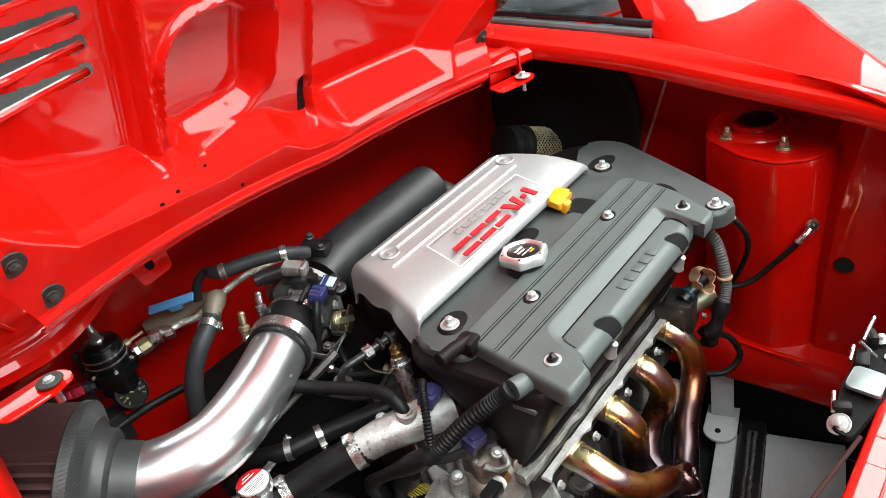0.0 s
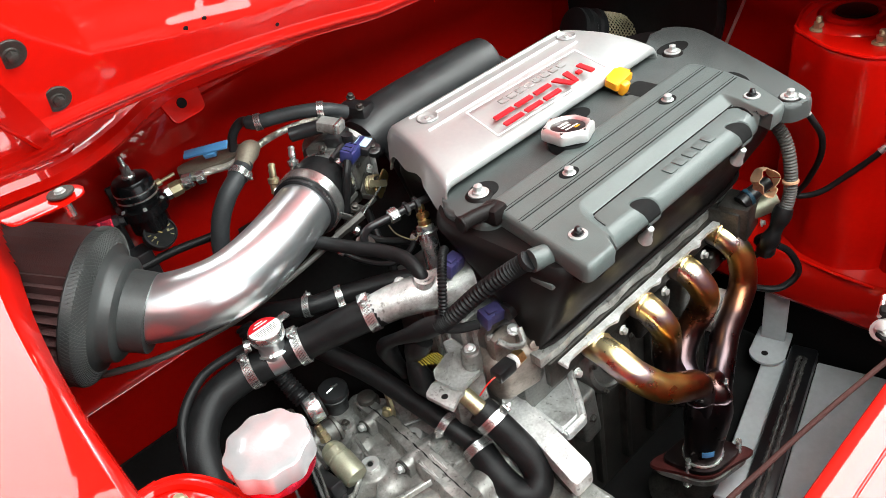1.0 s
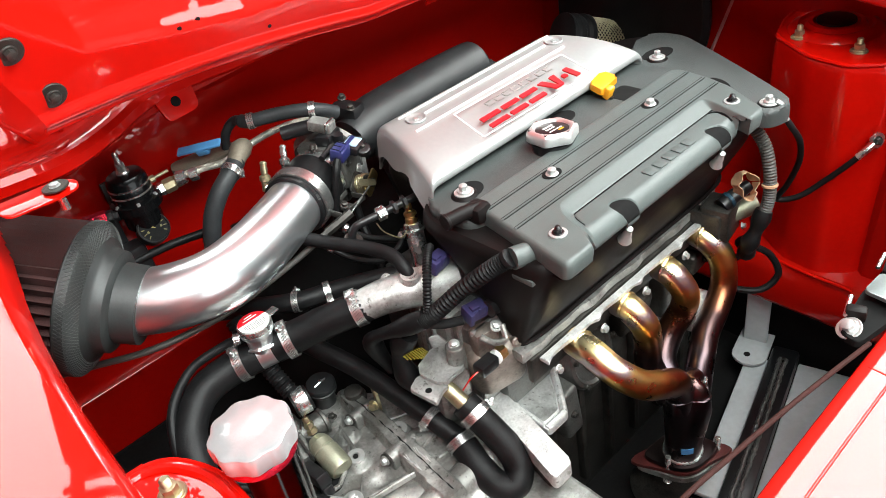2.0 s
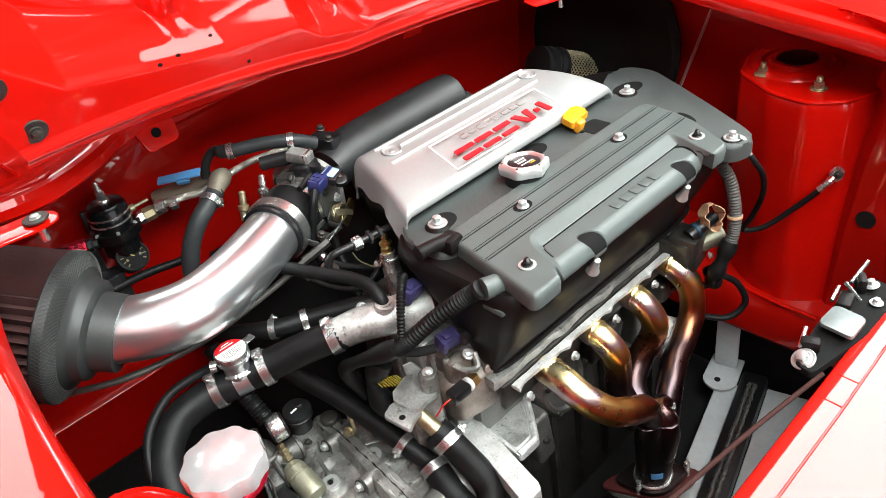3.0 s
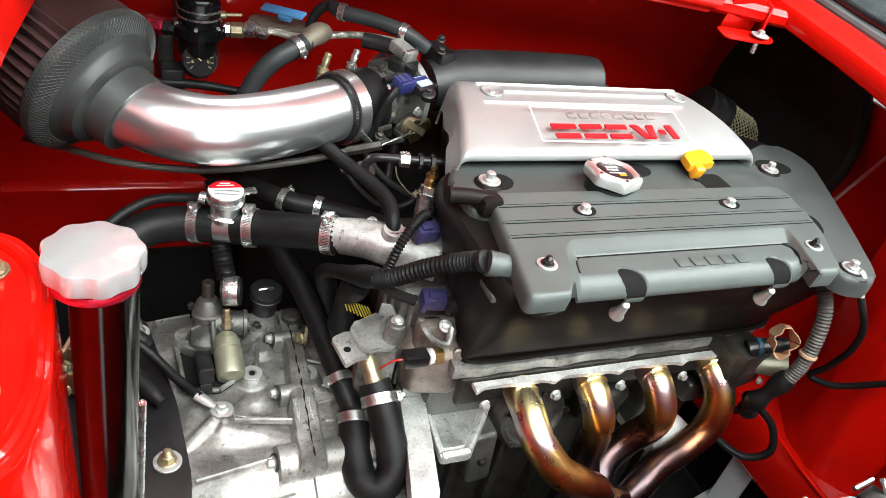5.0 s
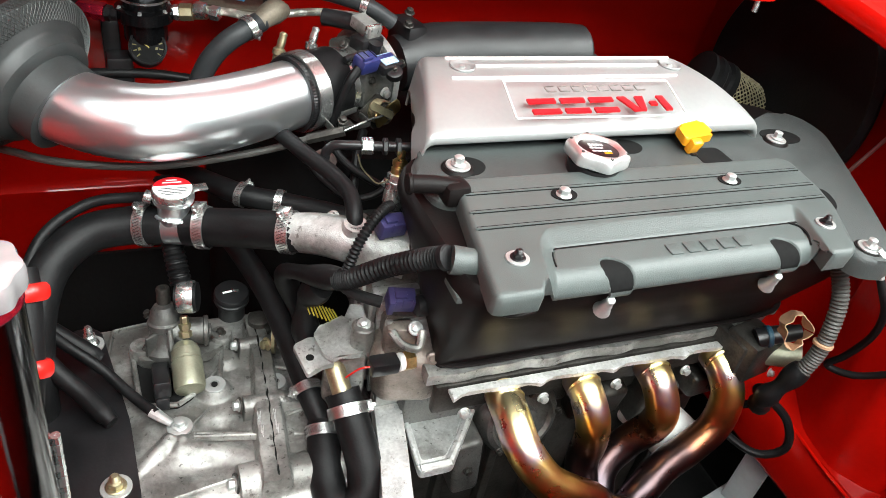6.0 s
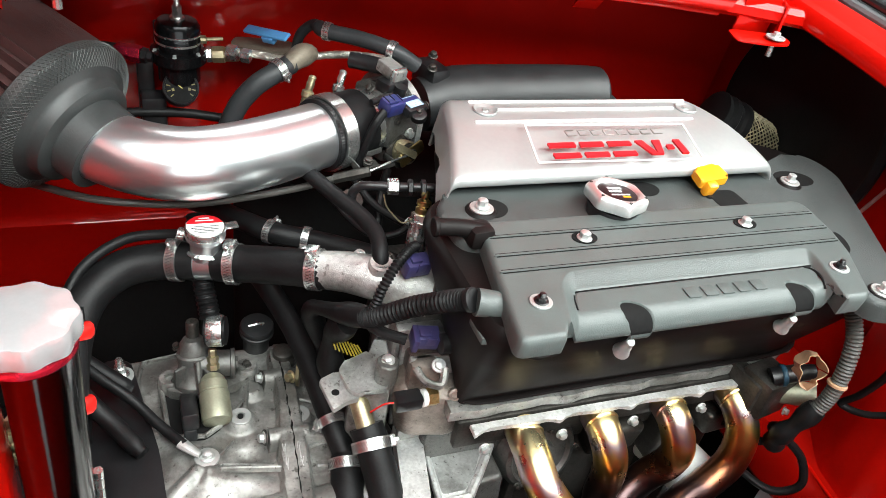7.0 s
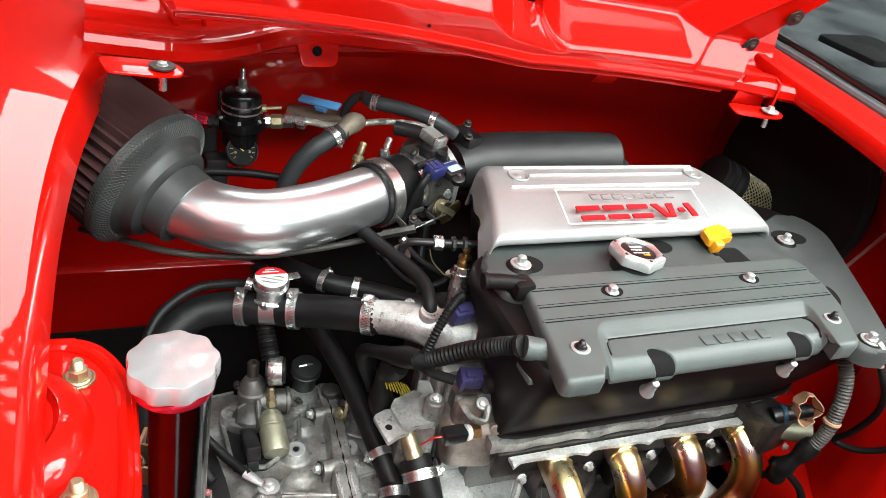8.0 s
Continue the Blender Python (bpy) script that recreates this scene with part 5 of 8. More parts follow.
def build_air_filter():
    d = Vector((-0.686, 0.642, 0.343)).normalized()
    p = Vector((-0.354, 0.348, 0.7766))
    th = thing("air_filter", tuple(p), "conical air filter with dark red pleats and black rubber base", "air filter")
    m = align(p, d)
    bm = bmesh.new()
    lathe(bm, [(0.040, -0.026), (0.0455, -0.026), (0.0465, 0.0), (0.056, 0.002), (0.0585, 0.004), (0.060, 0.014), (0.063, 0.018), (0.083, 0.027), (0.088, 0.031), (0.088, 0.042), (0.084, 0.045)], m, 56)
    part("rubber_base", bm, BASE_RUBBER, th, "grey-black rubber base")
    bm = bmesh.new()
    k = 46
    prof = ((0.0870, 0.044), (0.085, 0.08), (0.082, 0.13), (0.078, 0.185))
    rings = []
    for r, z in prof:
        rings.append([m @ Vector(((r if i % 2 else r - 0.011) * math.cos(math.tau * i / (2 * k)), (r if i % 2 else r - 0.011) * math.sin(math.tau * i / (2 * k)), z)) for i in range(2 * k)])
    loft(bm, rings)
    part("pleats", bm, FILTER, th, "dark red cotton pleats")
    bm = bmesh.new()
    lathe(bm, [(0.078, 0.184), (0.079, 0.193), (0.070, 0.197)], m, 40)
    part("end_cap", bm, RUBBER, th)
    bm = bmesh.new()
    n = 120
    prof = ((0.0715, 0.0211, 0.0), (0.0775, 0.0238, 0.35), (0.0832, 0.0265, 0.68), (0.0886, 0.0307, 1.0), (0.0887, 0.0400, 1.4))
    for s in (-1, 1):
        for i in range(n):
            pts = []
            for r, z, u in prof:
                a = math.tau * i / n + s * u * 0.16
                pts.append(m @ Vector((r * math.cos(a), r * math.sin(a), z)))
            tube(bm, pts, 0.00034, 4, 2, False)
    tagged(part("wire_mesh", bm, WIRE, th, "fine steel mesh round the base"), kind="stuff")


def build_throttle():
    th = thing("throttle_unit", (0.0, 0.41, 0.70), "cast aluminium throttle unit with blue connector and return spring", "throttle")
    c = Vector((-0.105, 0.362, 0.766))
    d = Vector((0.887, 0.462, 0)).normalized()
    m = align(c, d)

    def at(x, y, z):
        return m @ Matrix.Translation((x, y, z))

    bm = bmesh.new()
    lathe(bm, [(0.036, 0.050), (0.039, 0.052), (0.039, 0.066), (0.036, 0.070), (0.036, 0.112), (0.040, 0.116), (0.040, 0.124)], m, 36)
    box(bm, (0.022, 0.046, 0.052), at(-0.034, 0.004, 0.090), 0.006)
    box(bm, (0.030, 0.020, 0.030), at(-0.020, -0.034, 0.085), 0.005)
    box(bm, (0.05, 0.016, 0.05), at(0.0, 0.036, 0.092), 0.005)
    part("housing", bm, SELECT, th)
    bm = bmesh.new()
    prism(bm, rounded([(-0.052, -0.046), (0.046, -0.050), (0.054, 0.030), (0.012, 0.066), (-0.030, 0.052), (-0.056, 0.030)], 0.016), 0.112, 0.122, m @ Matrix.Translation((0.008, -0.006, 0)), 0.002)
    part("flange_plate", bm, CAST_LT, th)
    for x, y in ((-0.046, 0.028), (-0.044, -0.036), (0.0, 0.052)):
        put("bolt", BOLT_D, th, at(x, y, 0.123) @ Matrix.Rotation(math.pi, 4, "X") @ Matrix.Diagonal((0.007, 0.007, 0.007, 1)))
    put("bolt", BOLT, th, at(-0.046, -0.004, 0.098) @ Matrix.Rotation(-math.pi / 2, 4, "Y") @ Matrix.Diagonal((0.0095, 0.0095, 0.0085, 1)))
    put("bolt", BOLT_D, th, at(-0.046, 0.018, 0.074) @ Matrix.Rotation(-math.pi / 2, 4, "Y") @ Matrix.Diagonal((0.006, 0.006, 0.006, 1)))
    # blue sensor plug and its grey-blue sensor
    turn = 27.5

    def block(name, size, at_w, material, parent, bevel=0.002, tilt=(0, 0), label=""):
        bm = bmesh.new()
        box(bm, size, pose(*at_w, tilt[0], tilt[1], turn), bevel)
        return part(name, bm, material, parent, label)

    plug = block("blue_connector", (0.026, 0.020, 0.018), (-0.030, 0.346, 0.810), BLUE, th, 0.003, (14, 0), "dark blue connector")
    block("latch", (0.014, 0.003, 0.004), (-0.031, 0.3365, 0.8185), BLUE, plug, 0.001, (14, 0))
    for dx in (-0.009, 0.0, 0.009):
        block("latch_groove", (0.0012, 0.014, 0.001), (-0.030 + dx * 0.887, 0.3455 + dx * 0.46, 0.8193), VOID, plug, 0.0003, (14, 0))
    block("sensor", (0.032, 0.026, 0.012), (-0.003, 0.354, 0.805), BLACK, plug, 0.003, (14, 0))
    lab = mat("pale_blue_label", (0.30, 0.42, 0.55), 0.5)
    block("sensor_label", (0.022, 0.018, 0.0012), (-0.003, 0.3525, 0.8118), lab, plug, 0.0004, (14, 0))
    block("label_stripe", (0.022, 0.006, 0.0006), (-0.0045, 0.3565, 0.8135), BLUE, plug, 0.0002, (14, 0))
    for k in range(3):
        block("label_bar", (0.013, 0.0011, 0.0006), (-0.001 + 0.001 * k, 0.3515 - 0.003 * k, 0.8120 - 0.0007 * k), WHITE, plug, 0.0002, (14, 0))
    bm = bmesh.new()
    lathe(bm, [(0.0095, -0.004), (0.0095, 0.004), (0.0075, 0.005), (0.004, 0.005)], align((0.003, 0.341, 0.799), (-0.2, -0.4, 1)), 20)
    part("sensor_ear", bm, BLACK, plug)
    bolt(th, (0.003, 0.341, 0.8035), (-0.2, -0.4, 1), 0.0055, BOLT_D)
    bm = bmesh.new()
    tube(bm, [(-0.040, 0.340, 0.806), (-0.050, 0.334, 0.795), (-0.058, 0.332, 0.775), (-0.066, 0.334, 0.745), (-0.068, 0.338, 0.71)], 0.0055, 10, 6)
    part("sensor_lead", bm, RUBBER, plug)
    # dark adaptor plate, grey air valve and its open stub
    bm = bmesh.new()
    prism(bm, rounded([(-0.048, -0.040), (0.030, -0.046), (0.040, 0.030), (0.0, 0.050), (-0.046, 0.036)], 0.012), 0.086, 0.104, m @ Matrix.Translation((0.004, 0.0, 0)), 0.003)
    part("adaptor_plate", bm, DARK, th)
    block("air_valve", (0.020, 0.034, 0.015), (-0.018, 0.396, 0.832), CAST, th, 0.002, (10, 0), "grey metal air valve")
    block("valve_clip", (0.023, 0.004, 0.017), (-0.013, 0.386, 0.830), STEEL, th, 0.001, (10, 0))
    block("valve_foot", (0.034, 0.024, 0.016), (-0.018, 0.388, 0.816), BLACK, th, 0.003)
    bm = bmesh.new()
    tube(bm, [(-0.058, 0.438, 0.826), (-0.046, 0.430, 0.827), (-0.024, 0.412, 0.829)], 0.0098, 18, 4)
    stub = part("valve_stub", bm, BLACK, th)
    bm = bmesh.new()
    lathe(bm, [(0.0070, 0.0), (0.0070, 0.0008)], align((-0.0583, 0.4383, 0.826), (-0.8, 0.55, 0)), 18)
    part("bore", bm, VOID, stub)
    bm = bmesh.new()
    tube(bm, [(-0.050, 0.362, 0.806), (-0.036, 0.368, 0.808), (-0.018, 0.376, 0.812)], 0.0042, 10, 4)
    tube(bm, [(-0.014, 0.374, 0.806), (-0.012, 0.372, 0.822)], 0.008, 14, 2)
    part("valve_nipple", bm, BLACK, th)
    bolt(th, (-0.046, 0.384, 0.814), (-0.6, -0.3, 0.8), 0.0075, BOLT_D)
    bolt(th, (-0.013, 0.370, 0.768), (-0.25, -0.85, 0.5), 0.0105, BOLT_Z)
    # return spring, drum and levers
    ax = Vector((0.42, -0.86, 0.25)).normalized()
    sm = align((-0.010, 0.356, 0.745), ax)
    bm = bmesh.new()
    pts = [sm @ Vector((0.0135 * math.cos(a), 0.0135 * math.sin(a), 0.0030 * a / math.tau)) for a in np.linspace(0, math.tau * 6, 84)]
    tube(bm, pts, 0.0014, 6, 1)
    part("return_spring", bm, ZINC, th)
    bm = bmesh.new()
    lathe(bm, [(0.011, -0.01), (0.011, 0.02), (0.006, 0.021), (0.006, 0.026)], sm, 18)
    part("spring_drum", bm, DARK, th)
    for off, ang, mt, o in ((0.021, 0.4, BRASS, [(-0.022, -0.006), (0.020, -0.008), (0.022, 0.006), (-0.018, 0.010)]), (0.0, 2.2, DARK, [(-0.014, -0.020), (0.014, -0.016), (0.018, 0.016), (-0.016, 0.018)]), (0.024, 2.6, ZINC, [(-0.006, -0.004), (0.034, -0.005), (0.034, 0.004), (-0.006, 0.005)])):
        bm = bmesh.new()
        prism(bm, rounded(o, 0.004), 0, 0.0025, sm @ Matrix.Translation((0, 0, off)) @ Matrix.Rotation(ang, 4, "Z"), 0.0006)
        part("throttle_lever", bm, mt, th)
    for size, mm in (((0.046, 0.0022, 0.007), pose(-0.050, 0.318, 0.744, 0, -6, 8)), ((0.0022, 0.030, 0.010), pose(-0.074, 0.328, 0.744, 0, 0, 12)), ((0.040, 0.0022, 0.007), pose(-0.054, 0.343, 0.748, 0, -8, 16)), ((0.018, 0.016, 0.003), pose(-0.052, 0.331, 0.741, 0, 0, 12)), ((0.0022, 0.022, 0.008), pose(-0.030, 0.330, 0.748, 0, 0, 18))):
        bm = bmesh.new()
        box(bm, size, mm, 0.001)
        part("cable_bracket", bm, SELECT, th)
    bolt(th, (-0.058, 0.324, 0.750), (0, -0.5, 1), 0.0075, BOLT_D)
    for p, mt in (((-0.113, 0.412, 0.803), ZINC), ((-0.073, 0.424, 0.805), STEEL)):
        bm = bmesh.new()
        lathe(bm, [(0.0055, 0), (0.0055, 0.012), (0.0075, 0.014), (0.0075, 0.020), (0.0045, 0.022), (0.0050, 0.030), (0.0042, 0.034), (0.0048, 0.038), (0.003, 0.040)], align((p[0] - 0.006, p[1] - 0.004, p[2] - 0.025), (0.28, 0.14, 1)), 12)
        part("vacuum_nipple", bm, mt, th)
    for k, (p, q) in enumerate((((-0.125, 0.395, 0.79), (-0.10, 0.39, 0.80)),)):
        bm = bmesh.new()
        tube(bm, [p, q], 0.0011, 6, 2)
        part("spring_clip", bm, STEEL, th)


def build_plenum():
    th = thing("intake_manifold", (0.18, 0.42, 0.74), "black cast intake manifold plenum behind the covers", "intake manifold")
    bm = bmesh.new()
    tube(bm, [(0.03, 0.412, 0.778), (0.08, 0.418, 0.784), (0.18, 0.422, 0.785), (0.26, 0.422, 0.785), (0.302, 0.421, 0.783)], lambda u: 0.034 + 0.008 * min(1, u * 4) - 0.012 * max(0, (u - 0.93) / 0.07) ** 2, 28, 8)
    part("plenum", bm, PLENUM, th)
    for x in (0.07, 0.15, 0.23, 0.30):
        bm = bmesh.new()
        tube(bm, [(x, 0.41, 0.775), (x, 0.38, 0.76), (x, 0.345, 0.70), (x, 0.325, 0.62)], 0.024, 14, 5)
        part("runner", bm, PLENUM, th)
    bm = bmesh.new()
    box(bm, (0.03, 0.05, 0.07), pose(0.045, 0.425, 0.795, 0, 0, 15), 0.008)
    part("plenum_neck", bm, BLACK, th)
    # plain matt black block that fills the space under the plenum
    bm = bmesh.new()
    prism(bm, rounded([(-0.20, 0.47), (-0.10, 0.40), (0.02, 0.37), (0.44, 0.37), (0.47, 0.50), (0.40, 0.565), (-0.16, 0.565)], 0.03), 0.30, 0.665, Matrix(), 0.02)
    part("manifold_base", bm, VOID, th, "matt black block filling the space under the plenum")
    for p in ((0.05, 0.44, 0.832), (0.035, 0.40, 0.832)):
        bolt(th, p, (0, -0.3, 1), 0.008, BOLT_D)


build_intake_pipe()
build_air_filter()
build_throttle()
build_plenum()


# ---- gearbox ----
def joint_x(y):
    """The wavering line where the two halves of the case meet."""
    return float(np.interp(y, (0.03, 0.066, 0.09, 0.128, 0.168, 0.212, 0.26), (-0.178, -0.176, -0.174, -0.171, -0.169, -0.166, -0.166)))


def near_line(x, y, a, b):
    """Distance to a straight rib from a to b, and how far along it (0 to 1)."""
    ax, ay, bx, by = *a, *b
    t = ((x - ax) * (bx - ax) + (y - ay) * (by - ay)) / ((bx - ax) ** 2 + (by - ay) ** 2)
    t = min(1.0, max(0.0, t))
    return math.hypot(x - ax - t * (bx - ax), y - ay - t * (by - ay)), t


def case_height(x, y):
    jx = joint_x(y)
    z = 0.4945 if x < jx else 0.4975
    # the near end steps down, the bell housing swells
    z -= 0.018 * step(y - 0.030, 0.05)
    if x > jx:
        z += 0.008 * math.exp(-(((x + 0.105) / 0.03) ** 2 + ((y - 0.09) / 0.09) ** 2)) - 0.010 * step(-0.150 - x, 0.02) * step(0.15 - y, 0.05)
    else:
        # shallow dish between the earth point and the joint
        z -= 0.007 * math.exp(-(((x + 0.222) / 0.020) ** 2 + ((y - 0.130) / 0.014) ** 2))
        z -= 0.008 * math.exp(-(((x + 0.245) / 0.028) ** 2 + ((y - 0.085) / 0.012) ** 2))
        z -= 0.005 * math.exp(-(((x + 0.315) / 0.012) ** 2 + ((y - 0.15) / 0.05) ** 2))
    # joint flange
    wide = 0.011 + 0.006 * step(y - 0.16, 0.10)
    if 0.035 < y < 0.275:
        f = step(jx - wide - x, 0.004) * step(x - jx - 0.014, 0.006)
        z += (0.5145 - z) * f
        z -= 0.0015 * step(abs(x - jx) - 0.0006, 0.0016)
    # bolt barrels across the joint
    for yb, x0, x1, r, zc in ((0.233, -0.188, -0.140, 0.0105, 0.506), (0.144, -0.197, -0.132, 0.0115, 0.504), (0.055, -0.214, -0.085, 0.0215, 0.490)):
        if x0 < x < x1 and abs(y - yb) < r:
            z = max(z, zc + math.sqrt(r * r - (y - yb) ** 2) * min(1.0, (x1 - x) / 0.02))
    # pads
    for px, py, r, top in ((-0.222, 0.181, 0.0135, 0.5045), (-0.157, 0.171, 0.0150, 0.5050), (-0.263, 0.135, 0.0155, 0.4985), (-0.204, 0.226, 0.012, 0.503)):
        f = step(math.hypot(x - px, y - py) - r - 0.002, 0.010)
        z += max(0.0, top - z) * f
    # broad webs round the earth point
    for a, b, w, h0, h1 in (((-0.276, 0.122), (-0.312, 0.088), 0.0058, 0.007, 0.002), ((-0.262, 0.114), (-0.196, 0.084), 0.009, 0.007, 0.003)):
        d, t = near_line(x, y, a, b)
        if d < w * 2.2:
            z += (h0 + (h1 - h0) * t) * step(d - w, w * 1.5)
    return z + 0.0007 * noise.noise(Vector((x * 60, y * 60, 3))) + 0.00035 * noise.noise(Vector((x * 210, y * 210, 7)))


def build_gearbox():
    th = thing("gearbox", (-0.2, 0.1, 0.21), "stained cast aluminium gearbox with bolted joint and ribs", "gearbox")
    nx, ny = 165, 215
    bm = bmesh.new()
    rows = []
    for j in range(ny + 1):
        row = []
        for i in range(nx + 1):
            x = -0.342 + 0.290 * i / nx
            far = float(np.interp(x, (-0.342, -0.15, -0.115, -0.05), (0.306, 0.306, 0.245, 0.235)))
            y = -0.10 + (far + 0.10) * j / ny
            edge = min(i, nx - i, ny - j) / 5
            row.append(bm.verts.new((x, y, case_height(x, y) - (0.008 * (1 - edge) ** 2 if edge < 1 else 0))))
        rows.append(row)
    for a, b in zip(rows, rows[1:]):
        for i in range(nx):
            bm.faces.new((a[i], a[i + 1], b[i + 1], b[i]))
    ring = rows[0] + [r[-1] for r in rows[1:-1]] + rows[-1][::-1] + [r[0] for r in rows[-2:0:-1]]
    low = [bm.verts.new((q.co.x, q.co.y, 0.24)) for q in ring]
    for k in range(len(ring)):
        m = (k + 1) % len(ring)
        bm.faces.new((ring[m], ring[k], low[k], low[m]))
    bm.faces.new(low)
    part("gear_case", bm, CAST, th, "", 0.9)
    # thin ribs cast on the case
    for a, b, w, h in (((-0.250, 0.118), (-0.190, 0.099), 0.0030, 0.008), ((-0.257, 0.128), (-0.232, 0.158), 0.0028, 0.004), ((-0.250, 0.126), (-0.192, 0.114), 0.0026, 0.003), ((-0.300, 0.047), (-0.214, 0.060), 0.0030, 0.009),
                       ((-0.330, 0.258), (-0.323, 0.296), 0.0040, 0.005), ((-0.323, 0.296), (-0.282, 0.303), 0.0040, 0.007), ((-0.322, 0.10), (-0.318, 0.00), 0.0036, 0.006), ((-0.150, 0.205), (-0.105, 0.185), 0.0034, 0.004),
                       ((-0.150, 0.10), (-0.090, 0.085), 0.0036, 0.005), ((-0.152, 0.128), (-0.10, 0.136), 0.0034, 0.004), ((-0.29, 0.015), (-0.20, 0.022), 0.0036, 0.007), ((-0.226, 0.192), (-0.209, 0.214), 0.0030, 0.005)):
        pa, pb = Vector((*a, case_height(*a))), Vector((*b, case_height(*b)))
        bm = bmesh.new()
        tube(bm, [pa, (pa + pb) / 2 + Vector((0, 0, 0.0004)), pb], w * 0.62, 8, 4, True, h / w * 0.85)
        part("rib", bm, CAST, th)
    rng = random.Random(11)
    bm = bmesh.new()
    tube(bm, [(joint_x(y) + rng.uniform(-0.0009, 0.0009), y, case_height(joint_x(y), y) + 0.0004) for y in np.linspace(0.042, 0.270, 34)], lambda u: 0.0009 + 0.0005 * math.sin(u * 70), 6, 2)
    part("gasket", bm, VOID, th, "dark line of gasket")
    # bright file marks across the joint
    for k in range(9):
        y = 0.096 + 0.0032 * k + rng.uniform(-0.001, 0.001)
        bm = bmesh.new()
        x = -0.190 + rng.uniform(-0.001, 0.002)
        box(bm, (0.011, 0.0009, 0.0005), pose(x + 0.006, y, 0.5149, 0, 0, 82 + rng.uniform(-8, 8)))
        box(bm, (0.009, 0.0008, 0.0005), pose(x + 0.022, y, 0.5149, 0, 0, 80 + rng.uniform(-10, 10)))
        part("file_mark", bm, BARE, th)
    for x, y, z, s in ((-0.190, 0.233, 0.509, 0.0085), (-0.200, 0.144, 0.507, 0.0088), (-0.217, 0.055, 0.495, 0.0105)):
        put("washer", WASHER_D, th, align((x, y, z), (-1, -0.12, 0.18)) @ Matrix.Diagonal((s * 1.05, s * 1.05, s, 1)))
        bolt(th, (x - 0.001, y, z), (-1, -0.12, 0.18), s, BOLT)
    for x, y, z in ((-0.222, 0.181, 0.5050), (-0.157, 0.171, 0.5055)):
        put("washer", WASHER, th, align((x, y, z), (0, 0, 1)) @ Matrix.Diagonal((0.0122, 0.0122, 0.012, 1)))
        bm = bmesh.new()
        lathe(bm, [(0.0034, 0), (0.0034, 0.0016)], pose(x, y, z + 0.0002), 14)
        part("bore", bm, VOID, th)
    # lifting eye
    bm = bmesh.new()
    o = [(0.016 * math.cos(a), 0.030 * math.sin(a)) for a in np.linspace(0, math.tau, 24, endpoint=False)]
    i = [(0.007 * math.cos(a), 0.010 + 0.010 * math.sin(a)) for a in np.linspace(0, math.tau, 24, endpoint=False)]
    m = Matrix.Translation((-0.150, 0.224, 0.530)) @ pose(0, 0, 0, 90, 0, 70)
    rings = [[m @ Vector((*p, z)) for p in r] for r, z in ((o, 0.0), (o, 0.004), (i, 0.004), (i, 0.0), (o, 0.0))]
    loft(bm, rings, True, False)
    part("lifting_eye", bm, ZINC, th, "yellow zinc lifting eye")
    bolt(th, (-0.158, 0.216, 0.522), (-0.9, -0.4, 0.2), 0.010, BOLT_Z)
    bm = bmesh.new()
    lathe(bm, [(0.017, 0), (0.017, 0.006), (0.013, 0.009), (0.013, 0.016), (0.009, 0.018)], pose(-0.160, 0.262, 0.505), 20)
    part("plug", bm, DARK, th)
    return th


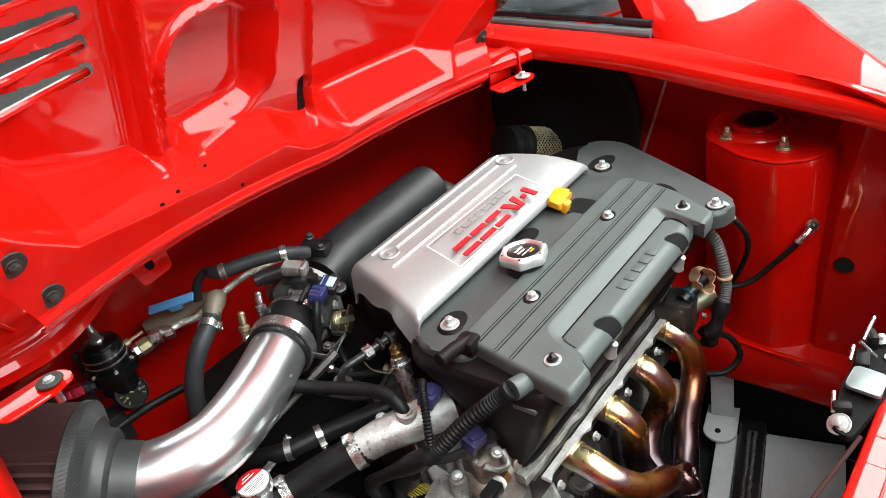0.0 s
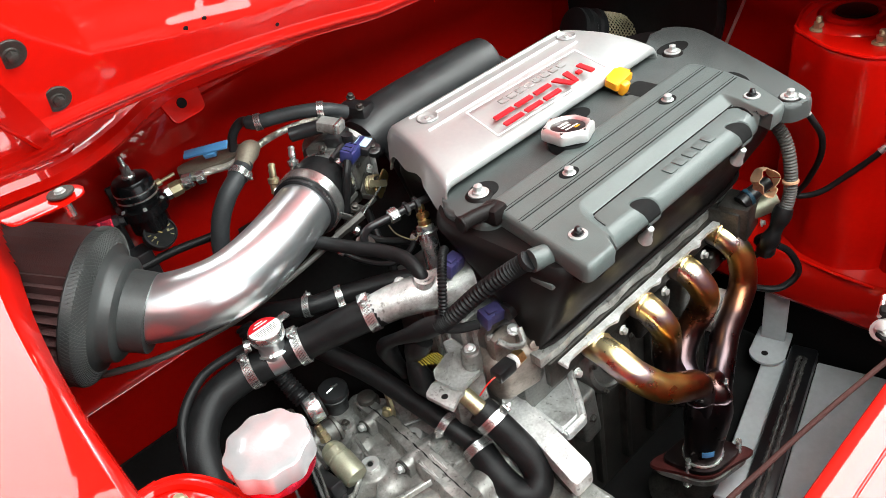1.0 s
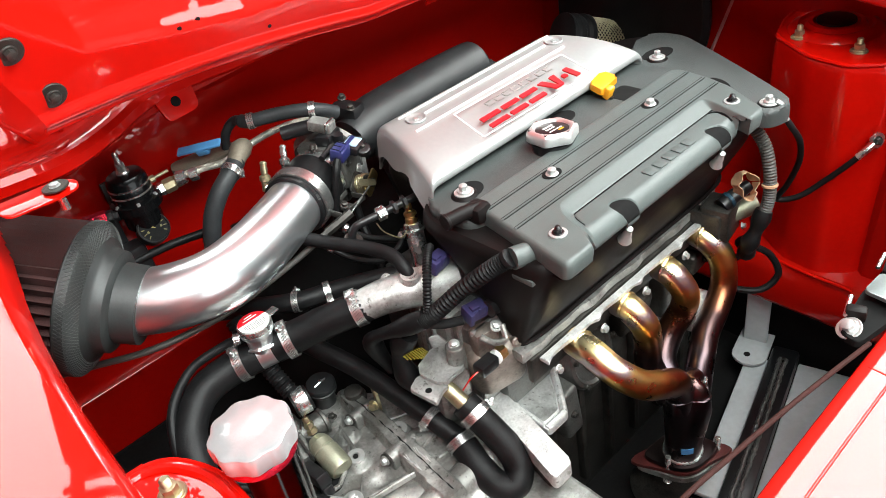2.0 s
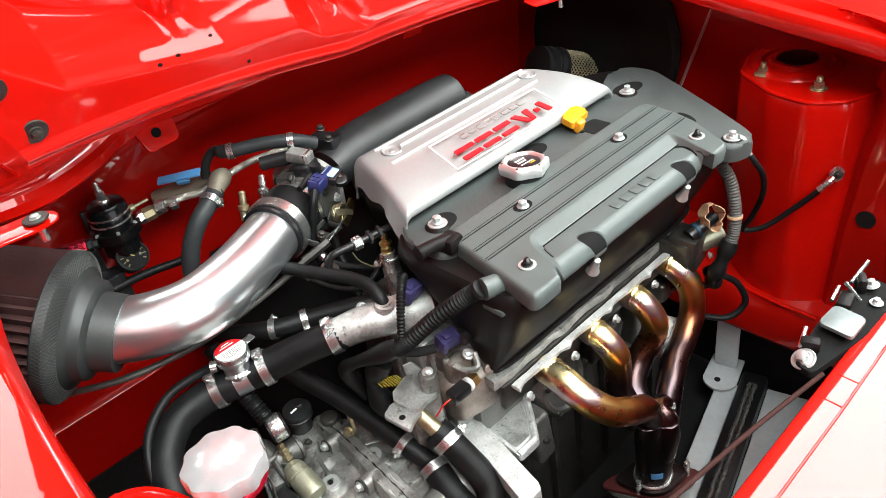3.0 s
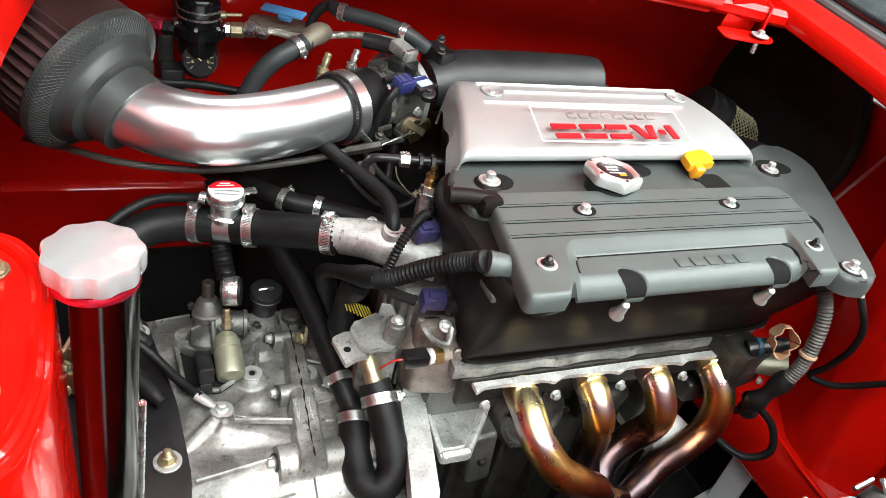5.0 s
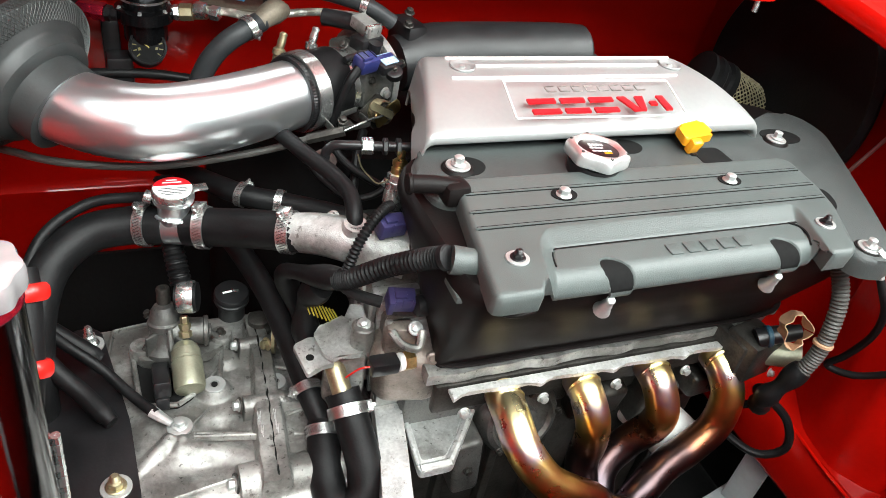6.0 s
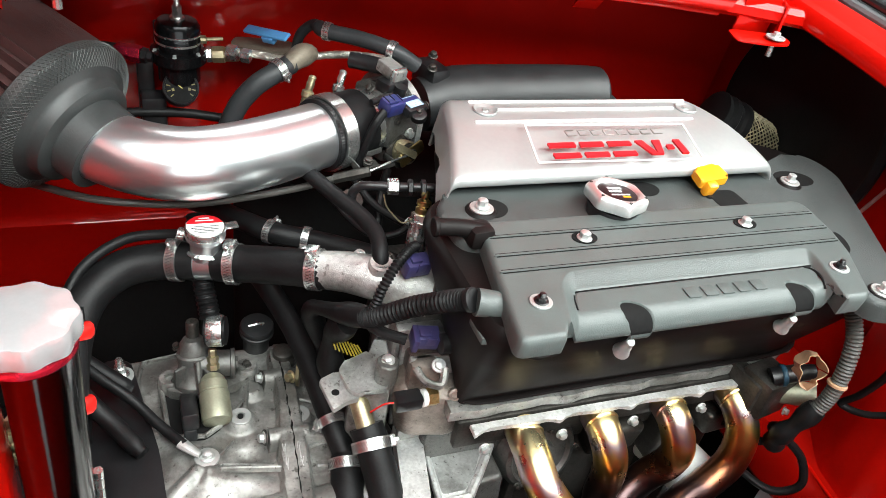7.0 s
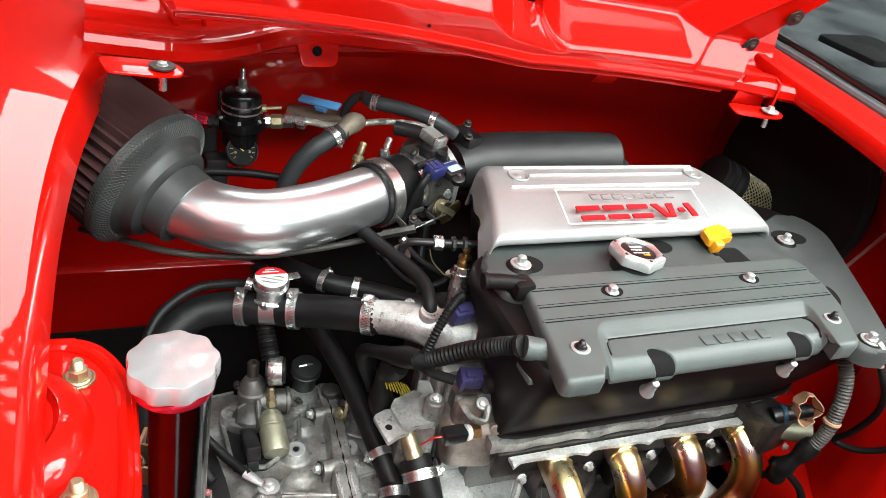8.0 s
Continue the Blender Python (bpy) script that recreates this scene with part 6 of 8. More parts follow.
def build_shift():
    th = thing("gear_selector", (-0.25, 0.22, 0.497), "cast gear selector housing with olive solenoid and linkage ring", "gear selector")
    # black plate inside the raised edges: the pocket's shade put in as colour
    bm = bmesh.new()
    prism(bm, rounded([(-0.299, 0.170), (-0.262, 0.164), (-0.244, 0.176), (-0.240, 0.240), (-0.302, 0.248)], 0.004), 0.490, 0.4985, Matrix(), 0.001)
    part("base_plate", bm, VOID, th)
    for a, b in (((-0.299, 0.170), (-0.304, 0.250)), ((-0.299, 0.170), (-0.262, 0.164)), ((-0.262, 0.164), (-0.244, 0.176)), ((-0.244, 0.176), (-0.240, 0.236)), ((-0.216, 0.190), (-0.207, 0.234))):
        bm = bmesh.new()
        tube(bm, [(*a, 0.502), (*b, 0.502)], 0.0030, 8, 2)
        part("raised_edge", bm, CAST, th)
    bm = bmesh.new()
    prism(bm, rounded([(-0.300, 0.232), (-0.278, 0.222), (-0.226, 0.224), (-0.200, 0.238), (-0.200, 0.264), (-0.296, 0.264)], 0.010), 0.498, 0.511, Matrix(), 0.003)
    part("selector_flange", bm, CAST, th)
    for x, y in ((-0.293, 0.247), (-0.206, 0.250)):
        bm = bmesh.new()
        lathe(bm, [(0.0135, 0.498), (0.0130, 0.514), (0.0118, 0.516), (0.0055, 0.516), (0.005, 0.512)], pose(x, y, 0), 22)
        part("flange_ear", bm, CAST, th)
    # bell-shaped tower with a side barrel and webs
    bm = bmesh.new()
    lathe(bm, [(0.028, -0.004), (0.0275, 0.004), (0.022, 0.009), (0.0190, 0.018), (0.0180, 0.028), (0.0195, 0.030), (0.0195, 0.037), (0.0170, 0.039), (0.0150, 0.050), (0.011, 0.056), (0.006, 0.058)], align((-0.264, 0.246, 0.508), (-0.03, 0.22, 1)), 32)
    for a in (-150, -60, 30):
        box(bm, (0.024, 0.0045, 0.034), Matrix.Translation((-0.264, 0.246, 0.522)) @ pose(0.016 * math.cos(radians(a)), 0.016 * math.sin(radians(a)), 0, 0, 0, a), 0.0015)
    part("selector_housing", bm, SELECT, th)
    bm = bmesh.new()
    tube(bm, [(-0.262, 0.246, 0.534), (-0.240, 0.243, 0.533), (-0.222, 0.241, 0.532)], 0.0155, 20, 3)
    lathe(bm, [(0.0155, 0.0), (0.0175, 0.001), (0.0175, 0.005), (0.015, 0.006)], align((-0.226, 0.2415, 0.532), (1, -0.1, 0)), 24)
    lathe(bm, [(0.008, 0.0), (0.008, 0.004), (0.0, 0.005)], align((-0.2215, 0.241, 0.532), (1, -0.1, 0)), 6)
    part("side_barrel", bm, SELECT, th)
    for a, b in (((-0.290, 0.240, 0.513), (-0.270, 0.246, 0.552)), ((-0.262, 0.214, 0.513), (-0.263, 0.234, 0.548)), ((-0.210, 0.246, 0.514), (-0.232, 0.244, 0.540))):
        bm = bmesh.new()
        tube(bm, [a, b], 0.0038, 8, 3)
        part("web", bm, SELECT, th)
    bm = bmesh.new()
    lathe(bm, [(0.0075, -0.01), (0.0075, 0.012), (0.0065, 0.014), (0.0035, 0.014), (0.003, 0.008)], align((-0.265, 0.262, 0.570), (0, 0.12, 1)), 18)
    part("breather_nipple", bm, DARK, th)
    bolt(th, (-0.206, 0.250, 0.516), (0, 0, 1), 0.0078, BOLT_D)
    bolt(th, (-0.282, 0.268, 0.542), (-0.5, 0, 1), 0.0075, BOLT_D)
    d = Vector((0.0, -0.95, -0.30)).normalized()
    m = align((-0.248, 0.2165, 0.527), d)
    bm = bmesh.new()
    lathe(bm, [(0.010, -0.010), (0.0135, -0.006), (0.0150, -0.001), (0.0158, 0.0), (0.0158, 0.010), (0.0150, 0.011), (0.0150, 0.0125), (0.0168, 0.0140), (0.0168, 0.043), (0.0155, 0.0465), (0.008, 0.0475)], m, 30)
    part("solenoid", bm, GREENISH, th, "dull olive zinc solenoid can")
    bm = bmesh.new()
    box(bm, (0.018, 0.050, 0.020), pose(-0.276, 0.192, 0.514, -18), 0.003)
    box(bm, (0.014, 0.012, 0.014), pose(-0.277, 0.168, 0.505, -18), 0.002)
    part("connector", bm, BLACK, th)
    bm = bmesh.new()
    lathe(bm, [(0.0050, 0), (0.0072, 0.001), (0.0072, 0.007), (0.0052, 0.008), (0.0052, 0.010), (0.0066, 0.011), (0.0066, 0.016), (0.0044, 0.017), (0.0050, 0.019), (0.0044, 0.021), (0.0050, 0.023), (0.0042, 0.025)], align((-0.246, 0.228, 0.538), (0, 0.45, 1)), 6)
    part("hose_barb", bm, ZINC, th)
    # joint ring and bellows
    m = align((-0.250, 0.240, 0.588), (1, -0.25, 0.1))
    bm = bmesh.new()
    lathe(bm, [(0.010, 0), (0.0175, 0.0), (0.018, 0.001), (0.018, 0.016), (0.0175, 0.017), (0.010, 0.017)], m, 32)
    ring = part("joint_ring", bm, STEEL, th, "bright steel joint ring")
    for z in (-0.003, 0.0172):
        bm = bmesh.new()
        lathe(bm, [(0.012, z), (0.0162, z + 0.0005), (0.0162, z + 0.003), (0.011, z + 0.0035)], m, 24)
        part("rubber_ring", bm, RUBBER, ring)
    bm = bmesh.new()
    tube(bm, [(-0.246, 0.250, 0.598), (-0.250, 0.275, 0.625), (-0.252, 0.300, 0.655), (-0.252, 0.33, 0.685)], lambda u: 0.0112 + 0.0010 * math.sin(u * 130), 14, 30)
    part("bellows", bm, RUBBER, th)
    bm = bmesh.new()
    lathe(bm, [(0.016, -0.06), (0.016, 0.0), (0.0205, 0.001), (0.021, 0.003), (0.021, 0.006), (0.0195, 0.007), (0.0195, 0.009), (0.021, 0.010), (0.021, 0.013), (0.0195, 0.0155), (0.006, 0.016)], align((-0.1865, 0.300, 0.520), (0.0, -0.12, 1)), 36)
    cap = part("breather_cap", bm, PLENUM, th)
    bm = bmesh.new()
    tube(bm, [(-0.197, 0.296, 0.537), (-0.187, 0.296, 0.5385), (-0.178, 0.298, 0.537)], 0.0014, 6, 3)
    tube(bm, [(-0.186, 0.302, 0.537), (-0.181, 0.294, 0.538)], 0.0014, 6, 3)
    part("split_pin", bm, STEEL, cap)


def build_mount():
    th = thing("engine_mount", (-0.36, 0.15, 0.44), "dark painted engine mount bracket with studs", "engine mount")
    bm = bmesh.new()
    prism(bm, rounded([(-0.352, 0.300), (-0.335, 0.292), (-0.310, 0.150), (-0.304, 0.05), (-0.318, -0.10), (-0.44, -0.10), (-0.44, 0.25)], 0.012), 0.488, 0.506, Matrix(), 0.003)
    part("bracket_plate", bm, BLACK, th)
    bm = bmesh.new()
    box(bm, (0.10, 0.34, 0.22), pose(-0.40, 0.08, 0.38), 0.01)
    part("bracket_leg", bm, BLACK, th)
    for x, y in ((-0.346, 0.268), (-0.326, 0.070)):
        put("washer", WASHER, th, align((x, y, 0.5062), (0, 0, 1)) @ Matrix.Diagonal((0.0145, 0.0145, 0.012, 1)))
        put("stud_nut", STUD_Z if y < 0.1 else STUD_S, th, align((x, y, 0.508), (0, 0, 1)) @ Matrix.Diagonal((0.0125, 0.0125, 0.0125 if y < 0.1 else 0.019, 1)))
    for line in ([(-0.405, 0.225, 0.585), (-0.376, 0.195, 0.550), (-0.352, 0.174, 0.530), (-0.326, 0.142, 0.516)], [(-0.41, 0.25, 0.59), (-0.378, 0.242, 0.560), (-0.356, 0.235, 0.540), (-0.335, 0.226, 0.524)]):
        bm = bmesh.new()
        tube(bm, line, lambda u: 0.0098 if u < 0.93 else 0.0075, 16, 8)
        part("mount_sleeve", bm, RUBBER, th, "fat black rubber sleeve")


def build_ground_lead():
    th = thing("earth_lead", (-0.263, 0.135, 0.498), "black earth lead bolted on the gearbox by a ring terminal", "cable")
    bm = bmesh.new()
    tube(bm, [(-0.285, 0.150, 0.509), (-0.31, 0.180, 0.516), (-0.335, 0.206, 0.532), (-0.372, 0.222, 0.566), (-0.41, 0.235, 0.62)], 0.0058, 12, 8)
    part("wire", bm, RUBBER, th)
    bm = bmesh.new()
    tube(bm, [(-0.270, 0.136, 0.506), (-0.279, 0.144, 0.508), (-0.288, 0.153, 0.510)], lambda u: 0.0045 + 0.003 * u, 10, 4, True, 0.7)
    lathe(bm, [(0.0130, 0.0), (0.0130, 0.0028), (0.011, 0.0036)], pose(-0.263, 0.135, 0.4985), 28)
    part("terminal", bm, BOLTED, th)
    bolt(th, (-0.263, 0.135, 0.5025), (0, 0, 1), 0.0100, BOLT)


def build_catch_can():
    x, y = -0.376, -0.026
    th = thing("catch_can", (x, y, 0.50), "dark polished catch can with fluted aluminium screw cap", "catch can")
    chrome = mat("black_chrome", (0.13, 0.13, 0.133), 0.14, 1.0, 0.0, 0.2, 30, 0.05, 60)
    bm = bmesh.new()
    tube(bm, [(-0.381, -0.022, 0.47), (-0.379, -0.022, 0.55), (-0.375, -0.023, 0.70), (-0.371, -0.024, 0.838)], lambda u: 0.0215 + 0.0015 * u, 32, 8)
    part("can_body", bm, chrome, th)
    bm = bmesh.new()
    lathe(bm, [(0.020, 0.832), (0.0275, 0.834), (0.0290, 0.836), (0.0290, 0.840), (0.028, 0.842)], pose(x, y, 0), 40)
    part("neck_ring", bm, ANOD, th, "red anodised neck ring")
    bm = bmesh.new()
    lathe(bm, [(0.0275, 0.843), (0.0308, 0.8445), (0.0316, 0.847), (0.0318, 0.8580), (0.0309, 0.8612), (0.0285, 0.8625), (0.012, 0.8635)], pose(x, y, 0), 126, lambda a: 1 + 0.036 * math.cos(9 * a))
    part("screw_cap", bm, mat("brushed_cap_aluminium", (0.50, 0.50, 0.51), 0.18, 0.5, 0.0, 0.04, 40, 0.05, 500), th)
    for q in ((-0.401, 0.012, 0.735), (-0.404, 0.020, 0.700)):
        bm = bmesh.new()
        box(bm, (0.003, 0.024, 0.022), pose(*q, 0, 8, -20), 0.001)
        box(bm, (0.022, 0.003, 0.022), pose(q[0] + 0.010, q[1] - 0.012, q[2], 0, 8, -20), 0.001)
        br = part("mount_clip", bm, ZINC, th)
        put("bolt", BOLT_Z, br, align((q[0] - 0.002, q[1] - 0.016, q[2]), (-0.1, -1, 0.5)) @ Matrix.Diagonal((0.007, 0.007, 0.009, 1)))
    bm = bmesh.new()
    tube(bm, [(-0.3500, -0.018, 0.70), (-0.3530, -0.017, 0.62), (-0.3570, -0.017, 0.52)], 0.0035, 10, 6)
    part("drain_pipe", bm, STEEL, th)


def build_side_hose():
    th = thing("vent_hose", (-0.374, 0.141, 0.56), "black vent hose with red end sleeves", "hose")
    bm = bmesh.new()
    tube(bm, [(-0.3670, 0.090, 0.765), (-0.3660, 0.078, 0.752), (-0.3670, 0.052, 0.725), (-0.3700, 0.032, 0.700), (-0.3760, 0.02, 0.66)], 0.0125, 16, 6)
    part("hose", bm, RUBBER, th)
    for p, d in (((-0.3665, 0.078, 0.752), (0.0, -0.55, -0.75)), ((-0.3690, 0.040, 0.710), (-0.05, -0.6, -0.75))):
        bm = bmesh.new()
        lathe(bm, [(0.0125, -0.007), (0.0165, -0.0065), (0.0185, -0.004), (0.019, 0.0), (0.0185, 0.004), (0.0165, 0.0065), (0.0125, 0.007)], align(p, d), 24)
        part("end_sleeve", bm, REDPL, th, "red anodised end sleeve")


build_gearbox()
build_shift()
build_mount()
build_ground_lead()
build_catch_can()
build_side_hose()


# ---- coolant ----
def build_radiator_hose():
    th = thing("radiator_hose", (-0.25, 0.28, 0.60), "black radiator hose with filler neck and steel clamps", "hose")
    bm = bmesh.new()
    tube(bm, [(-0.255, 0.283, 0.653), (-0.29, 0.296, 0.648), (-0.335, 0.296, 0.640), (-0.372, 0.268, 0.622), (-0.390, 0.225, 0.585), (-0.395, 0.19, 0.53), (-0.395, 0.17, 0.46)], 0.0208, 22, 8)
    part("lower_run", bm, RUBBER, th)
    bm = bmesh.new()
    tube(bm, [(-0.236, 0.274, 0.657), (-0.20, 0.256, 0.665), (-0.165, 0.234, 0.675), (-0.126, 0.209, 0.684)], 0.0208, 22, 8)
    part("upper_run", bm, RUBBER, th)
    d = Vector((0.060, -0.030, 0.012)).normalized()
    c = Vector((-0.2465, 0.278, 0.655))
    bm = bmesh.new()
    tube(bm, [c - d * 0.032, c, c + d * 0.032], 0.0192, 22, 3)
    tube(bm, [c, c + Vector((0, 0, 0.03)), c + Vector((0, 0, 0.038))], lambda u: 0.0165 if u < 0.7 else 0.0182, 24, 6)
    lathe(bm, [(0.0165, 0), (0.0205, 0.001), (0.0214, 0.004), (0.0214, 0.007), (0.018, 0.008)], Matrix.Translation(c + Vector((0, 0, 0.034))), 32)
    tube(bm, [c + Vector((0.0178 * math.cos(a), 0.0178 * math.sin(a), 0.0125 + 0.006 * abs(math.sin(a - 2.68)))) for a in np.linspace(0, math.tau, 40)], lambda u: 0.0020 + 0.0004 * math.sin(u * 150), 7, 2)
    part("filler_neck", bm, POLISH, th, "polished filler neck")
    clamp(th, Vector((-0.275, 0.292, 0.650)), d, 0.0218, 0.012, 90)
    clamp(th, Vector((-0.218, 0.264, 0.661)), d, 0.0218, 0.012, 90)
    clamp(th, Vector((-0.138, 0.217, 0.681)), (0.8, -0.5, 0.18), 0.0218, 0.013, 95)
    # cast outlet
    bm = bmesh.new()
    tube(bm, [(-0.135, 0.215, 0.682), (-0.105, 0.195, 0.690), (-0.07, 0.170, 0.693), (-0.03, 0.15, 0.69)], lambda u: 0.0205 + 0.006 * u, 20, 6)
    lathe(bm, [(0.012, -0.02), (0.0135, 0.004), (0.012, 0.008)], align((-0.082, 0.172, 0.712), (0, -0.2, 1)), 18)
    part("cast_outlet", bm, CAST_LT, th, "cast aluminium water outlet")
    # pressure cap
    top = c + Vector((0, 0, 0.0425))
    bm = bmesh.new()
    lathe(bm, [(0.0212, -0.002), (0.0216, 0.003), (0.0208, 0.0060), (0.010, 0.0068)], Matrix.Translation(top), 36)
    for a in (0.15,):
        box(bm, (0.018, 0.011, 0.003), Matrix.Translation(top + Vector((0.026 * math.cos(a), 0.026 * math.sin(a), 0.003))) @ Matrix.Rotation(a, 4, "Z"), 0.001)
    cap = part("pressure_cap", bm, STEEL, th)
    bm = bmesh.new()
    lathe(bm, [(0.0194, 0.0064), (0.0194, 0.0075)], Matrix.Translation(top), 40)
    part("cap_label", bm, WHITE, cap, "white label with red warning field and bars of text")
    bm = bmesh.new()
    o = [(0.0191 * math.cos(a), 0.0191 * math.sin(a)) for a in np.linspace(radians(12), radians(168), 24)]
    prism(bm, o, 0.0076, 0.0080, Matrix.Translation(top))
    part("warning_field", bm, LETTER, cap)
    bm = bmesh.new()
    for y, w in ((-0.0016, 0.029), (-0.0044, 0.029), (-0.0072, 0.027), (-0.0100, 0.024), (-0.0128, 0.017)):
        box(bm, (w, 0.0007, 0.0004), Matrix.Translation(top + Vector((0, y, 0.0078))))
    part("text_bars", bm, BLACK, cap)
    bm = bmesh.new()
    for y, w in ((0.0128, 0.011), (0.0084, 0.019)):
        box(bm, (w, 0.0014, 0.0004), Matrix.Translation(top + Vector((0, y, 0.0083))))
    part("text_bars", bm, WHITE, cap)
    # overflow tube
    bm = bmesh.new()
    tube(bm, [c + Vector((-0.016, 0.010, 0.030)), (-0.285, 0.303, 0.679), (-0.332, 0.310, 0.669), (-0.378, 0.284, 0.646), (-0.402, 0.236, 0.597), (-0.410, 0.2, 0.52)], 0.0058, 12, 8)
    part("overflow_tube", bm, RUBBER, th)
    clamp(th, c + Vector((-0.023, 0.013, 0.0315)), (-1, 0.45, 0.1), 0.0066, 0.008, 0)


def build_heater_hose():
    th = thing("heater_hose", (-0.15, 0.30, 0.65), "black heater hose joined with two steel clamps", "hose")
    bm = bmesh.new()
    tube(bm, [(-0.25, 0.43, 0.64), (-0.218, 0.376, 0.655), (-0.190, 0.337, 0.662), (-0.165, 0.314, 0.663), (-0.131, 0.300, 0.661), (-0.10, 0.280, 0.663), (-0.066, 0.255, 0.665), (-0.04, 0.24, 0.66)], 0.0125, 16, 8)
    part("hose", bm, RUBBER, th)
    clamp(th, (-0.170, 0.317, 0.6635), (0.7, -0.6, 0), 0.0135, 0.009, 20)
    clamp(th, (-0.131, 0.300, 0.6615), (0.8, -0.4, 0), 0.0135, 0.009, 200)
    th = thing("coolant_hose", (-0.09, 0.22, 0.70), "black coolant hose curving down to the water outlet", "hose")
    bm = bmesh.new()
    tube(bm, [(-0.15, 0.36, 0.745), (-0.125, 0.31, 0.74), (-0.108, 0.275, 0.737), (-0.09, 0.24, 0.735), (-0.080, 0.205, 0.732), (-0.081, 0.18, 0.722), (-0.082, 0.171, 0.705)], 0.0088, 14, 8)
    part("hose", bm, RUBBER, th)
    clamp(th, (-0.0815, 0.174, 0.714), (0, -0.3, -1), 0.0112, 0.005, 0)
    th = thing("bypass_hose", (-0.12, 0.02, 0.46), "black bypass hose in a tight bend with steel clamps", "hose")
    bm = bmesh.new()
    tube(bm, [(-0.107, 0.084, 0.573), (-0.102, 0.064, 0.556), (-0.097, 0.044, 0.536), (-0.094, 0.026, 0.518), (-0.098, 0.010, 0.500), (-0.113, 0.004, 0.488), (-0.126, 0.016, 0.488), (-0.129, 0.036, 0.494), (-0.126, 0.062, 0.505), (-0.120, 0.092, 0.516)], 0.0182, 20, 8)
    part("hose", bm, RUBBER, th)
    clamp(th, (-0.105, 0.066, 0.563), (0.05, -0.8, -0.55), 0.0192, 0.012, 0)
    clamp(th, (-0.1215, 0.084, 0.5125), (0.15, 0.9, 0.42), 0.0192, 0.012, 180)
    bm = bmesh.new()
    tube(bm, [(-0.112, 0.120, 0.597), (-0.110, 0.098, 0.585), (-0.106, 0.074, 0.568)], 0.0105, 18, 4)
    part("brass_spigot", bm, ZINC, th, "pale yellow-zinc hose spigot")
    bm = bmesh.new()
    tube(bm, [(-0.20, 0.345, 0.615), (-0.175, 0.305, 0.592), (-0.152, 0.245, 0.570), (-0.140, 0.180, 0.553), (-0.130, 0.120, 0.534), (-0.120, 0.088, 0.515)], 0.0132, 16, 8)
    part("feed_hose", bm, RUBBER, th)
    clamp(th, (-0.1315, 0.126, 0.5365), (0.12, -0.9, -0.3), 0.0143, 0.011, 170)


def build_head_end():
    th = thing("thermostat_housing", (-0.09, 0.13, 0.50), "cast aluminium thermostat housing on the end of the head", "engine part")
    bm = bmesh.new()
    box(bm, (0.060, 0.135, 0.125), pose(-0.032, 0.160, 0.583), 0.006)
    part("end_plate", bm, CAST, th)
    for y, w in ((0.095, 0.008), (0.122, 0.006), (0.142, 0.012), (0.176, 0.006), (0.200, 0.010)):
        bm = bmesh.new()
        box(bm, (0.052, w, 0.130), pose(-0.040, y, 0.588), 0.0025)
        part("plate_rib", bm, CAST_LT, th)
    # folded sheet bracket: low flag and the saddle above it
    bm = bmesh.new()
    prism(bm, rounded([(-0.150, 0.127), (-0.129, 0.136), (-0.117, 0.128), (-0.114, 0.094), (-0.126, 0.093), (-0.144, 0.084)], 0.004), 0.600, 0.606, Matrix(), 0.0015)
    flag = part("bracket_flag", bm, CAST_LT, th)
    bm = bmesh.new()
    lathe(bm, [(0.0042, 0), (0.0042, 0.0006)], pose(-0.137, 0.106, 0.6061), 14)
    part("bolt_hole", bm, VOID, flag)
    bm = bmesh.new()
    o = rounded([(-0.128, 0.132), (-0.118, 0.145), (-0.092, 0.143), (-0.078, 0.170), (-0.066, 0.166), (-0.068, 0.140), (-0.084, 0.097), (-0.116, 0.089), (-0.124, 0.104)], 0.004)
    rings = [[(x, y, (0.607 if k < 2 else 0.612) + 0.014 * step(abs(x + 0.102 - 0.25 * (y - 0.12)) - 0.004, 0.022) - (0.0 if k in (1, 2) else 0.0015)) for x, y in ((q[0] + (0.0012 if k in (0, 3) else 0) * (1 if q[0] < -0.1 else -1), q[1]) for q in o)] for k in range(4)]
    loft(bm, rings)
    part("bracket_saddle", bm, CAST_LT, th)
    bm = bmesh.new()
    box(bm, (0.044, 0.050, 0.080), pose(-0.094, 0.124, 0.566, 0, 0, -18), 0.006)
    part("housing", bm, CAST, th)
    bm = bmesh.new()
    lathe(bm, [(0.0125, -0.05), (0.0120, 0.0), (0.0105, 0.002), (0.004, 0.002)], pose(-0.082, 0.112, 0.634), 24)
    boss = part("bolt_boss", bm, CAST, th)
    bolt(boss, (-0.082, 0.112, 0.636), (-0.2, -0.3, 1), 0.0092, BOLT)
    # oily lower face of the head with cast ribs
    bm = bmesh.new()
    box(bm, (0.074, 0.062, 0.080), pose(-0.036, 0.099, 0.586, 6, -6, -16), 0.020, 6)
    box(bm, (0.034, 0.026, 0.046), pose(-0.050, 0.092, 0.630, 0, 0, -14), 0.008)
    low_face = part("lower_face", bm, OILY, th, "oil-stained brown casting")
    for p in ((-0.022, 0.066, 0.622),):
        bm = bmesh.new()
        lathe(bm, [(0.0065, -0.004), (0.0065, 0.003), (0.0045, 0.004), (0.0035, 0.001)], align(p, (-0.25, -0.9, 0.45)), 18)
        part("cast_dimple", bm, OILY, low_face)
    bm = bmesh.new()
    tube(bm, [(-0.066, 0.078, 0.656), (-0.058, 0.066, 0.648), (-0.042, 0.062, 0.644), (-0.036, 0.072, 0.658)], 0.0042, 8, 5)
    part("cast_rib", bm, CAST, low_face)
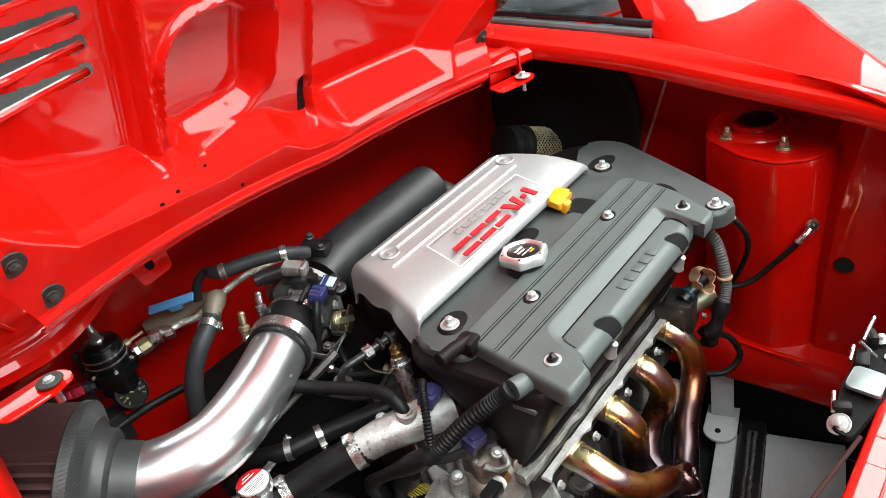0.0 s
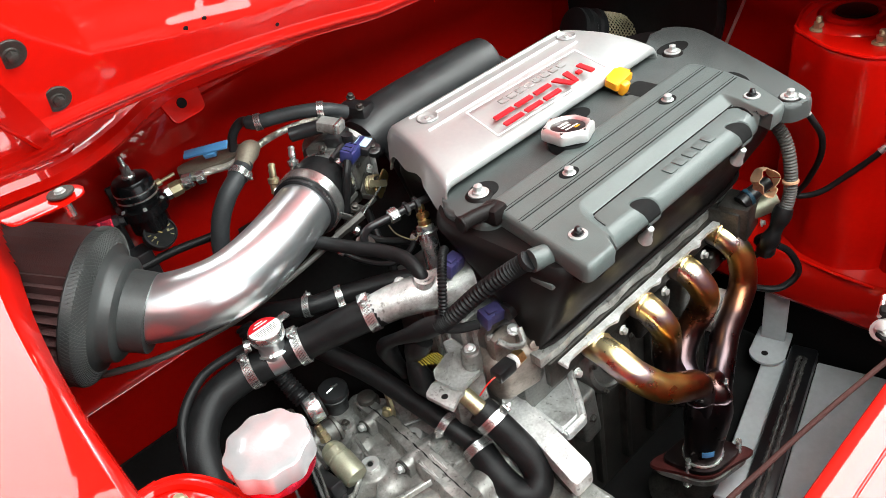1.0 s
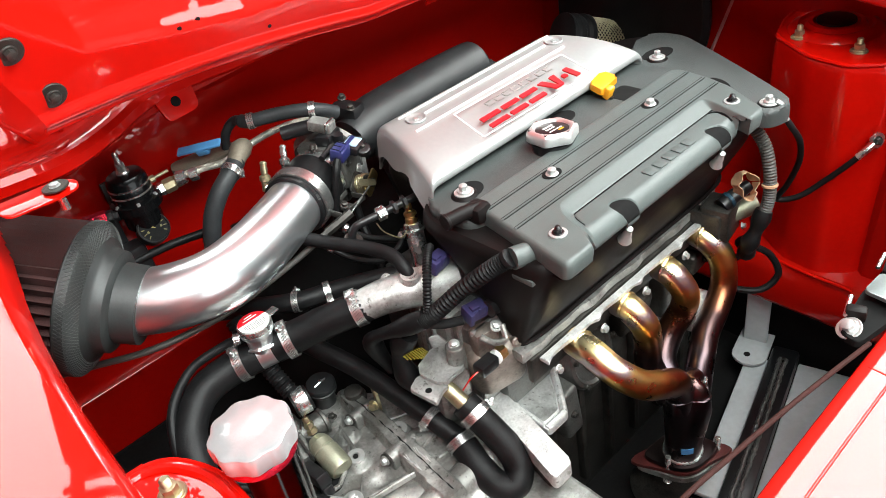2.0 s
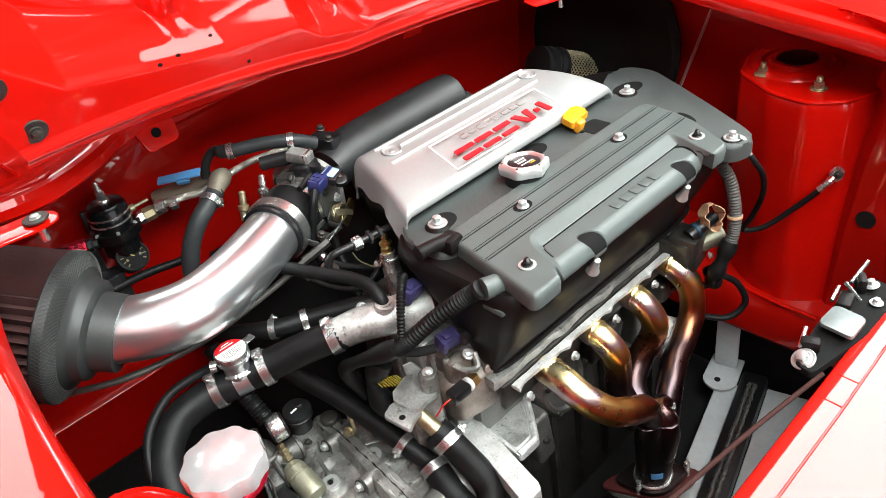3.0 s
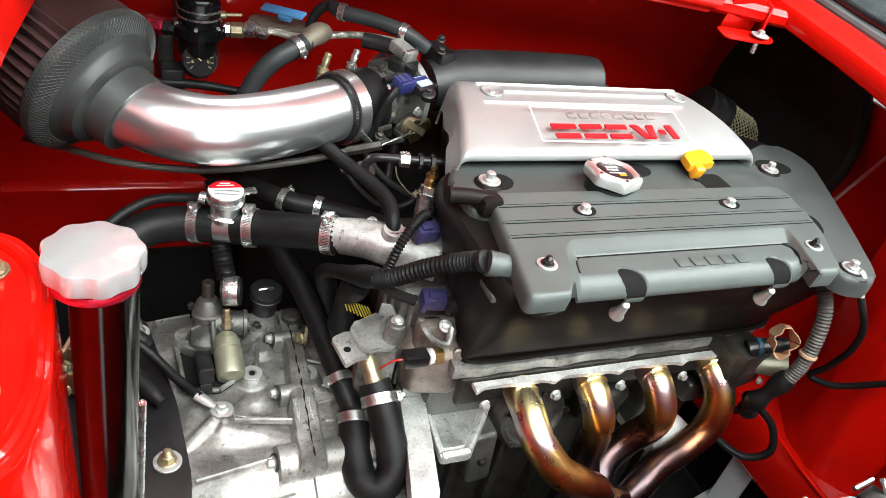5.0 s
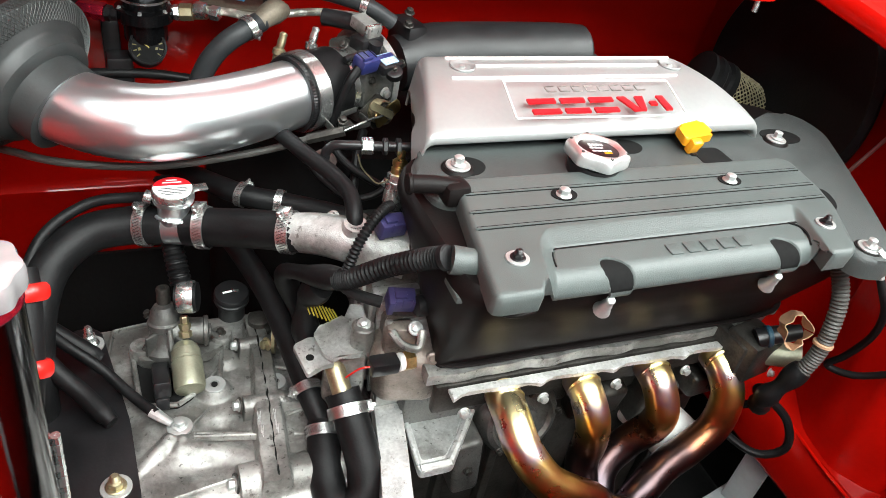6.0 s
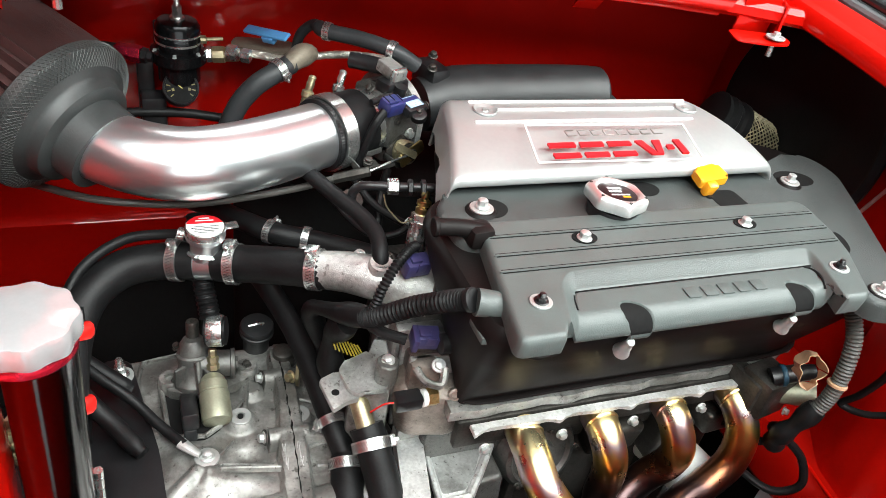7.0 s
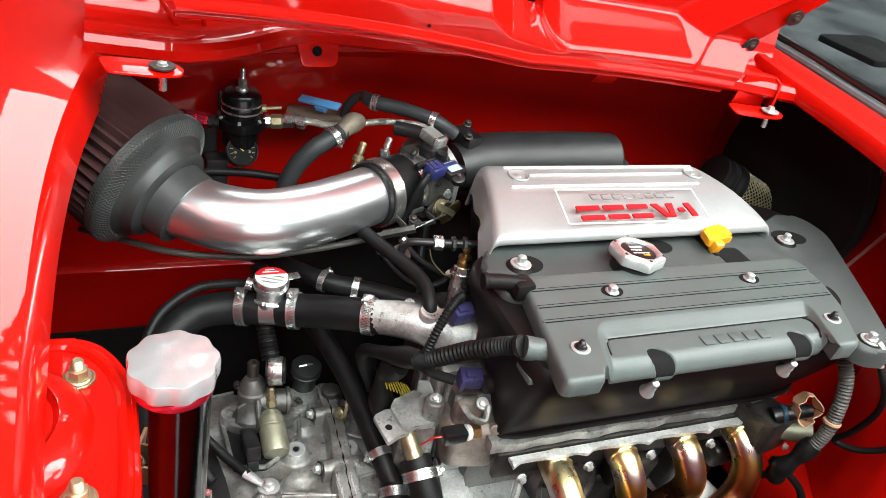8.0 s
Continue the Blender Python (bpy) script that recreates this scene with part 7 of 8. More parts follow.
    for p, d, me in (((-0.042, 0.076, 0.657), (-0.1, -0.5, 0.8), BOLT), ((-0.060, 0.212, 0.692), (-0.3, -0.3, 1), BOLT_D), ((-0.095, 0.205, 0.704), (-0.7, -0.5, 0.6), BOLT)):
        bolt(th, p, d, 0.0095, me)
    # oil pressure sensor
    bm = bmesh.new()
    lathe(bm, [(0.010, 0.0), (0.010, 0.010), (0.008, 0.012)], align((-0.040, 0.072, 0.617), (-1, -0.05, 0.05)), 6)
    sens = part("sensor", bm, BRASS, th, "brass sensor with black plug")
    bm = bmesh.new()
    lathe(bm, [(0.009, 0.0), (0.0095, 0.001), (0.0095, 0.005), (0.008, 0.006)], align((-0.051, 0.0715, 0.6175), (-1, -0.05, 0.05)), 18)
    part("sensor_collar", bm, WHITE, sens)
    bm = bmesh.new()
    box(bm, (0.030, 0.018, 0.016), pose(-0.072, 0.070, 0.619, 0, 3, 3), 0.003)
    part("sensor_plug", bm, BLACK, sens)
    bm = bmesh.new()
    tube(bm, [(-0.085, 0.069, 0.620), (-0.096, 0.072, 0.616), (-0.106, 0.080, 0.598)], 0.0010, 6, 4)
    part("wire", bm, REDPL, sens)
    # violet connectors
    for p, rz in (((-0.053, 0.097, 0.678), -8), ((-0.052, 0.152, 0.728), 10)):
        bm = bmesh.new()
        box(bm, (0.028, 0.019, 0.017), pose(p[0], p[1], p[2], 12, 4, rz), 0.002)
        box(bm, (0.006, 0.021, 0.019), pose(p[0] - 0.011, p[1], p[2], 12, 4, rz), 0.001)
        box(bm, (0.010, 0.003, 0.012), pose(p[0] + 0.003, p[1] - 0.010, p[2] + 0.003, 12, 4, rz), 0.001)
        box(bm, (0.012, 0.008, 0.004), pose(p[0] - 0.002, p[1] - 0.004, p[2] + 0.0095, 12, 4, rz), 0.001)
        part("connector", bm, mat("violet_plastic", (0.045, 0.042, 0.13), 0.4, 0, 0, 0.15, 60), th, "violet plastic connector")
    bm = bmesh.new()
    lathe(bm, [(0.011, -0.01), (0.011, 0.01), (0.008, 0.012)], align((-0.030, 0.087, 0.676), (-1, 0, 0)), 16)
    part("sensor_socket", bm, BLACK, th)
    # knock sensor by the cover
    m = align((-0.020, 0.232, 0.722), (0.15, 0.25, 1))
    bm = bmesh.new()
    lathe(bm, [(0.012, -0.05), (0.012, 0.0), (0.0145, 0.001), (0.0145, 0.003)], m, 20)
    st = part("steel_sensor", bm, STEEL, th)
    bm = bmesh.new()
    lathe(bm, [(0.0115, 0.003), (0.0125, 0.004), (0.0125, 0.011), (0.0105, 0.012)], m, 6)
    part("hex", bm, STEEL, st)
    bm = bmesh.new()
    lathe(bm, [(0.0085, 0.012), (0.0085, 0.018), (0.0065, 0.020), (0.0085, 0.0215), (0.0085, 0.026), (0.006, 0.028), (0.0042, 0.029), (0.0048, 0.033), (0.0042, 0.036), (0.0048, 0.040), (0.003, 0.043)], m, 14)
    part("sensor_tip", bm, BRASS, st)
    # loose bright end plate with a triangular rib
    th = thing("stiffener_plate", (-0.02, 0.05, 0.47), "bright cast stiffener plate with a triangular recess", "engine part")
    bm = bmesh.new()
    prism(bm, rounded([(-0.032, 0.100), (0.058, 0.088), (0.022, 0.040), (0.000, 0.012), (-0.038, 0.012)], 0.006), 0.500, 0.510, Matrix(), 0.002)
    base = part("plate", bm, BARE, th)
    bm = bmesh.new()
    tube(bm, [(-0.030, 0.096, 0.511), (-0.033, 0.06, 0.511), (-0.036, 0.020, 0.511)], 0.0030, 8, 3)
    tube(bm, [(-0.036, 0.0165, 0.511), (-0.018, 0.016, 0.511), (-0.002, 0.0165, 0.511)], 0.0045, 8, 3)
    tube(bm, [(-0.003, 0.017, 0.511), (0.020, 0.044, 0.511), (0.053, 0.086, 0.511)], 0.0052, 8, 3)
    part("raised_rim", bm, BARE, base)
    bm = bmesh.new()
    prism(bm, rounded([(-0.026, 0.094), (0.040, 0.084), (0.016, 0.048), (-0.004, 0.026), (-0.031, 0.026)], 0.004), 0.5100, 0.5106, Matrix())
    part("recess", bm, CAST_LT, base)
    th = thing("chain_case_rail", (-0.06, 0.04, 0.46), "bright cast edge rail of the chain case", "engine part")
    bm = bmesh.new()
    prism(bm, rounded([(-0.060, 0.125), (-0.030, 0.120), (-0.048, 0.03), (-0.066, -0.050), (-0.098, -0.050), (-0.078, 0.03)], 0.008), 0.508, 0.530, Matrix(), 0.003)
    part("rail", bm, BARE, th)
    bm = bmesh.new()
    prism(bm, rounded([(-0.062, 0.125), (-0.020, 0.120), (-0.044, 0.03), (-0.062, -0.030), (-0.086, -0.030), (-0.074, 0.03)], 0.008), 0.24, 0.508, Matrix(), 0.003)
    part("chain_case", bm, DARK, th)


build_radiator_hose()
build_heater_hose()
build_head_end()


# ---- wiring ----
def build_loom():
    th = thing("engine_loom", (-0.10, 0.1, 0.66), "black corrugated wiring loom with tape-wrapped branches", "wiring loom")
    bm = bmesh.new()
    tube(bm, [(-0.047, 0.028, 0.785), (-0.060, 0.046, 0.770), (-0.078, 0.080, 0.737), (-0.098, 0.108, 0.704), (-0.110, 0.124, 0.688)], lambda u: 0.0092 + 0.0012 * math.sin(u * 210), 16, 60)
    lathe(bm, [(0.0095, 0), (0.0112, 0.001), (0.0112, 0.006), (0.0095, 0.007)], align((-0.047, 0.028, 0.785), (-0.5, 0.6, -0.6)), 20)
    part("main_branch", bm, RUBBER, th)
    bm = bmesh.new()
    tube(bm, [(-0.108, 0.120, 0.690), (-0.103, 0.119, 0.706), (-0.094, 0.124, 0.728), (-0.078, 0.138, 0.742), (-0.060, 0.155, 0.746), (-0.050, 0.163, 0.744)], lambda u: 0.0050 + 0.0007 * math.sin(u * 200), 12, 50)
    part("thin_branch", bm, RUBBER, th)
    bm = bmesh.new()
    tube(bm, [(-0.110, 0.128, 0.684), (-0.094, 0.110, 0.680), (-0.072, 0.099, 0.676)], 0.006, 10, 6)
    part("connector_branch", bm, RUBBER, th)
    bm = bmesh.new()
    tube(bm, [(-0.106, 0.124, 0.690), (-0.125, 0.15, 0.675), (-0.145, 0.185, 0.655), (-0.142, 0.196, 0.63), (-0.128, 0.195, 0.58)], lambda u: 0.0105 + 0.0025 * math.sin(u * 11), 14, 8)
    tube(bm, [(-0.118, 0.15, 0.66), (-0.128, 0.165, 0.63), (-0.128, 0.16, 0.59), (-0.118, 0.14, 0.56)], lambda u: 0.013 + 0.003 * math.sin(u * 12), 12, 8)
    part("taped_trunk", bm, RUBBER, th)
    for k in range(9):
        bm = bmesh.new()
        tube(bm, [(-0.131 + 0.0033 * k, 0.160 - 0.0012 * k, 0.634 - 0.001 * k), (-0.128 + 0.0042 * k, 0.149 - 0.0010 * k, 0.624 - 0.002 * k)], 0.0009, 5, 2)
        part("wire", bm, mat("yellow_wire", (0.26, 0.21, 0.015), 0.6) if k == 0 else bpy.data.materials["yellow_wire"], th, "thin yellow wire")


def build_throttle_cable():
    th = thing("throttle_cable", (-0.25, 0.33, 0.69), "grey throttle cable under the intake pipe", "cable")
    bm = bmesh.new()
    tube(bm, [(-0.46, 0.47, 0.66), (-0.41, 0.395, 0.69), (-0.36, 0.350, 0.70), (-0.305, 0.334, 0.70), (-0.245, 0.329, 0.70), (-0.15, 0.326, 0.714), (-0.092, 0.311, 0.738)], 0.0042, 10, 8)
    part("sheath", bm, CONVO, th)
    bm = bmesh.new()
    tube(bm, [(-0.100, 0.313, 0.735), (-0.078, 0.306, 0.744), (-0.062, 0.302, 0.750)], lambda u: 0.0062, 6, 4)
    part("adjuster", bm, DARK, th)
    bm = bmesh.new()
    tube(bm, [(-0.062, 0.302, 0.750), (-0.03, 0.315, 0.755), (-0.008, 0.33, 0.752)], 0.0014, 6, 4)
    part("inner_wire", bm, STEEL, th)
    th = thing("fuel_pipe", (-0.03, 0.25, 0.72), "black steel pipe with hex fittings by the throttle body", "pipe")
    bm = bmesh.new()
    tube(bm, [(-0.092, 0.265, 0.738), (-0.091, 0.264, 0.748), (-0.084, 0.260, 0.757), (-0.068, 0.254, 0.760), (-0.050, 0.249, 0.761), (-0.02, 0.243, 0.762), (0.006, 0.238, 0.762)], 0.0052, 12, 6)
    part("pipe", bm, BLACK, th)
    for q, w in (((-0.058, 0.2505, 0.761), 0.013), ((-0.036, 0.246, 0.7615), 0.006), ((-0.022, 0.243, 0.762), 0.006)):
        bm = bmesh.new()
        lathe(bm, [(0.0075, 0), (0.0092, 0.001), (0.0092, w - 0.001), (0.0075, w)], align(q, (1, -0.2, 0.03)), 6)
        part("hex_fitting", bm, STEEL if w > 0.01 else BLACK, th)
    bm = bmesh.new()
    lathe(bm, [(0.005, -0.004), (0.0125, -0.003), (0.0125, 0.003), (0.005, 0.004)], align((-0.092, 0.265, 0.736), (0.2, -0.5, 1)), 22)
    part("banjo", bm, DARK, th)
    bm = bmesh.new()
    tube(bm, [(-0.060, 0.252, 0.750), (-0.057, 0.246, 0.738), (-0.048, 0.238, 0.728), (-0.040, 0.232, 0.724), (-0.026, 0.236, 0.728)], 0.0009, 5, 4)
    part("thin_wire", bm, ZINC, th)


def build_vacuum_lines():
    """Small black hoses and pinched ends in the dark gap under the throttle."""
    for pts, r, end in (
        ([(-0.075, 0.330, 0.728), (-0.055, 0.305, 0.705), (-0.025, 0.285, 0.690), (0.005, 0.270, 0.680)], 0.0048, True),
        ([(-0.105, 0.330, 0.712), (-0.085, 0.300, 0.690), (-0.060, 0.270, 0.682), (-0.030, 0.262, 0.690), (-0.012, 0.268, 0.706)], 0.0040, True),
        ([(-0.02, 0.36, 0.715), (-0.035, 0.33, 0.70), (-0.045, 0.30, 0.672), (-0.05, 0.28, 0.64)], 0.0055, False),
    ):
        th = thing("vacuum_hose", pts[0], "thin black vacuum hose under the throttle body", "hose", "vacuum hoses")
        bm = bmesh.new()
        tube(bm, pts, r, 10, 8)
        part("hose", bm, RUBBER, th)
        if end:
            d = (Vector(pts[1]) - Vector(pts[0])).normalized()
            bm = bmesh.new()
            lathe(bm, [(r, -0.002), (r * 1.5, 0.0), (r * 1.5, 0.005), (r, 0.007)], align(Vector(pts[0]) + d * 0.012, d), 14)
            part("spring_clip", bm, STEEL, th)
            d = (Vector(pts[-1]) - Vector(pts[-2])).normalized()
            bm = bmesh.new()
            lathe(bm, [(r, -0.004), (r * 1.45, -0.002), (r * 1.45, 0.004), (r, 0.006)], align(Vector(pts[-1]) - d * 0.010, d), 6)
            part("end_fitting", bm, STEEL, th)


build_vacuum_lines()


def build_right_wiring():
    th = thing("earth_strap", (0.53, -0.107, 0.68), "black earth strap with two crimped eyelets", "cable")
    bm = bmesh.new()
    tube(bm, [(0.388, -0.047, 0.766), (0.394, -0.054, 0.752), (0.412, -0.060, 0.722), (0.430, -0.054, 0.680), (0.442, -0.036, 0.630), (0.446, -0.022, 0.600), (0.460, -0.048, 0.606), (0.478, -0.078, 0.637), (0.486, -0.100, 0.664), (0.496, -0.113, 0.682)], 0.0042, 12, 8)
    part("wire", bm, RUBBER, th)
    bm = bmesh.new()
    tube(bm, [(0.379, -0.037, 0.7905), (0.383, -0.043, 0.7850), (0.387, -0.046, 0.770), (0.389, -0.049, 0.763)], 0.0058, 12, 4, True, 0.7)
    lathe(bm, [(0.0105, 0.0), (0.0105, 0.0016), (0.005, 0.0018)], pose(0.376, -0.030, 0.7882), 24)
    part("eyelet", bm, BOLTED, th, "tinned crimped eyelet")
    bm = bmesh.new()
    tube(bm, [(0.490, -0.106, 0.673), (0.497, -0.114, 0.684), (0.504, -0.1175, 0.690)], 0.0068, 10, 4, True, 0.7)
    lathe(bm, [(0.0105, 0.0), (0.0112, 0.002), (0.0105, 0.004), (0.004, 0.0042)], align((0.513, -0.1175, 0.692), (-0.5, -0.85, 0.2)), 24)
    part("eyelet", bm, STEEL, th, "bare crimped eyelet")
    bolt(th, (0.5115, -0.120, 0.6925), (-0.5, -0.85, 0.2), 0.0085, BOLT_D)
    th = thing("split_conduit", (0.385, -0.03, 0.62), "grey corrugated conduit with a pale cable tie", "wiring loom")
    bm = bmesh.new()
    tube(bm, [(0.382, 0.012, 0.765), (0.388, -0.004, 0.745), (0.391, -0.024, 0.715), (0.388, -0.036, 0.675), (0.382, -0.040, 0.640), (0.372, -0.036, 0.605)], lambda u: 0.0084 + 0.0009 * math.sin(u * 300), 14, 40)
    part("conduit", bm, CONVO, th)
    bm = bmesh.new()
    lathe(bm, [(0.0098, -0.002), (0.0108, -0.0015), (0.0108, 0.0015), (0.0098, 0.002)], align((0.386, -0.038, 0.662), (0.1, 0.15, 1)), 20)
    part("cable_tie", bm, TAPE, th)
    bm = bmesh.new()
    tube(bm, [(0.378, -0.038, 0.625), (0.366, -0.034, 0.595), (0.360, -0.028, 0.570), (0.372, -0.02, 0.548)], lambda u: 0.0115 + 0.002 * math.sin(u * 14), 12, 8)
    part("taped_end", bm, RUBBER, th)
    for pts in ([(0.372, -0.02, 0.575), (0.395, -0.012, 0.545), (0.425, -0.03, 0.515), (0.430, -0.045, 0.480), (0.41, -0.03, 0.455), (0.385, 0.0, 0.46), (0.365, 0.02, 0.48)],
                [(0.368, -0.025, 0.58), (0.385, 0.0, 0.55), (0.40, 0.0, 0.52), (0.38, 0.02, 0.50)]):
        bm = bmesh.new()
        tube(bm, pts, 0.0052, 10, 8)
        part("wire", bm, RUBBER, th)
    th = thing("paper_tag", (0.362, -0.012, 0.66), "loop of crinkled tan masking tape", "tape")
    bm = bmesh.new()
    m = align((0.366, -0.014, 0.664), (-0.5, -0.7, 0.5))
    rows = []
    for z in (-0.009, 0.0, 0.009):
        rows.append([m @ Vector(((0.013 + 0.006 * noise.noise(Vector((math.cos(a) * 2.2, math.sin(a) * 2.2, z * 40)))) * math.cos(a), (0.019 + 0.007 * noise.noise(Vector((math.cos(a) * 1.7, math.sin(a) * 1.7, 5 + z * 60)))) * math.sin(a), z * (1.2 + 0.9 * noise.noise(Vector((a * 1.1, 3, 1)))))) for a in np.linspace(0.2, math.tau + 0.1, 44)])
    slab(bm, rows, 0.0008)
    part("tape_loop", bm, TAPE, th)
    th = thing("solenoid_valve", (0.38, 0.01, 0.59), "dark solenoid valve with dull metal can and blue ringed plug", "solenoid valve")
    bm = bmesh.new()
    box(bm, (0.050, 0.045, 0.055), pose(0.362, 0.020, 0.600, 0, 0, 10), 0.006)
    box(bm, (0.02, 0.05, 0.07), pose(0.342, 0.03, 0.585, 0, 0, 5), 0.004)
    part("valve_body", bm, DARK, th)
    bm = bmesh.new()
    lathe(bm, [(0.013, -0.03), (0.0145, -0.028), (0.0145, 0.010), (0.0135, 0.0125), (0.005, 0.013)], align((0.396, -0.006, 0.610), (0.72, -0.62, 0.3)), 26)
    part("valve_can", bm, GREENISH, th)
    bm = bmesh.new()
    tube(bm, [(0.352, 0.012, 0.628), (0.375, 0.004, 0.638), (0.395, -0.004, 0.645)], lambda u: 0.012 - 0.003 * u, 14, 4)
    plug = part("plug", bm, BLACK, th)
    bm = bmesh.new()
    lathe(bm, [(0.0118, -0.003), (0.0128, -0.002), (0.0128, 0.002), (0.0118, 0.003)], align((0.364, 0.008, 0.633), (0.9, -0.35, 0.3)), 20)
    part("blue_ring", bm, mat("teal_seal", (0.020, 0.075, 0.12), 0.5), plug)
    bolt(th, (0.376, -0.008, 0.588), (0.3, -0.9, 0.3), 0.007, BOLT)
    th = thing("oil_filter", (0.27, 0.03, 0.36), "white painted oil filter below the manifold", "oil filter")
    bm = bmesh.new()
    lathe(bm, [(0.030, -0.045), (0.034, -0.04), (0.034, 0.035), (0.030, 0.043), (0.018, 0.046)], align((0.312, 0.050, 0.450), (0.35, -0.85, -0.15)), 32)
    part("canister", bm, WHITE, th)


build_loom()
build_throttle_cable()
build_right_wiring()


# ---- fuel regulator and lines at the firewall ----
def build_regulator():
    x, y = -0.252, 0.520
    th = thing("fuel_regulator", (x, y, 0.77), "black anodised fuel pressure regulator with a dial gauge", "fuel regulator")
    bm = bmesh.new()
    lathe(bm, [(0.022, 0.760), (0.025, 0.764), (0.025, 0.786), (0.033, 0.789), (0.033, 0.802), (0.0265, 0.804), (0.0265, 0.832), (0.023, 0.838), (0.012, 0.840)], pose(x, y, 0), 32)
    body = part("regulator_body", bm, mat("black_anodised", (0.012, 0.012, 0.013), 0.2, 0.6, 0.0, 0.2, 40), th)
    for z in (0.812, 0.822):
        bm = bmesh.new()
        lathe(bm, [(0.0264, z), (0.0271, z + 0.0005), (0.0271, z + 0.0025), (0.0264, z + 0.003)], pose(x, y, 0), 32)
        part("bright_ring", bm, STEEL, body)
    put("stud_nut", STUD_S, th, align((x, y, 0.840), (0, 0, 1)) @ Matrix.Diagonal((0.0110, 0.0110, 0.0215, 1)), "steel adjusting screw and locknut")
    for a in range(6):
        q = (x + 0.029 * math.cos(a * 1.047 + 0.3), y + 0.029 * math.sin(a * 1.047 + 0.3), 0.802)
        bolt(th, q, (0, 0, 1), 0.0042, BOLT)
    bm = bmesh.new()
    box(bm, (0.046, 0.006, 0.06), pose(x - 0.004, y + 0.034, 0.795), 0.002)
    box(bm, (0.02, 0.02, 0.1), pose(x - 0.04, y + 0.02, 0.73), 0.002)
    part("wall_bracket", bm, BLACK, th)
    # vacuum pin
    bm = bmesh.new()
    lathe(bm, [(0.005, 0.0), (0.005, 0.006), (0.0022, 0.007), (0.0022, 0.026)], align((x + 0.026, y - 0.008, 0.818), (1, -0.15, 0.12)), 10)
    part("vacuum_pin", bm, ZINC, th)
    # gauge
    face = Vector((0.05, -0.72, 0.55)).normalized()
    m = align((-0.2525, 0.496, 0.762), face)
    bm = bmesh.new()
    lathe(bm, [(0.017, -0.022), (0.0205, -0.020), (0.0215, -0.004), (0.0215, 0.002), (0.0195, 0.003), (0.0190, 0.0)], m, 32)
    g = part("gauge", bm, BLACK, th)
    bm = bmesh.new()
    lathe(bm, [(0.019, -0.001), (0.019, 0.0008)], m, 32)
    part("gauge_face", bm, VOID, g, "black dial with yellow marks")
    bm = bmesh.new()
    for k in range(11):
        a = radians(-40 + 26 * k)
        box(bm, (0.0044, 0.0013, 0.0004), m @ Matrix.Rotation(a, 4, "Z") @ Matrix.Translation((0.0150, 0, 0.0013)))
    for k in range(5):
        a = radians(-14 + 52 * k)
        box(bm, (0.003, 0.0034, 0.0004), m @ Matrix.Rotation(a, 4, "Z") @ Matrix.Translation((0.0100, 0, 0.0013)))
    part("dial_marks", bm, mat("dial_yellow", (0.13, 0.10, 0.014), 0.5), g)
    bm = bmesh.new()
    box(bm, (0.014, 0.0012, 0.0006), m @ Matrix.Rotation(2.4, 4, "Z") @ Matrix.Translation((0.005, 0, 0.002)))
    part("needle", bm, mat("needle_yellow", (0.40, 0.28, 0.03), 0.5), g)
    bm = bmesh.new()
    tube(bm, [(-0.252, 0.516, 0.775), (-0.2525, 0.506, 0.768)], 0.007, 12, 2)
    part("gauge_union", bm, ANOD, th)
    # inlet and outlet fittings
    for base, d, mt in (((x - 0.030, y - 0.010, 0.795), (-1, 0.45, 0.04), ANOD), ((x + 0.026, y - 0.004, 0.797), (1, -0.2, 0.10), ZINC)):
        mm = align(base, d)
        bm = bmesh.new()
        lathe(bm, [(0.0065, 0), (0.0065, 0.006), (0.0095, 0.007), (0.0095, 0.013), (0.007, 0.014)], mm, 6)
        part("union_nut", bm, STEEL if mt is ZINC else BLACK, th)
        bm = bmesh.new()
        lathe(bm, [(0.0105, 0.014), (0.0108, 0.016), (0.0108, 0.028), (0.009, 0.029), (0.0095, 0.032), (0.009, 0.044), (0.0075, 0.046)], mm, 6 if mt is ANOD else 8)
        part("hose_end", bm, mt, th)


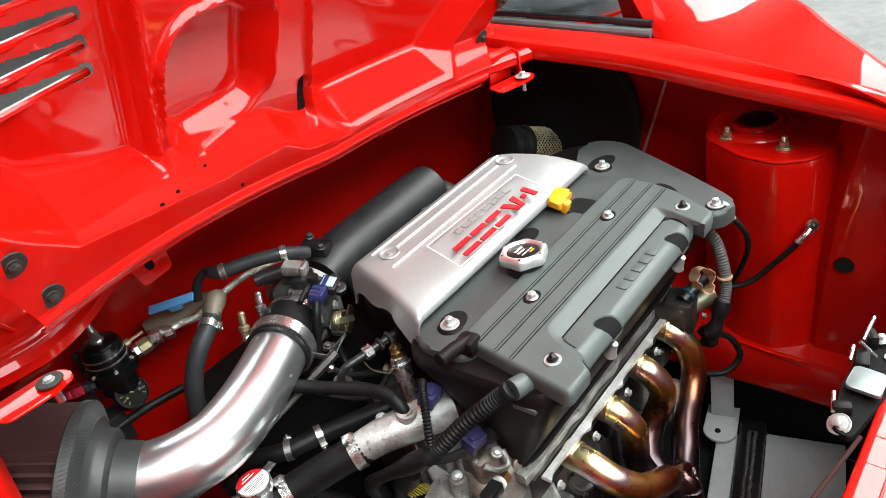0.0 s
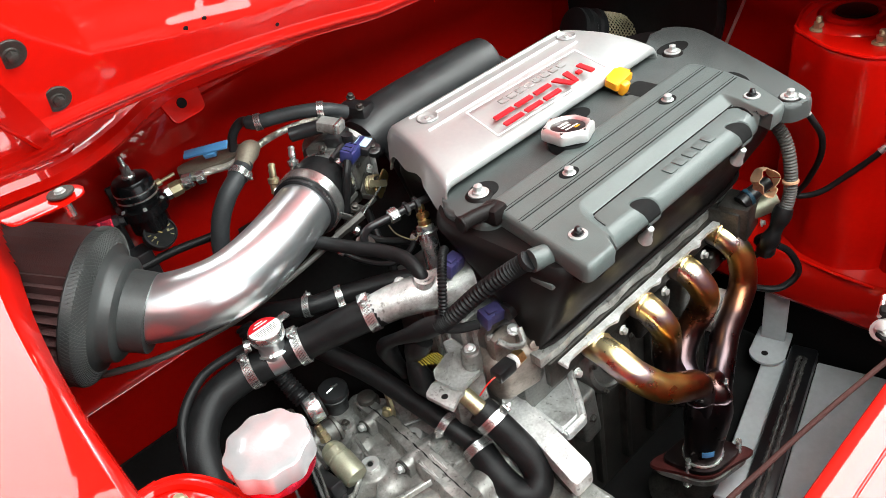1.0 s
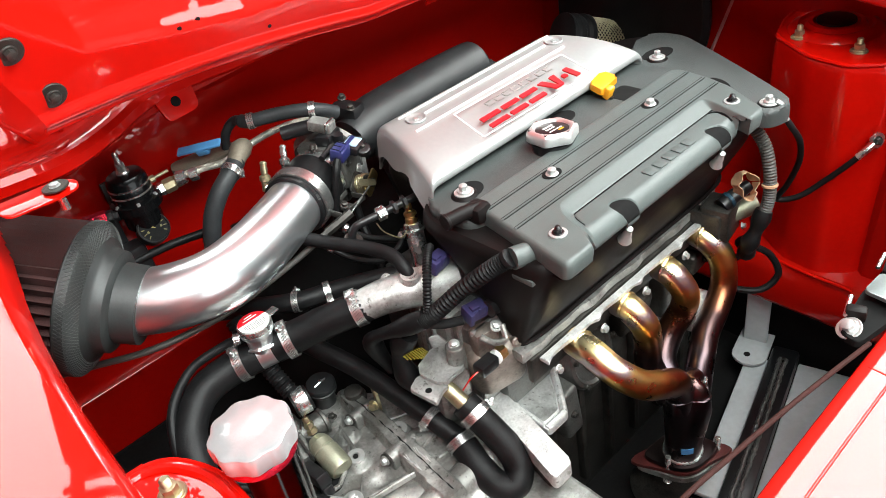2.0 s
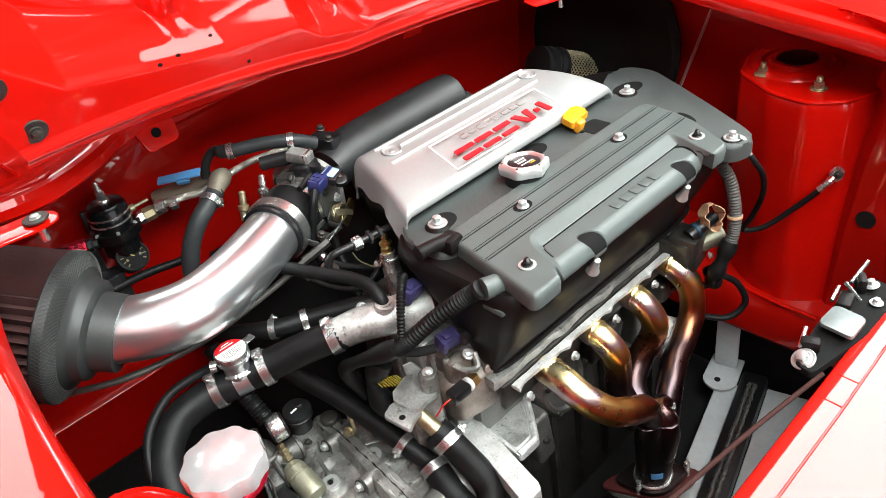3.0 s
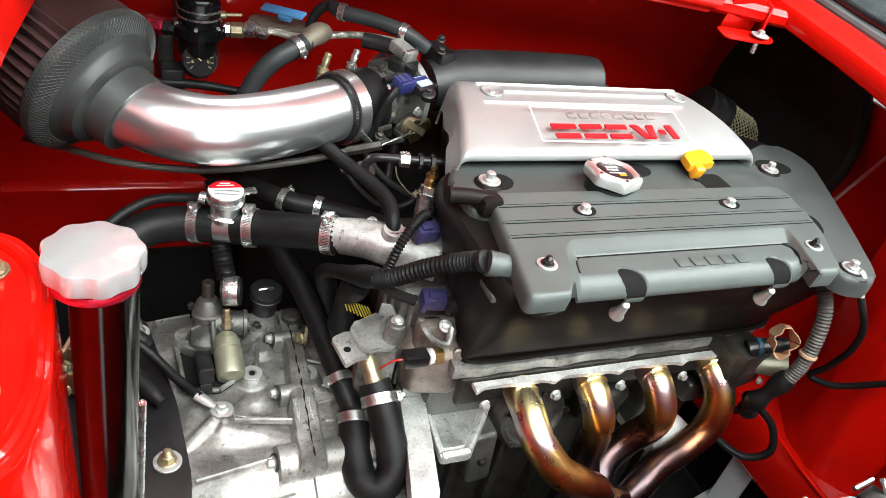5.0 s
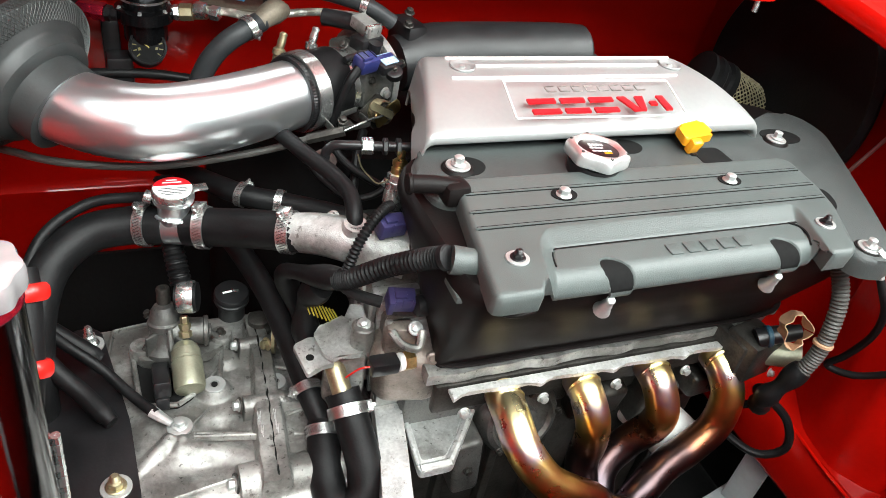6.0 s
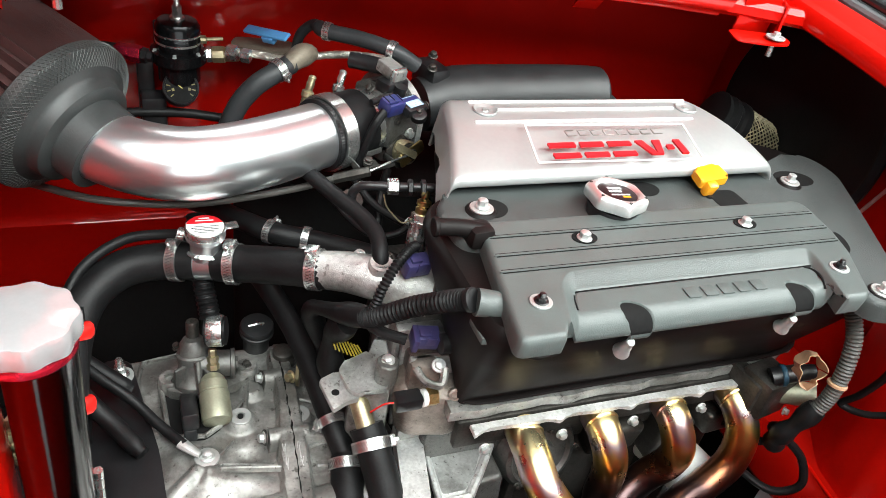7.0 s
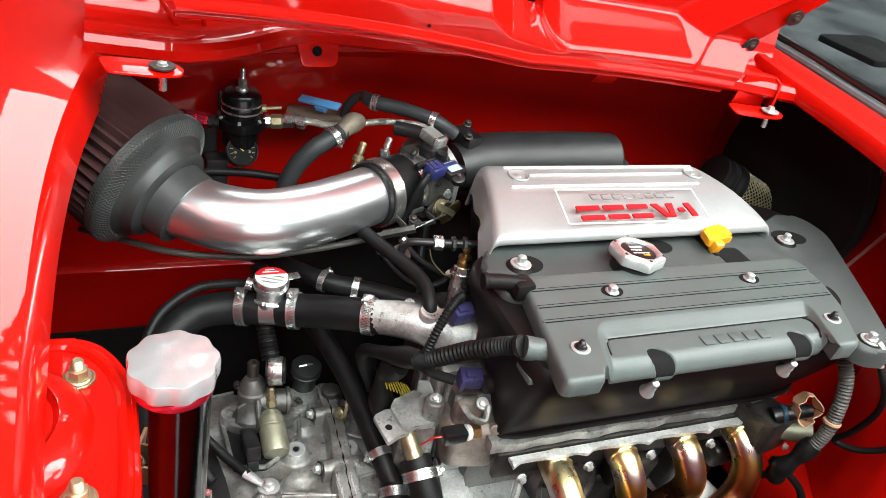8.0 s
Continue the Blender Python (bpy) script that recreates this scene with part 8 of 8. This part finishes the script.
def build_fuel_lines():
    th = thing("braided_fuel_line", (-0.1, 0.48, 0.80), "braided stainless steel fuel line", "fuel line")
    bm = bmesh.new()
    line = curve([(-0.182, 0.503, 0.806), (-0.160, 0.492, 0.808), (-0.135, 0.480, 0.808), (-0.10, 0.488, 0.808), (-0.06, 0.490, 0.811), (-0.025, 0.484, 0.812), (0.015, 0.466, 0.812), (0.055, 0.445, 0.808)], 10)
    tube(bm, line, 0.0042, 14, 1)
    part("hose", bm, SELECT, th)
    way = [0.0]
    for a, b in zip(line, line[1:]):
        way.append(way[-1] + (b - a).length)
    total = way[-1]
    bm = bmesh.new()
    steps = 190
    frames_on_line = []
    for k in range(steps + 1):
        w = total * k / steps
        q = max(0, min(len(line) - 2, sum(1 for x in way if x <= w) - 1))
        p = line[q].lerp(line[q + 1], (w - way[q]) / max(1e-6, way[q + 1] - way[q]))
        t = (line[q + 1] - line[q]).normalized()
        side = t.cross(Vector((0, 0, 1))).normalized()
        frames_on_line.append((p, side, side.cross(t), w))
    for turn in (-1, 1):
        for n in range(14):
            pts = [p + (u * math.cos(a) + v * math.sin(a)) * 0.0044 for p, u, v, w in frames_on_line for a in (turn * w * 260 + math.tau * n / 14,)]
            tube(bm, pts, 0.00050, 4, 1, False, 1.0)
    tagged(part("braid", bm, mat("braid_wire", (0.60, 0.58, 0.52), 0.42, 0.85, 0, 0.2, 60), th, "woven steel braid"), kind="stuff")
    for q, w, rr in ((-0.196, 0.014, 0.0098), (-0.180, 0.012, 0.0088)):
        bm = bmesh.new()
        p = Vector((q, 0.500 + 0.6 * (-0.188 - q), 0.806))
        lathe(bm, [(rr * 0.8, 0), (rr, 0.0012), (rr, w - 0.0012), (rr * 0.8, w)], align(p, (1, -0.6, 0.05)), 6)
        part("end_fitting", bm, STEEL, th)
    th = thing("supply_line", (-0.35, 0.5, 0.77), "black fuel supply line along the firewall", "fuel line")
    bm = bmesh.new()
    tube(bm, [(-0.318, 0.528, 0.797), (-0.35, 0.538, 0.795), (-0.42, 0.545, 0.78), (-0.50, 0.55, 0.74)], 0.007, 12, 6)
    part("hose", bm, RUBBER, th)
    bm = bmesh.new()
    tube(bm, [(-0.40, 0.50, 0.724), (-0.27, 0.502, 0.726), (-0.19, 0.495, 0.718)], 0.006, 12, 5)
    part("lower_line", bm, RUBBER, th)
    bm = bmesh.new()
    box(bm, (0.03, 0.03, 0.05), pose(-0.285, 0.515, 0.72), 0.004)
    part("line_bracket", bm, BLACK, th)
    th = thing("blue_clip", (-0.146, 0.516, 0.815), "light blue plastic strip clipped on a grey bracket", "clip")
    a, b = Vector((-0.168, 0.541, 0.820)), Vector((-0.125, 0.491, 0.834))
    bm = bmesh.new()
    c = (a + b) / 2
    m = Matrix.Translation(c) @ pose(0, 0, 0, 25, -8, math.degrees(math.atan2(b.y - a.y, b.x - a.x)))
    box(bm, ((b - a).length, 0.013, 0.004), m, 0.001)
    box(bm, (0.018, 0.008, 0.008), m @ Matrix.Translation((0.004, -0.004, -0.006)), 0.001)
    part("strip", bm, BLUE_LT, th)
    bm = bmesh.new()
    prism(bm, rounded([(-0.19, 0.530), (-0.165, 0.512), (-0.10, 0.500), (-0.085, 0.520), (-0.12, 0.548), (-0.18, 0.556)], 0.008), 0.800, 0.806, Matrix(), 0.001)
    part("bracket", bm, mat("dull_brown_steel", (0.20, 0.17, 0.13), 0.55, 0.4, 0, 0.3, 40, 0.15, 200), th)
    th = thing("vacuum_elbow", (-0.09, 0.53, 0.77), "brown-black elbow with hose and steel clamp", "hose")
    bm = bmesh.new()
    tube(bm, [(-0.132, 0.450, 0.812), (-0.116, 0.463, 0.818), (-0.103, 0.473, 0.818), (-0.097, 0.478, 0.812)], lambda u: 0.0115 + 0.0030 * math.exp(-((u - 0.45) / 0.25) ** 2) - 0.004 * max(0, u - 0.85) / 0.15, 18, 6)
    part("elbow", bm, bpy.data.materials["dull_brown_steel"], th)
    bm = bmesh.new()
    tube(bm, [(-0.127, 0.454, 0.813), (-0.150, 0.440, 0.806), (-0.172, 0.436, 0.792), (-0.192, 0.436, 0.766), (-0.206, 0.436, 0.728), (-0.212, 0.435, 0.68)], 0.0122, 20, 8)
    part("hose", bm, RUBBER_G, th)
    clamp(th, (-0.143, 0.4435, 0.809), (0.8, 0.45, 0.30), 0.0129, 0.010, 190)
    th = thing("breather_hose", (-0.03, 0.46, 0.83), "short black breather hose with two steel clamps", "hose")
    bm = bmesh.new()
    tube(bm, [(-0.110, 0.520, 0.790), (-0.105, 0.515, 0.825), (-0.090, 0.503, 0.845), (-0.0825, 0.474, 0.848), (-0.045, 0.448, 0.849), (-0.010, 0.420, 0.846), (0.02, 0.412, 0.830)], lambda u: 0.0095 if u > 0.42 else 0.0065, 14, 8)
    part("hose", bm, RUBBER_G, th)
    clamp(th, (-0.0800, 0.472, 0.848), (0.8, -0.55, 0.02), 0.0105, 0.009, 0)
    clamp(th, (-0.012, 0.421, 0.8465), (0.8, -0.6, -0.1), 0.0105, 0.009, 0)


build_regulator()
build_fuel_lines()


# ---- right-hand corner, latch and cable ----
def build_corner():
    th = thing("wheel_arch_liner", (0.64, 0.36, 0.62), "round matt black liner in the corner of the bay", "liner")
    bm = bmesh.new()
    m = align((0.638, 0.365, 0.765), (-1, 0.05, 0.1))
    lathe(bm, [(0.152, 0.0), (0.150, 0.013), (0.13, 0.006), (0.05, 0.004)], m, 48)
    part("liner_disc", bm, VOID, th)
    bm = bmesh.new()
    lathe(bm, [(0.153, 0.0), (0.165, 0.001), (0.168, 0.010), (0.160, 0.018), (0.1525, 0.014)], m, 64)
    part("rolled_rim", bm, RUBBER, th)
    for a in (0.6, 2.2, 3.7, 5.3):
        put("bolt", BOLT_D, th, m @ Matrix.Translation((0.112 * math.cos(a), 0.112 * math.sin(a), 0.004)) @ Matrix.Diagonal((0.008, 0.008, 0.008, 1)))
    th = thing("breather_roll", (0.57, 0.41, 0.69), "black ribbed pulley and wire mesh roll beside the engine", "pulley")
    a, b = Vector((0.520, 0.430, 0.752)), Vector((0.66, 0.392, 0.690))
    d = (b - a).normalized()
    m = align(a, d)
    bm = bmesh.new()
    lathe(bm, [(0.030, 0.0), (0.038, 0.002), (0.038, 0.007), (0.033, 0.010), (0.033, 0.014), (0.039, 0.018), (0.039, 0.026), (0.035, 0.030), (0.035, 0.036), (0.040, 0.040), (0.040, 0.050), (0.034, 0.052)], m, 40)
    part("ribbed_rim", bm, RUBBER, th)
    bm = bmesh.new()
    lathe(bm, [(0.034, 0.052), (0.034, 0.15)], m, 32)
    part("core", bm, VOID, th)
    bm = bmesh.new()
    n = 26
    for s in (-1, 1):
        for i in range(n):
            a0 = math.tau * i / n
            pts = [m @ Vector((0.0365 * math.cos(a0 + s * u * 3.2), 0.0365 * math.sin(a0 + s * u * 3.2), 0.052 + 0.10 * u)) for u in np.linspace(0, 1, 9)]
            tube(bm, pts, 0.0011, 4, 1, False)
    part("wire_mesh", bm, ZINC, th, "expanded wire mesh")


def build_latch():
    th = thing("lid_latch", (0.15, -0.285, 0.752), "black lid latch with silver bolts on the panel edge", "latch")
    bm = bmesh.new()
    prism(bm, rounded([(0.072, -0.278), (0.150, -0.294), (0.235, -0.296), (0.240, -0.262), (0.20, -0.254), (0.14, -0.252), (0.078, -0.258)], 0.008), 0.738, 0.746, Matrix(), 0.002)
    part("base_plate", bm, VOID, th)
    bm = bmesh.new()
    prism(bm, rounded([(0.126, -0.290), (0.160, -0.290), (0.164, -0.258), (0.130, -0.256)], 0.005), 0.754, 0.758, Matrix(), 0.0014)
    part("latch_tongue", bm, mat("slate_grey_plate", (0.20, 0.225, 0.225), 0.42, 0.4, 0, 0.15, 40, 0.05, 300), th, "slate grey latch plate")
    for p, d, s in (((0.086, -0.264, 0.746), (-0.5, 0.3, 1), 0.0105), ((0.222, -0.270, 0.750), (0, 0.2, 1), 0.0075), ((0.200, -0.284, 0.748), (0, 0, 1), 0.006)):
        put("washer", WASHER, th, align(p, d) @ Matrix.Diagonal((s * 1.1, s * 1.1, s, 1)))
        bolt(th, Vector(p) + Vector((0, 0, 0.001)), d, s, BOLT)
    for a, b in (((0.094, -0.256, 0.752), (0.118, -0.250, 0.756)), ((0.170, -0.252, 0.756), (0.190, -0.250, 0.760)), ((0.205, -0.256, 0.758), (0.238, -0.258, 0.766)), ((0.19, -0.272, 0.752), (0.19, -0.255, 0.768))):
        bm = bmesh.new()
        tube(bm, [a, b], 0.0022, 8, 3)
        part("latch_rod", bm, STEEL, th)
    for w, q in (((0.026, 0.014, 0.016), pose(0.178, -0.262, 0.752, 0, 0, 12)), ((0.018, 0.010, 0.018), pose(0.215, -0.262, 0.754, 0, 0, 30)), ((0.012, 0.018, 0.014), pose(0.102, -0.262, 0.752, 0, 0, 20))):
        bm = bmesh.new()
        box(bm, w, q, 0.003)
        part("pawl", bm, PLASTIC_B, th)
    th = thing("release_cable", (-0.05, -0.262, 0.745), "dull brown latch release cable along the panel", "cable")
    bm = bmesh.new()
    tube(bm, [(0.082, -0.284, 0.742), (0.01, -0.270, 0.739), (-0.05, -0.260, 0.737), (-0.10, -0.253, 0.736), (-0.16, -0.246, 0.736), (-0.25, -0.24, 0.72), (-0.33, -0.23, 0.66)], 0.0023, 10, 8)
    part("sheath", bm, mat("brown_cable", (0.042, 0.017, 0.015), 0.75, 0, 0, 0.2, 50, spec=0.1), th)


build_corner()
build_latch()
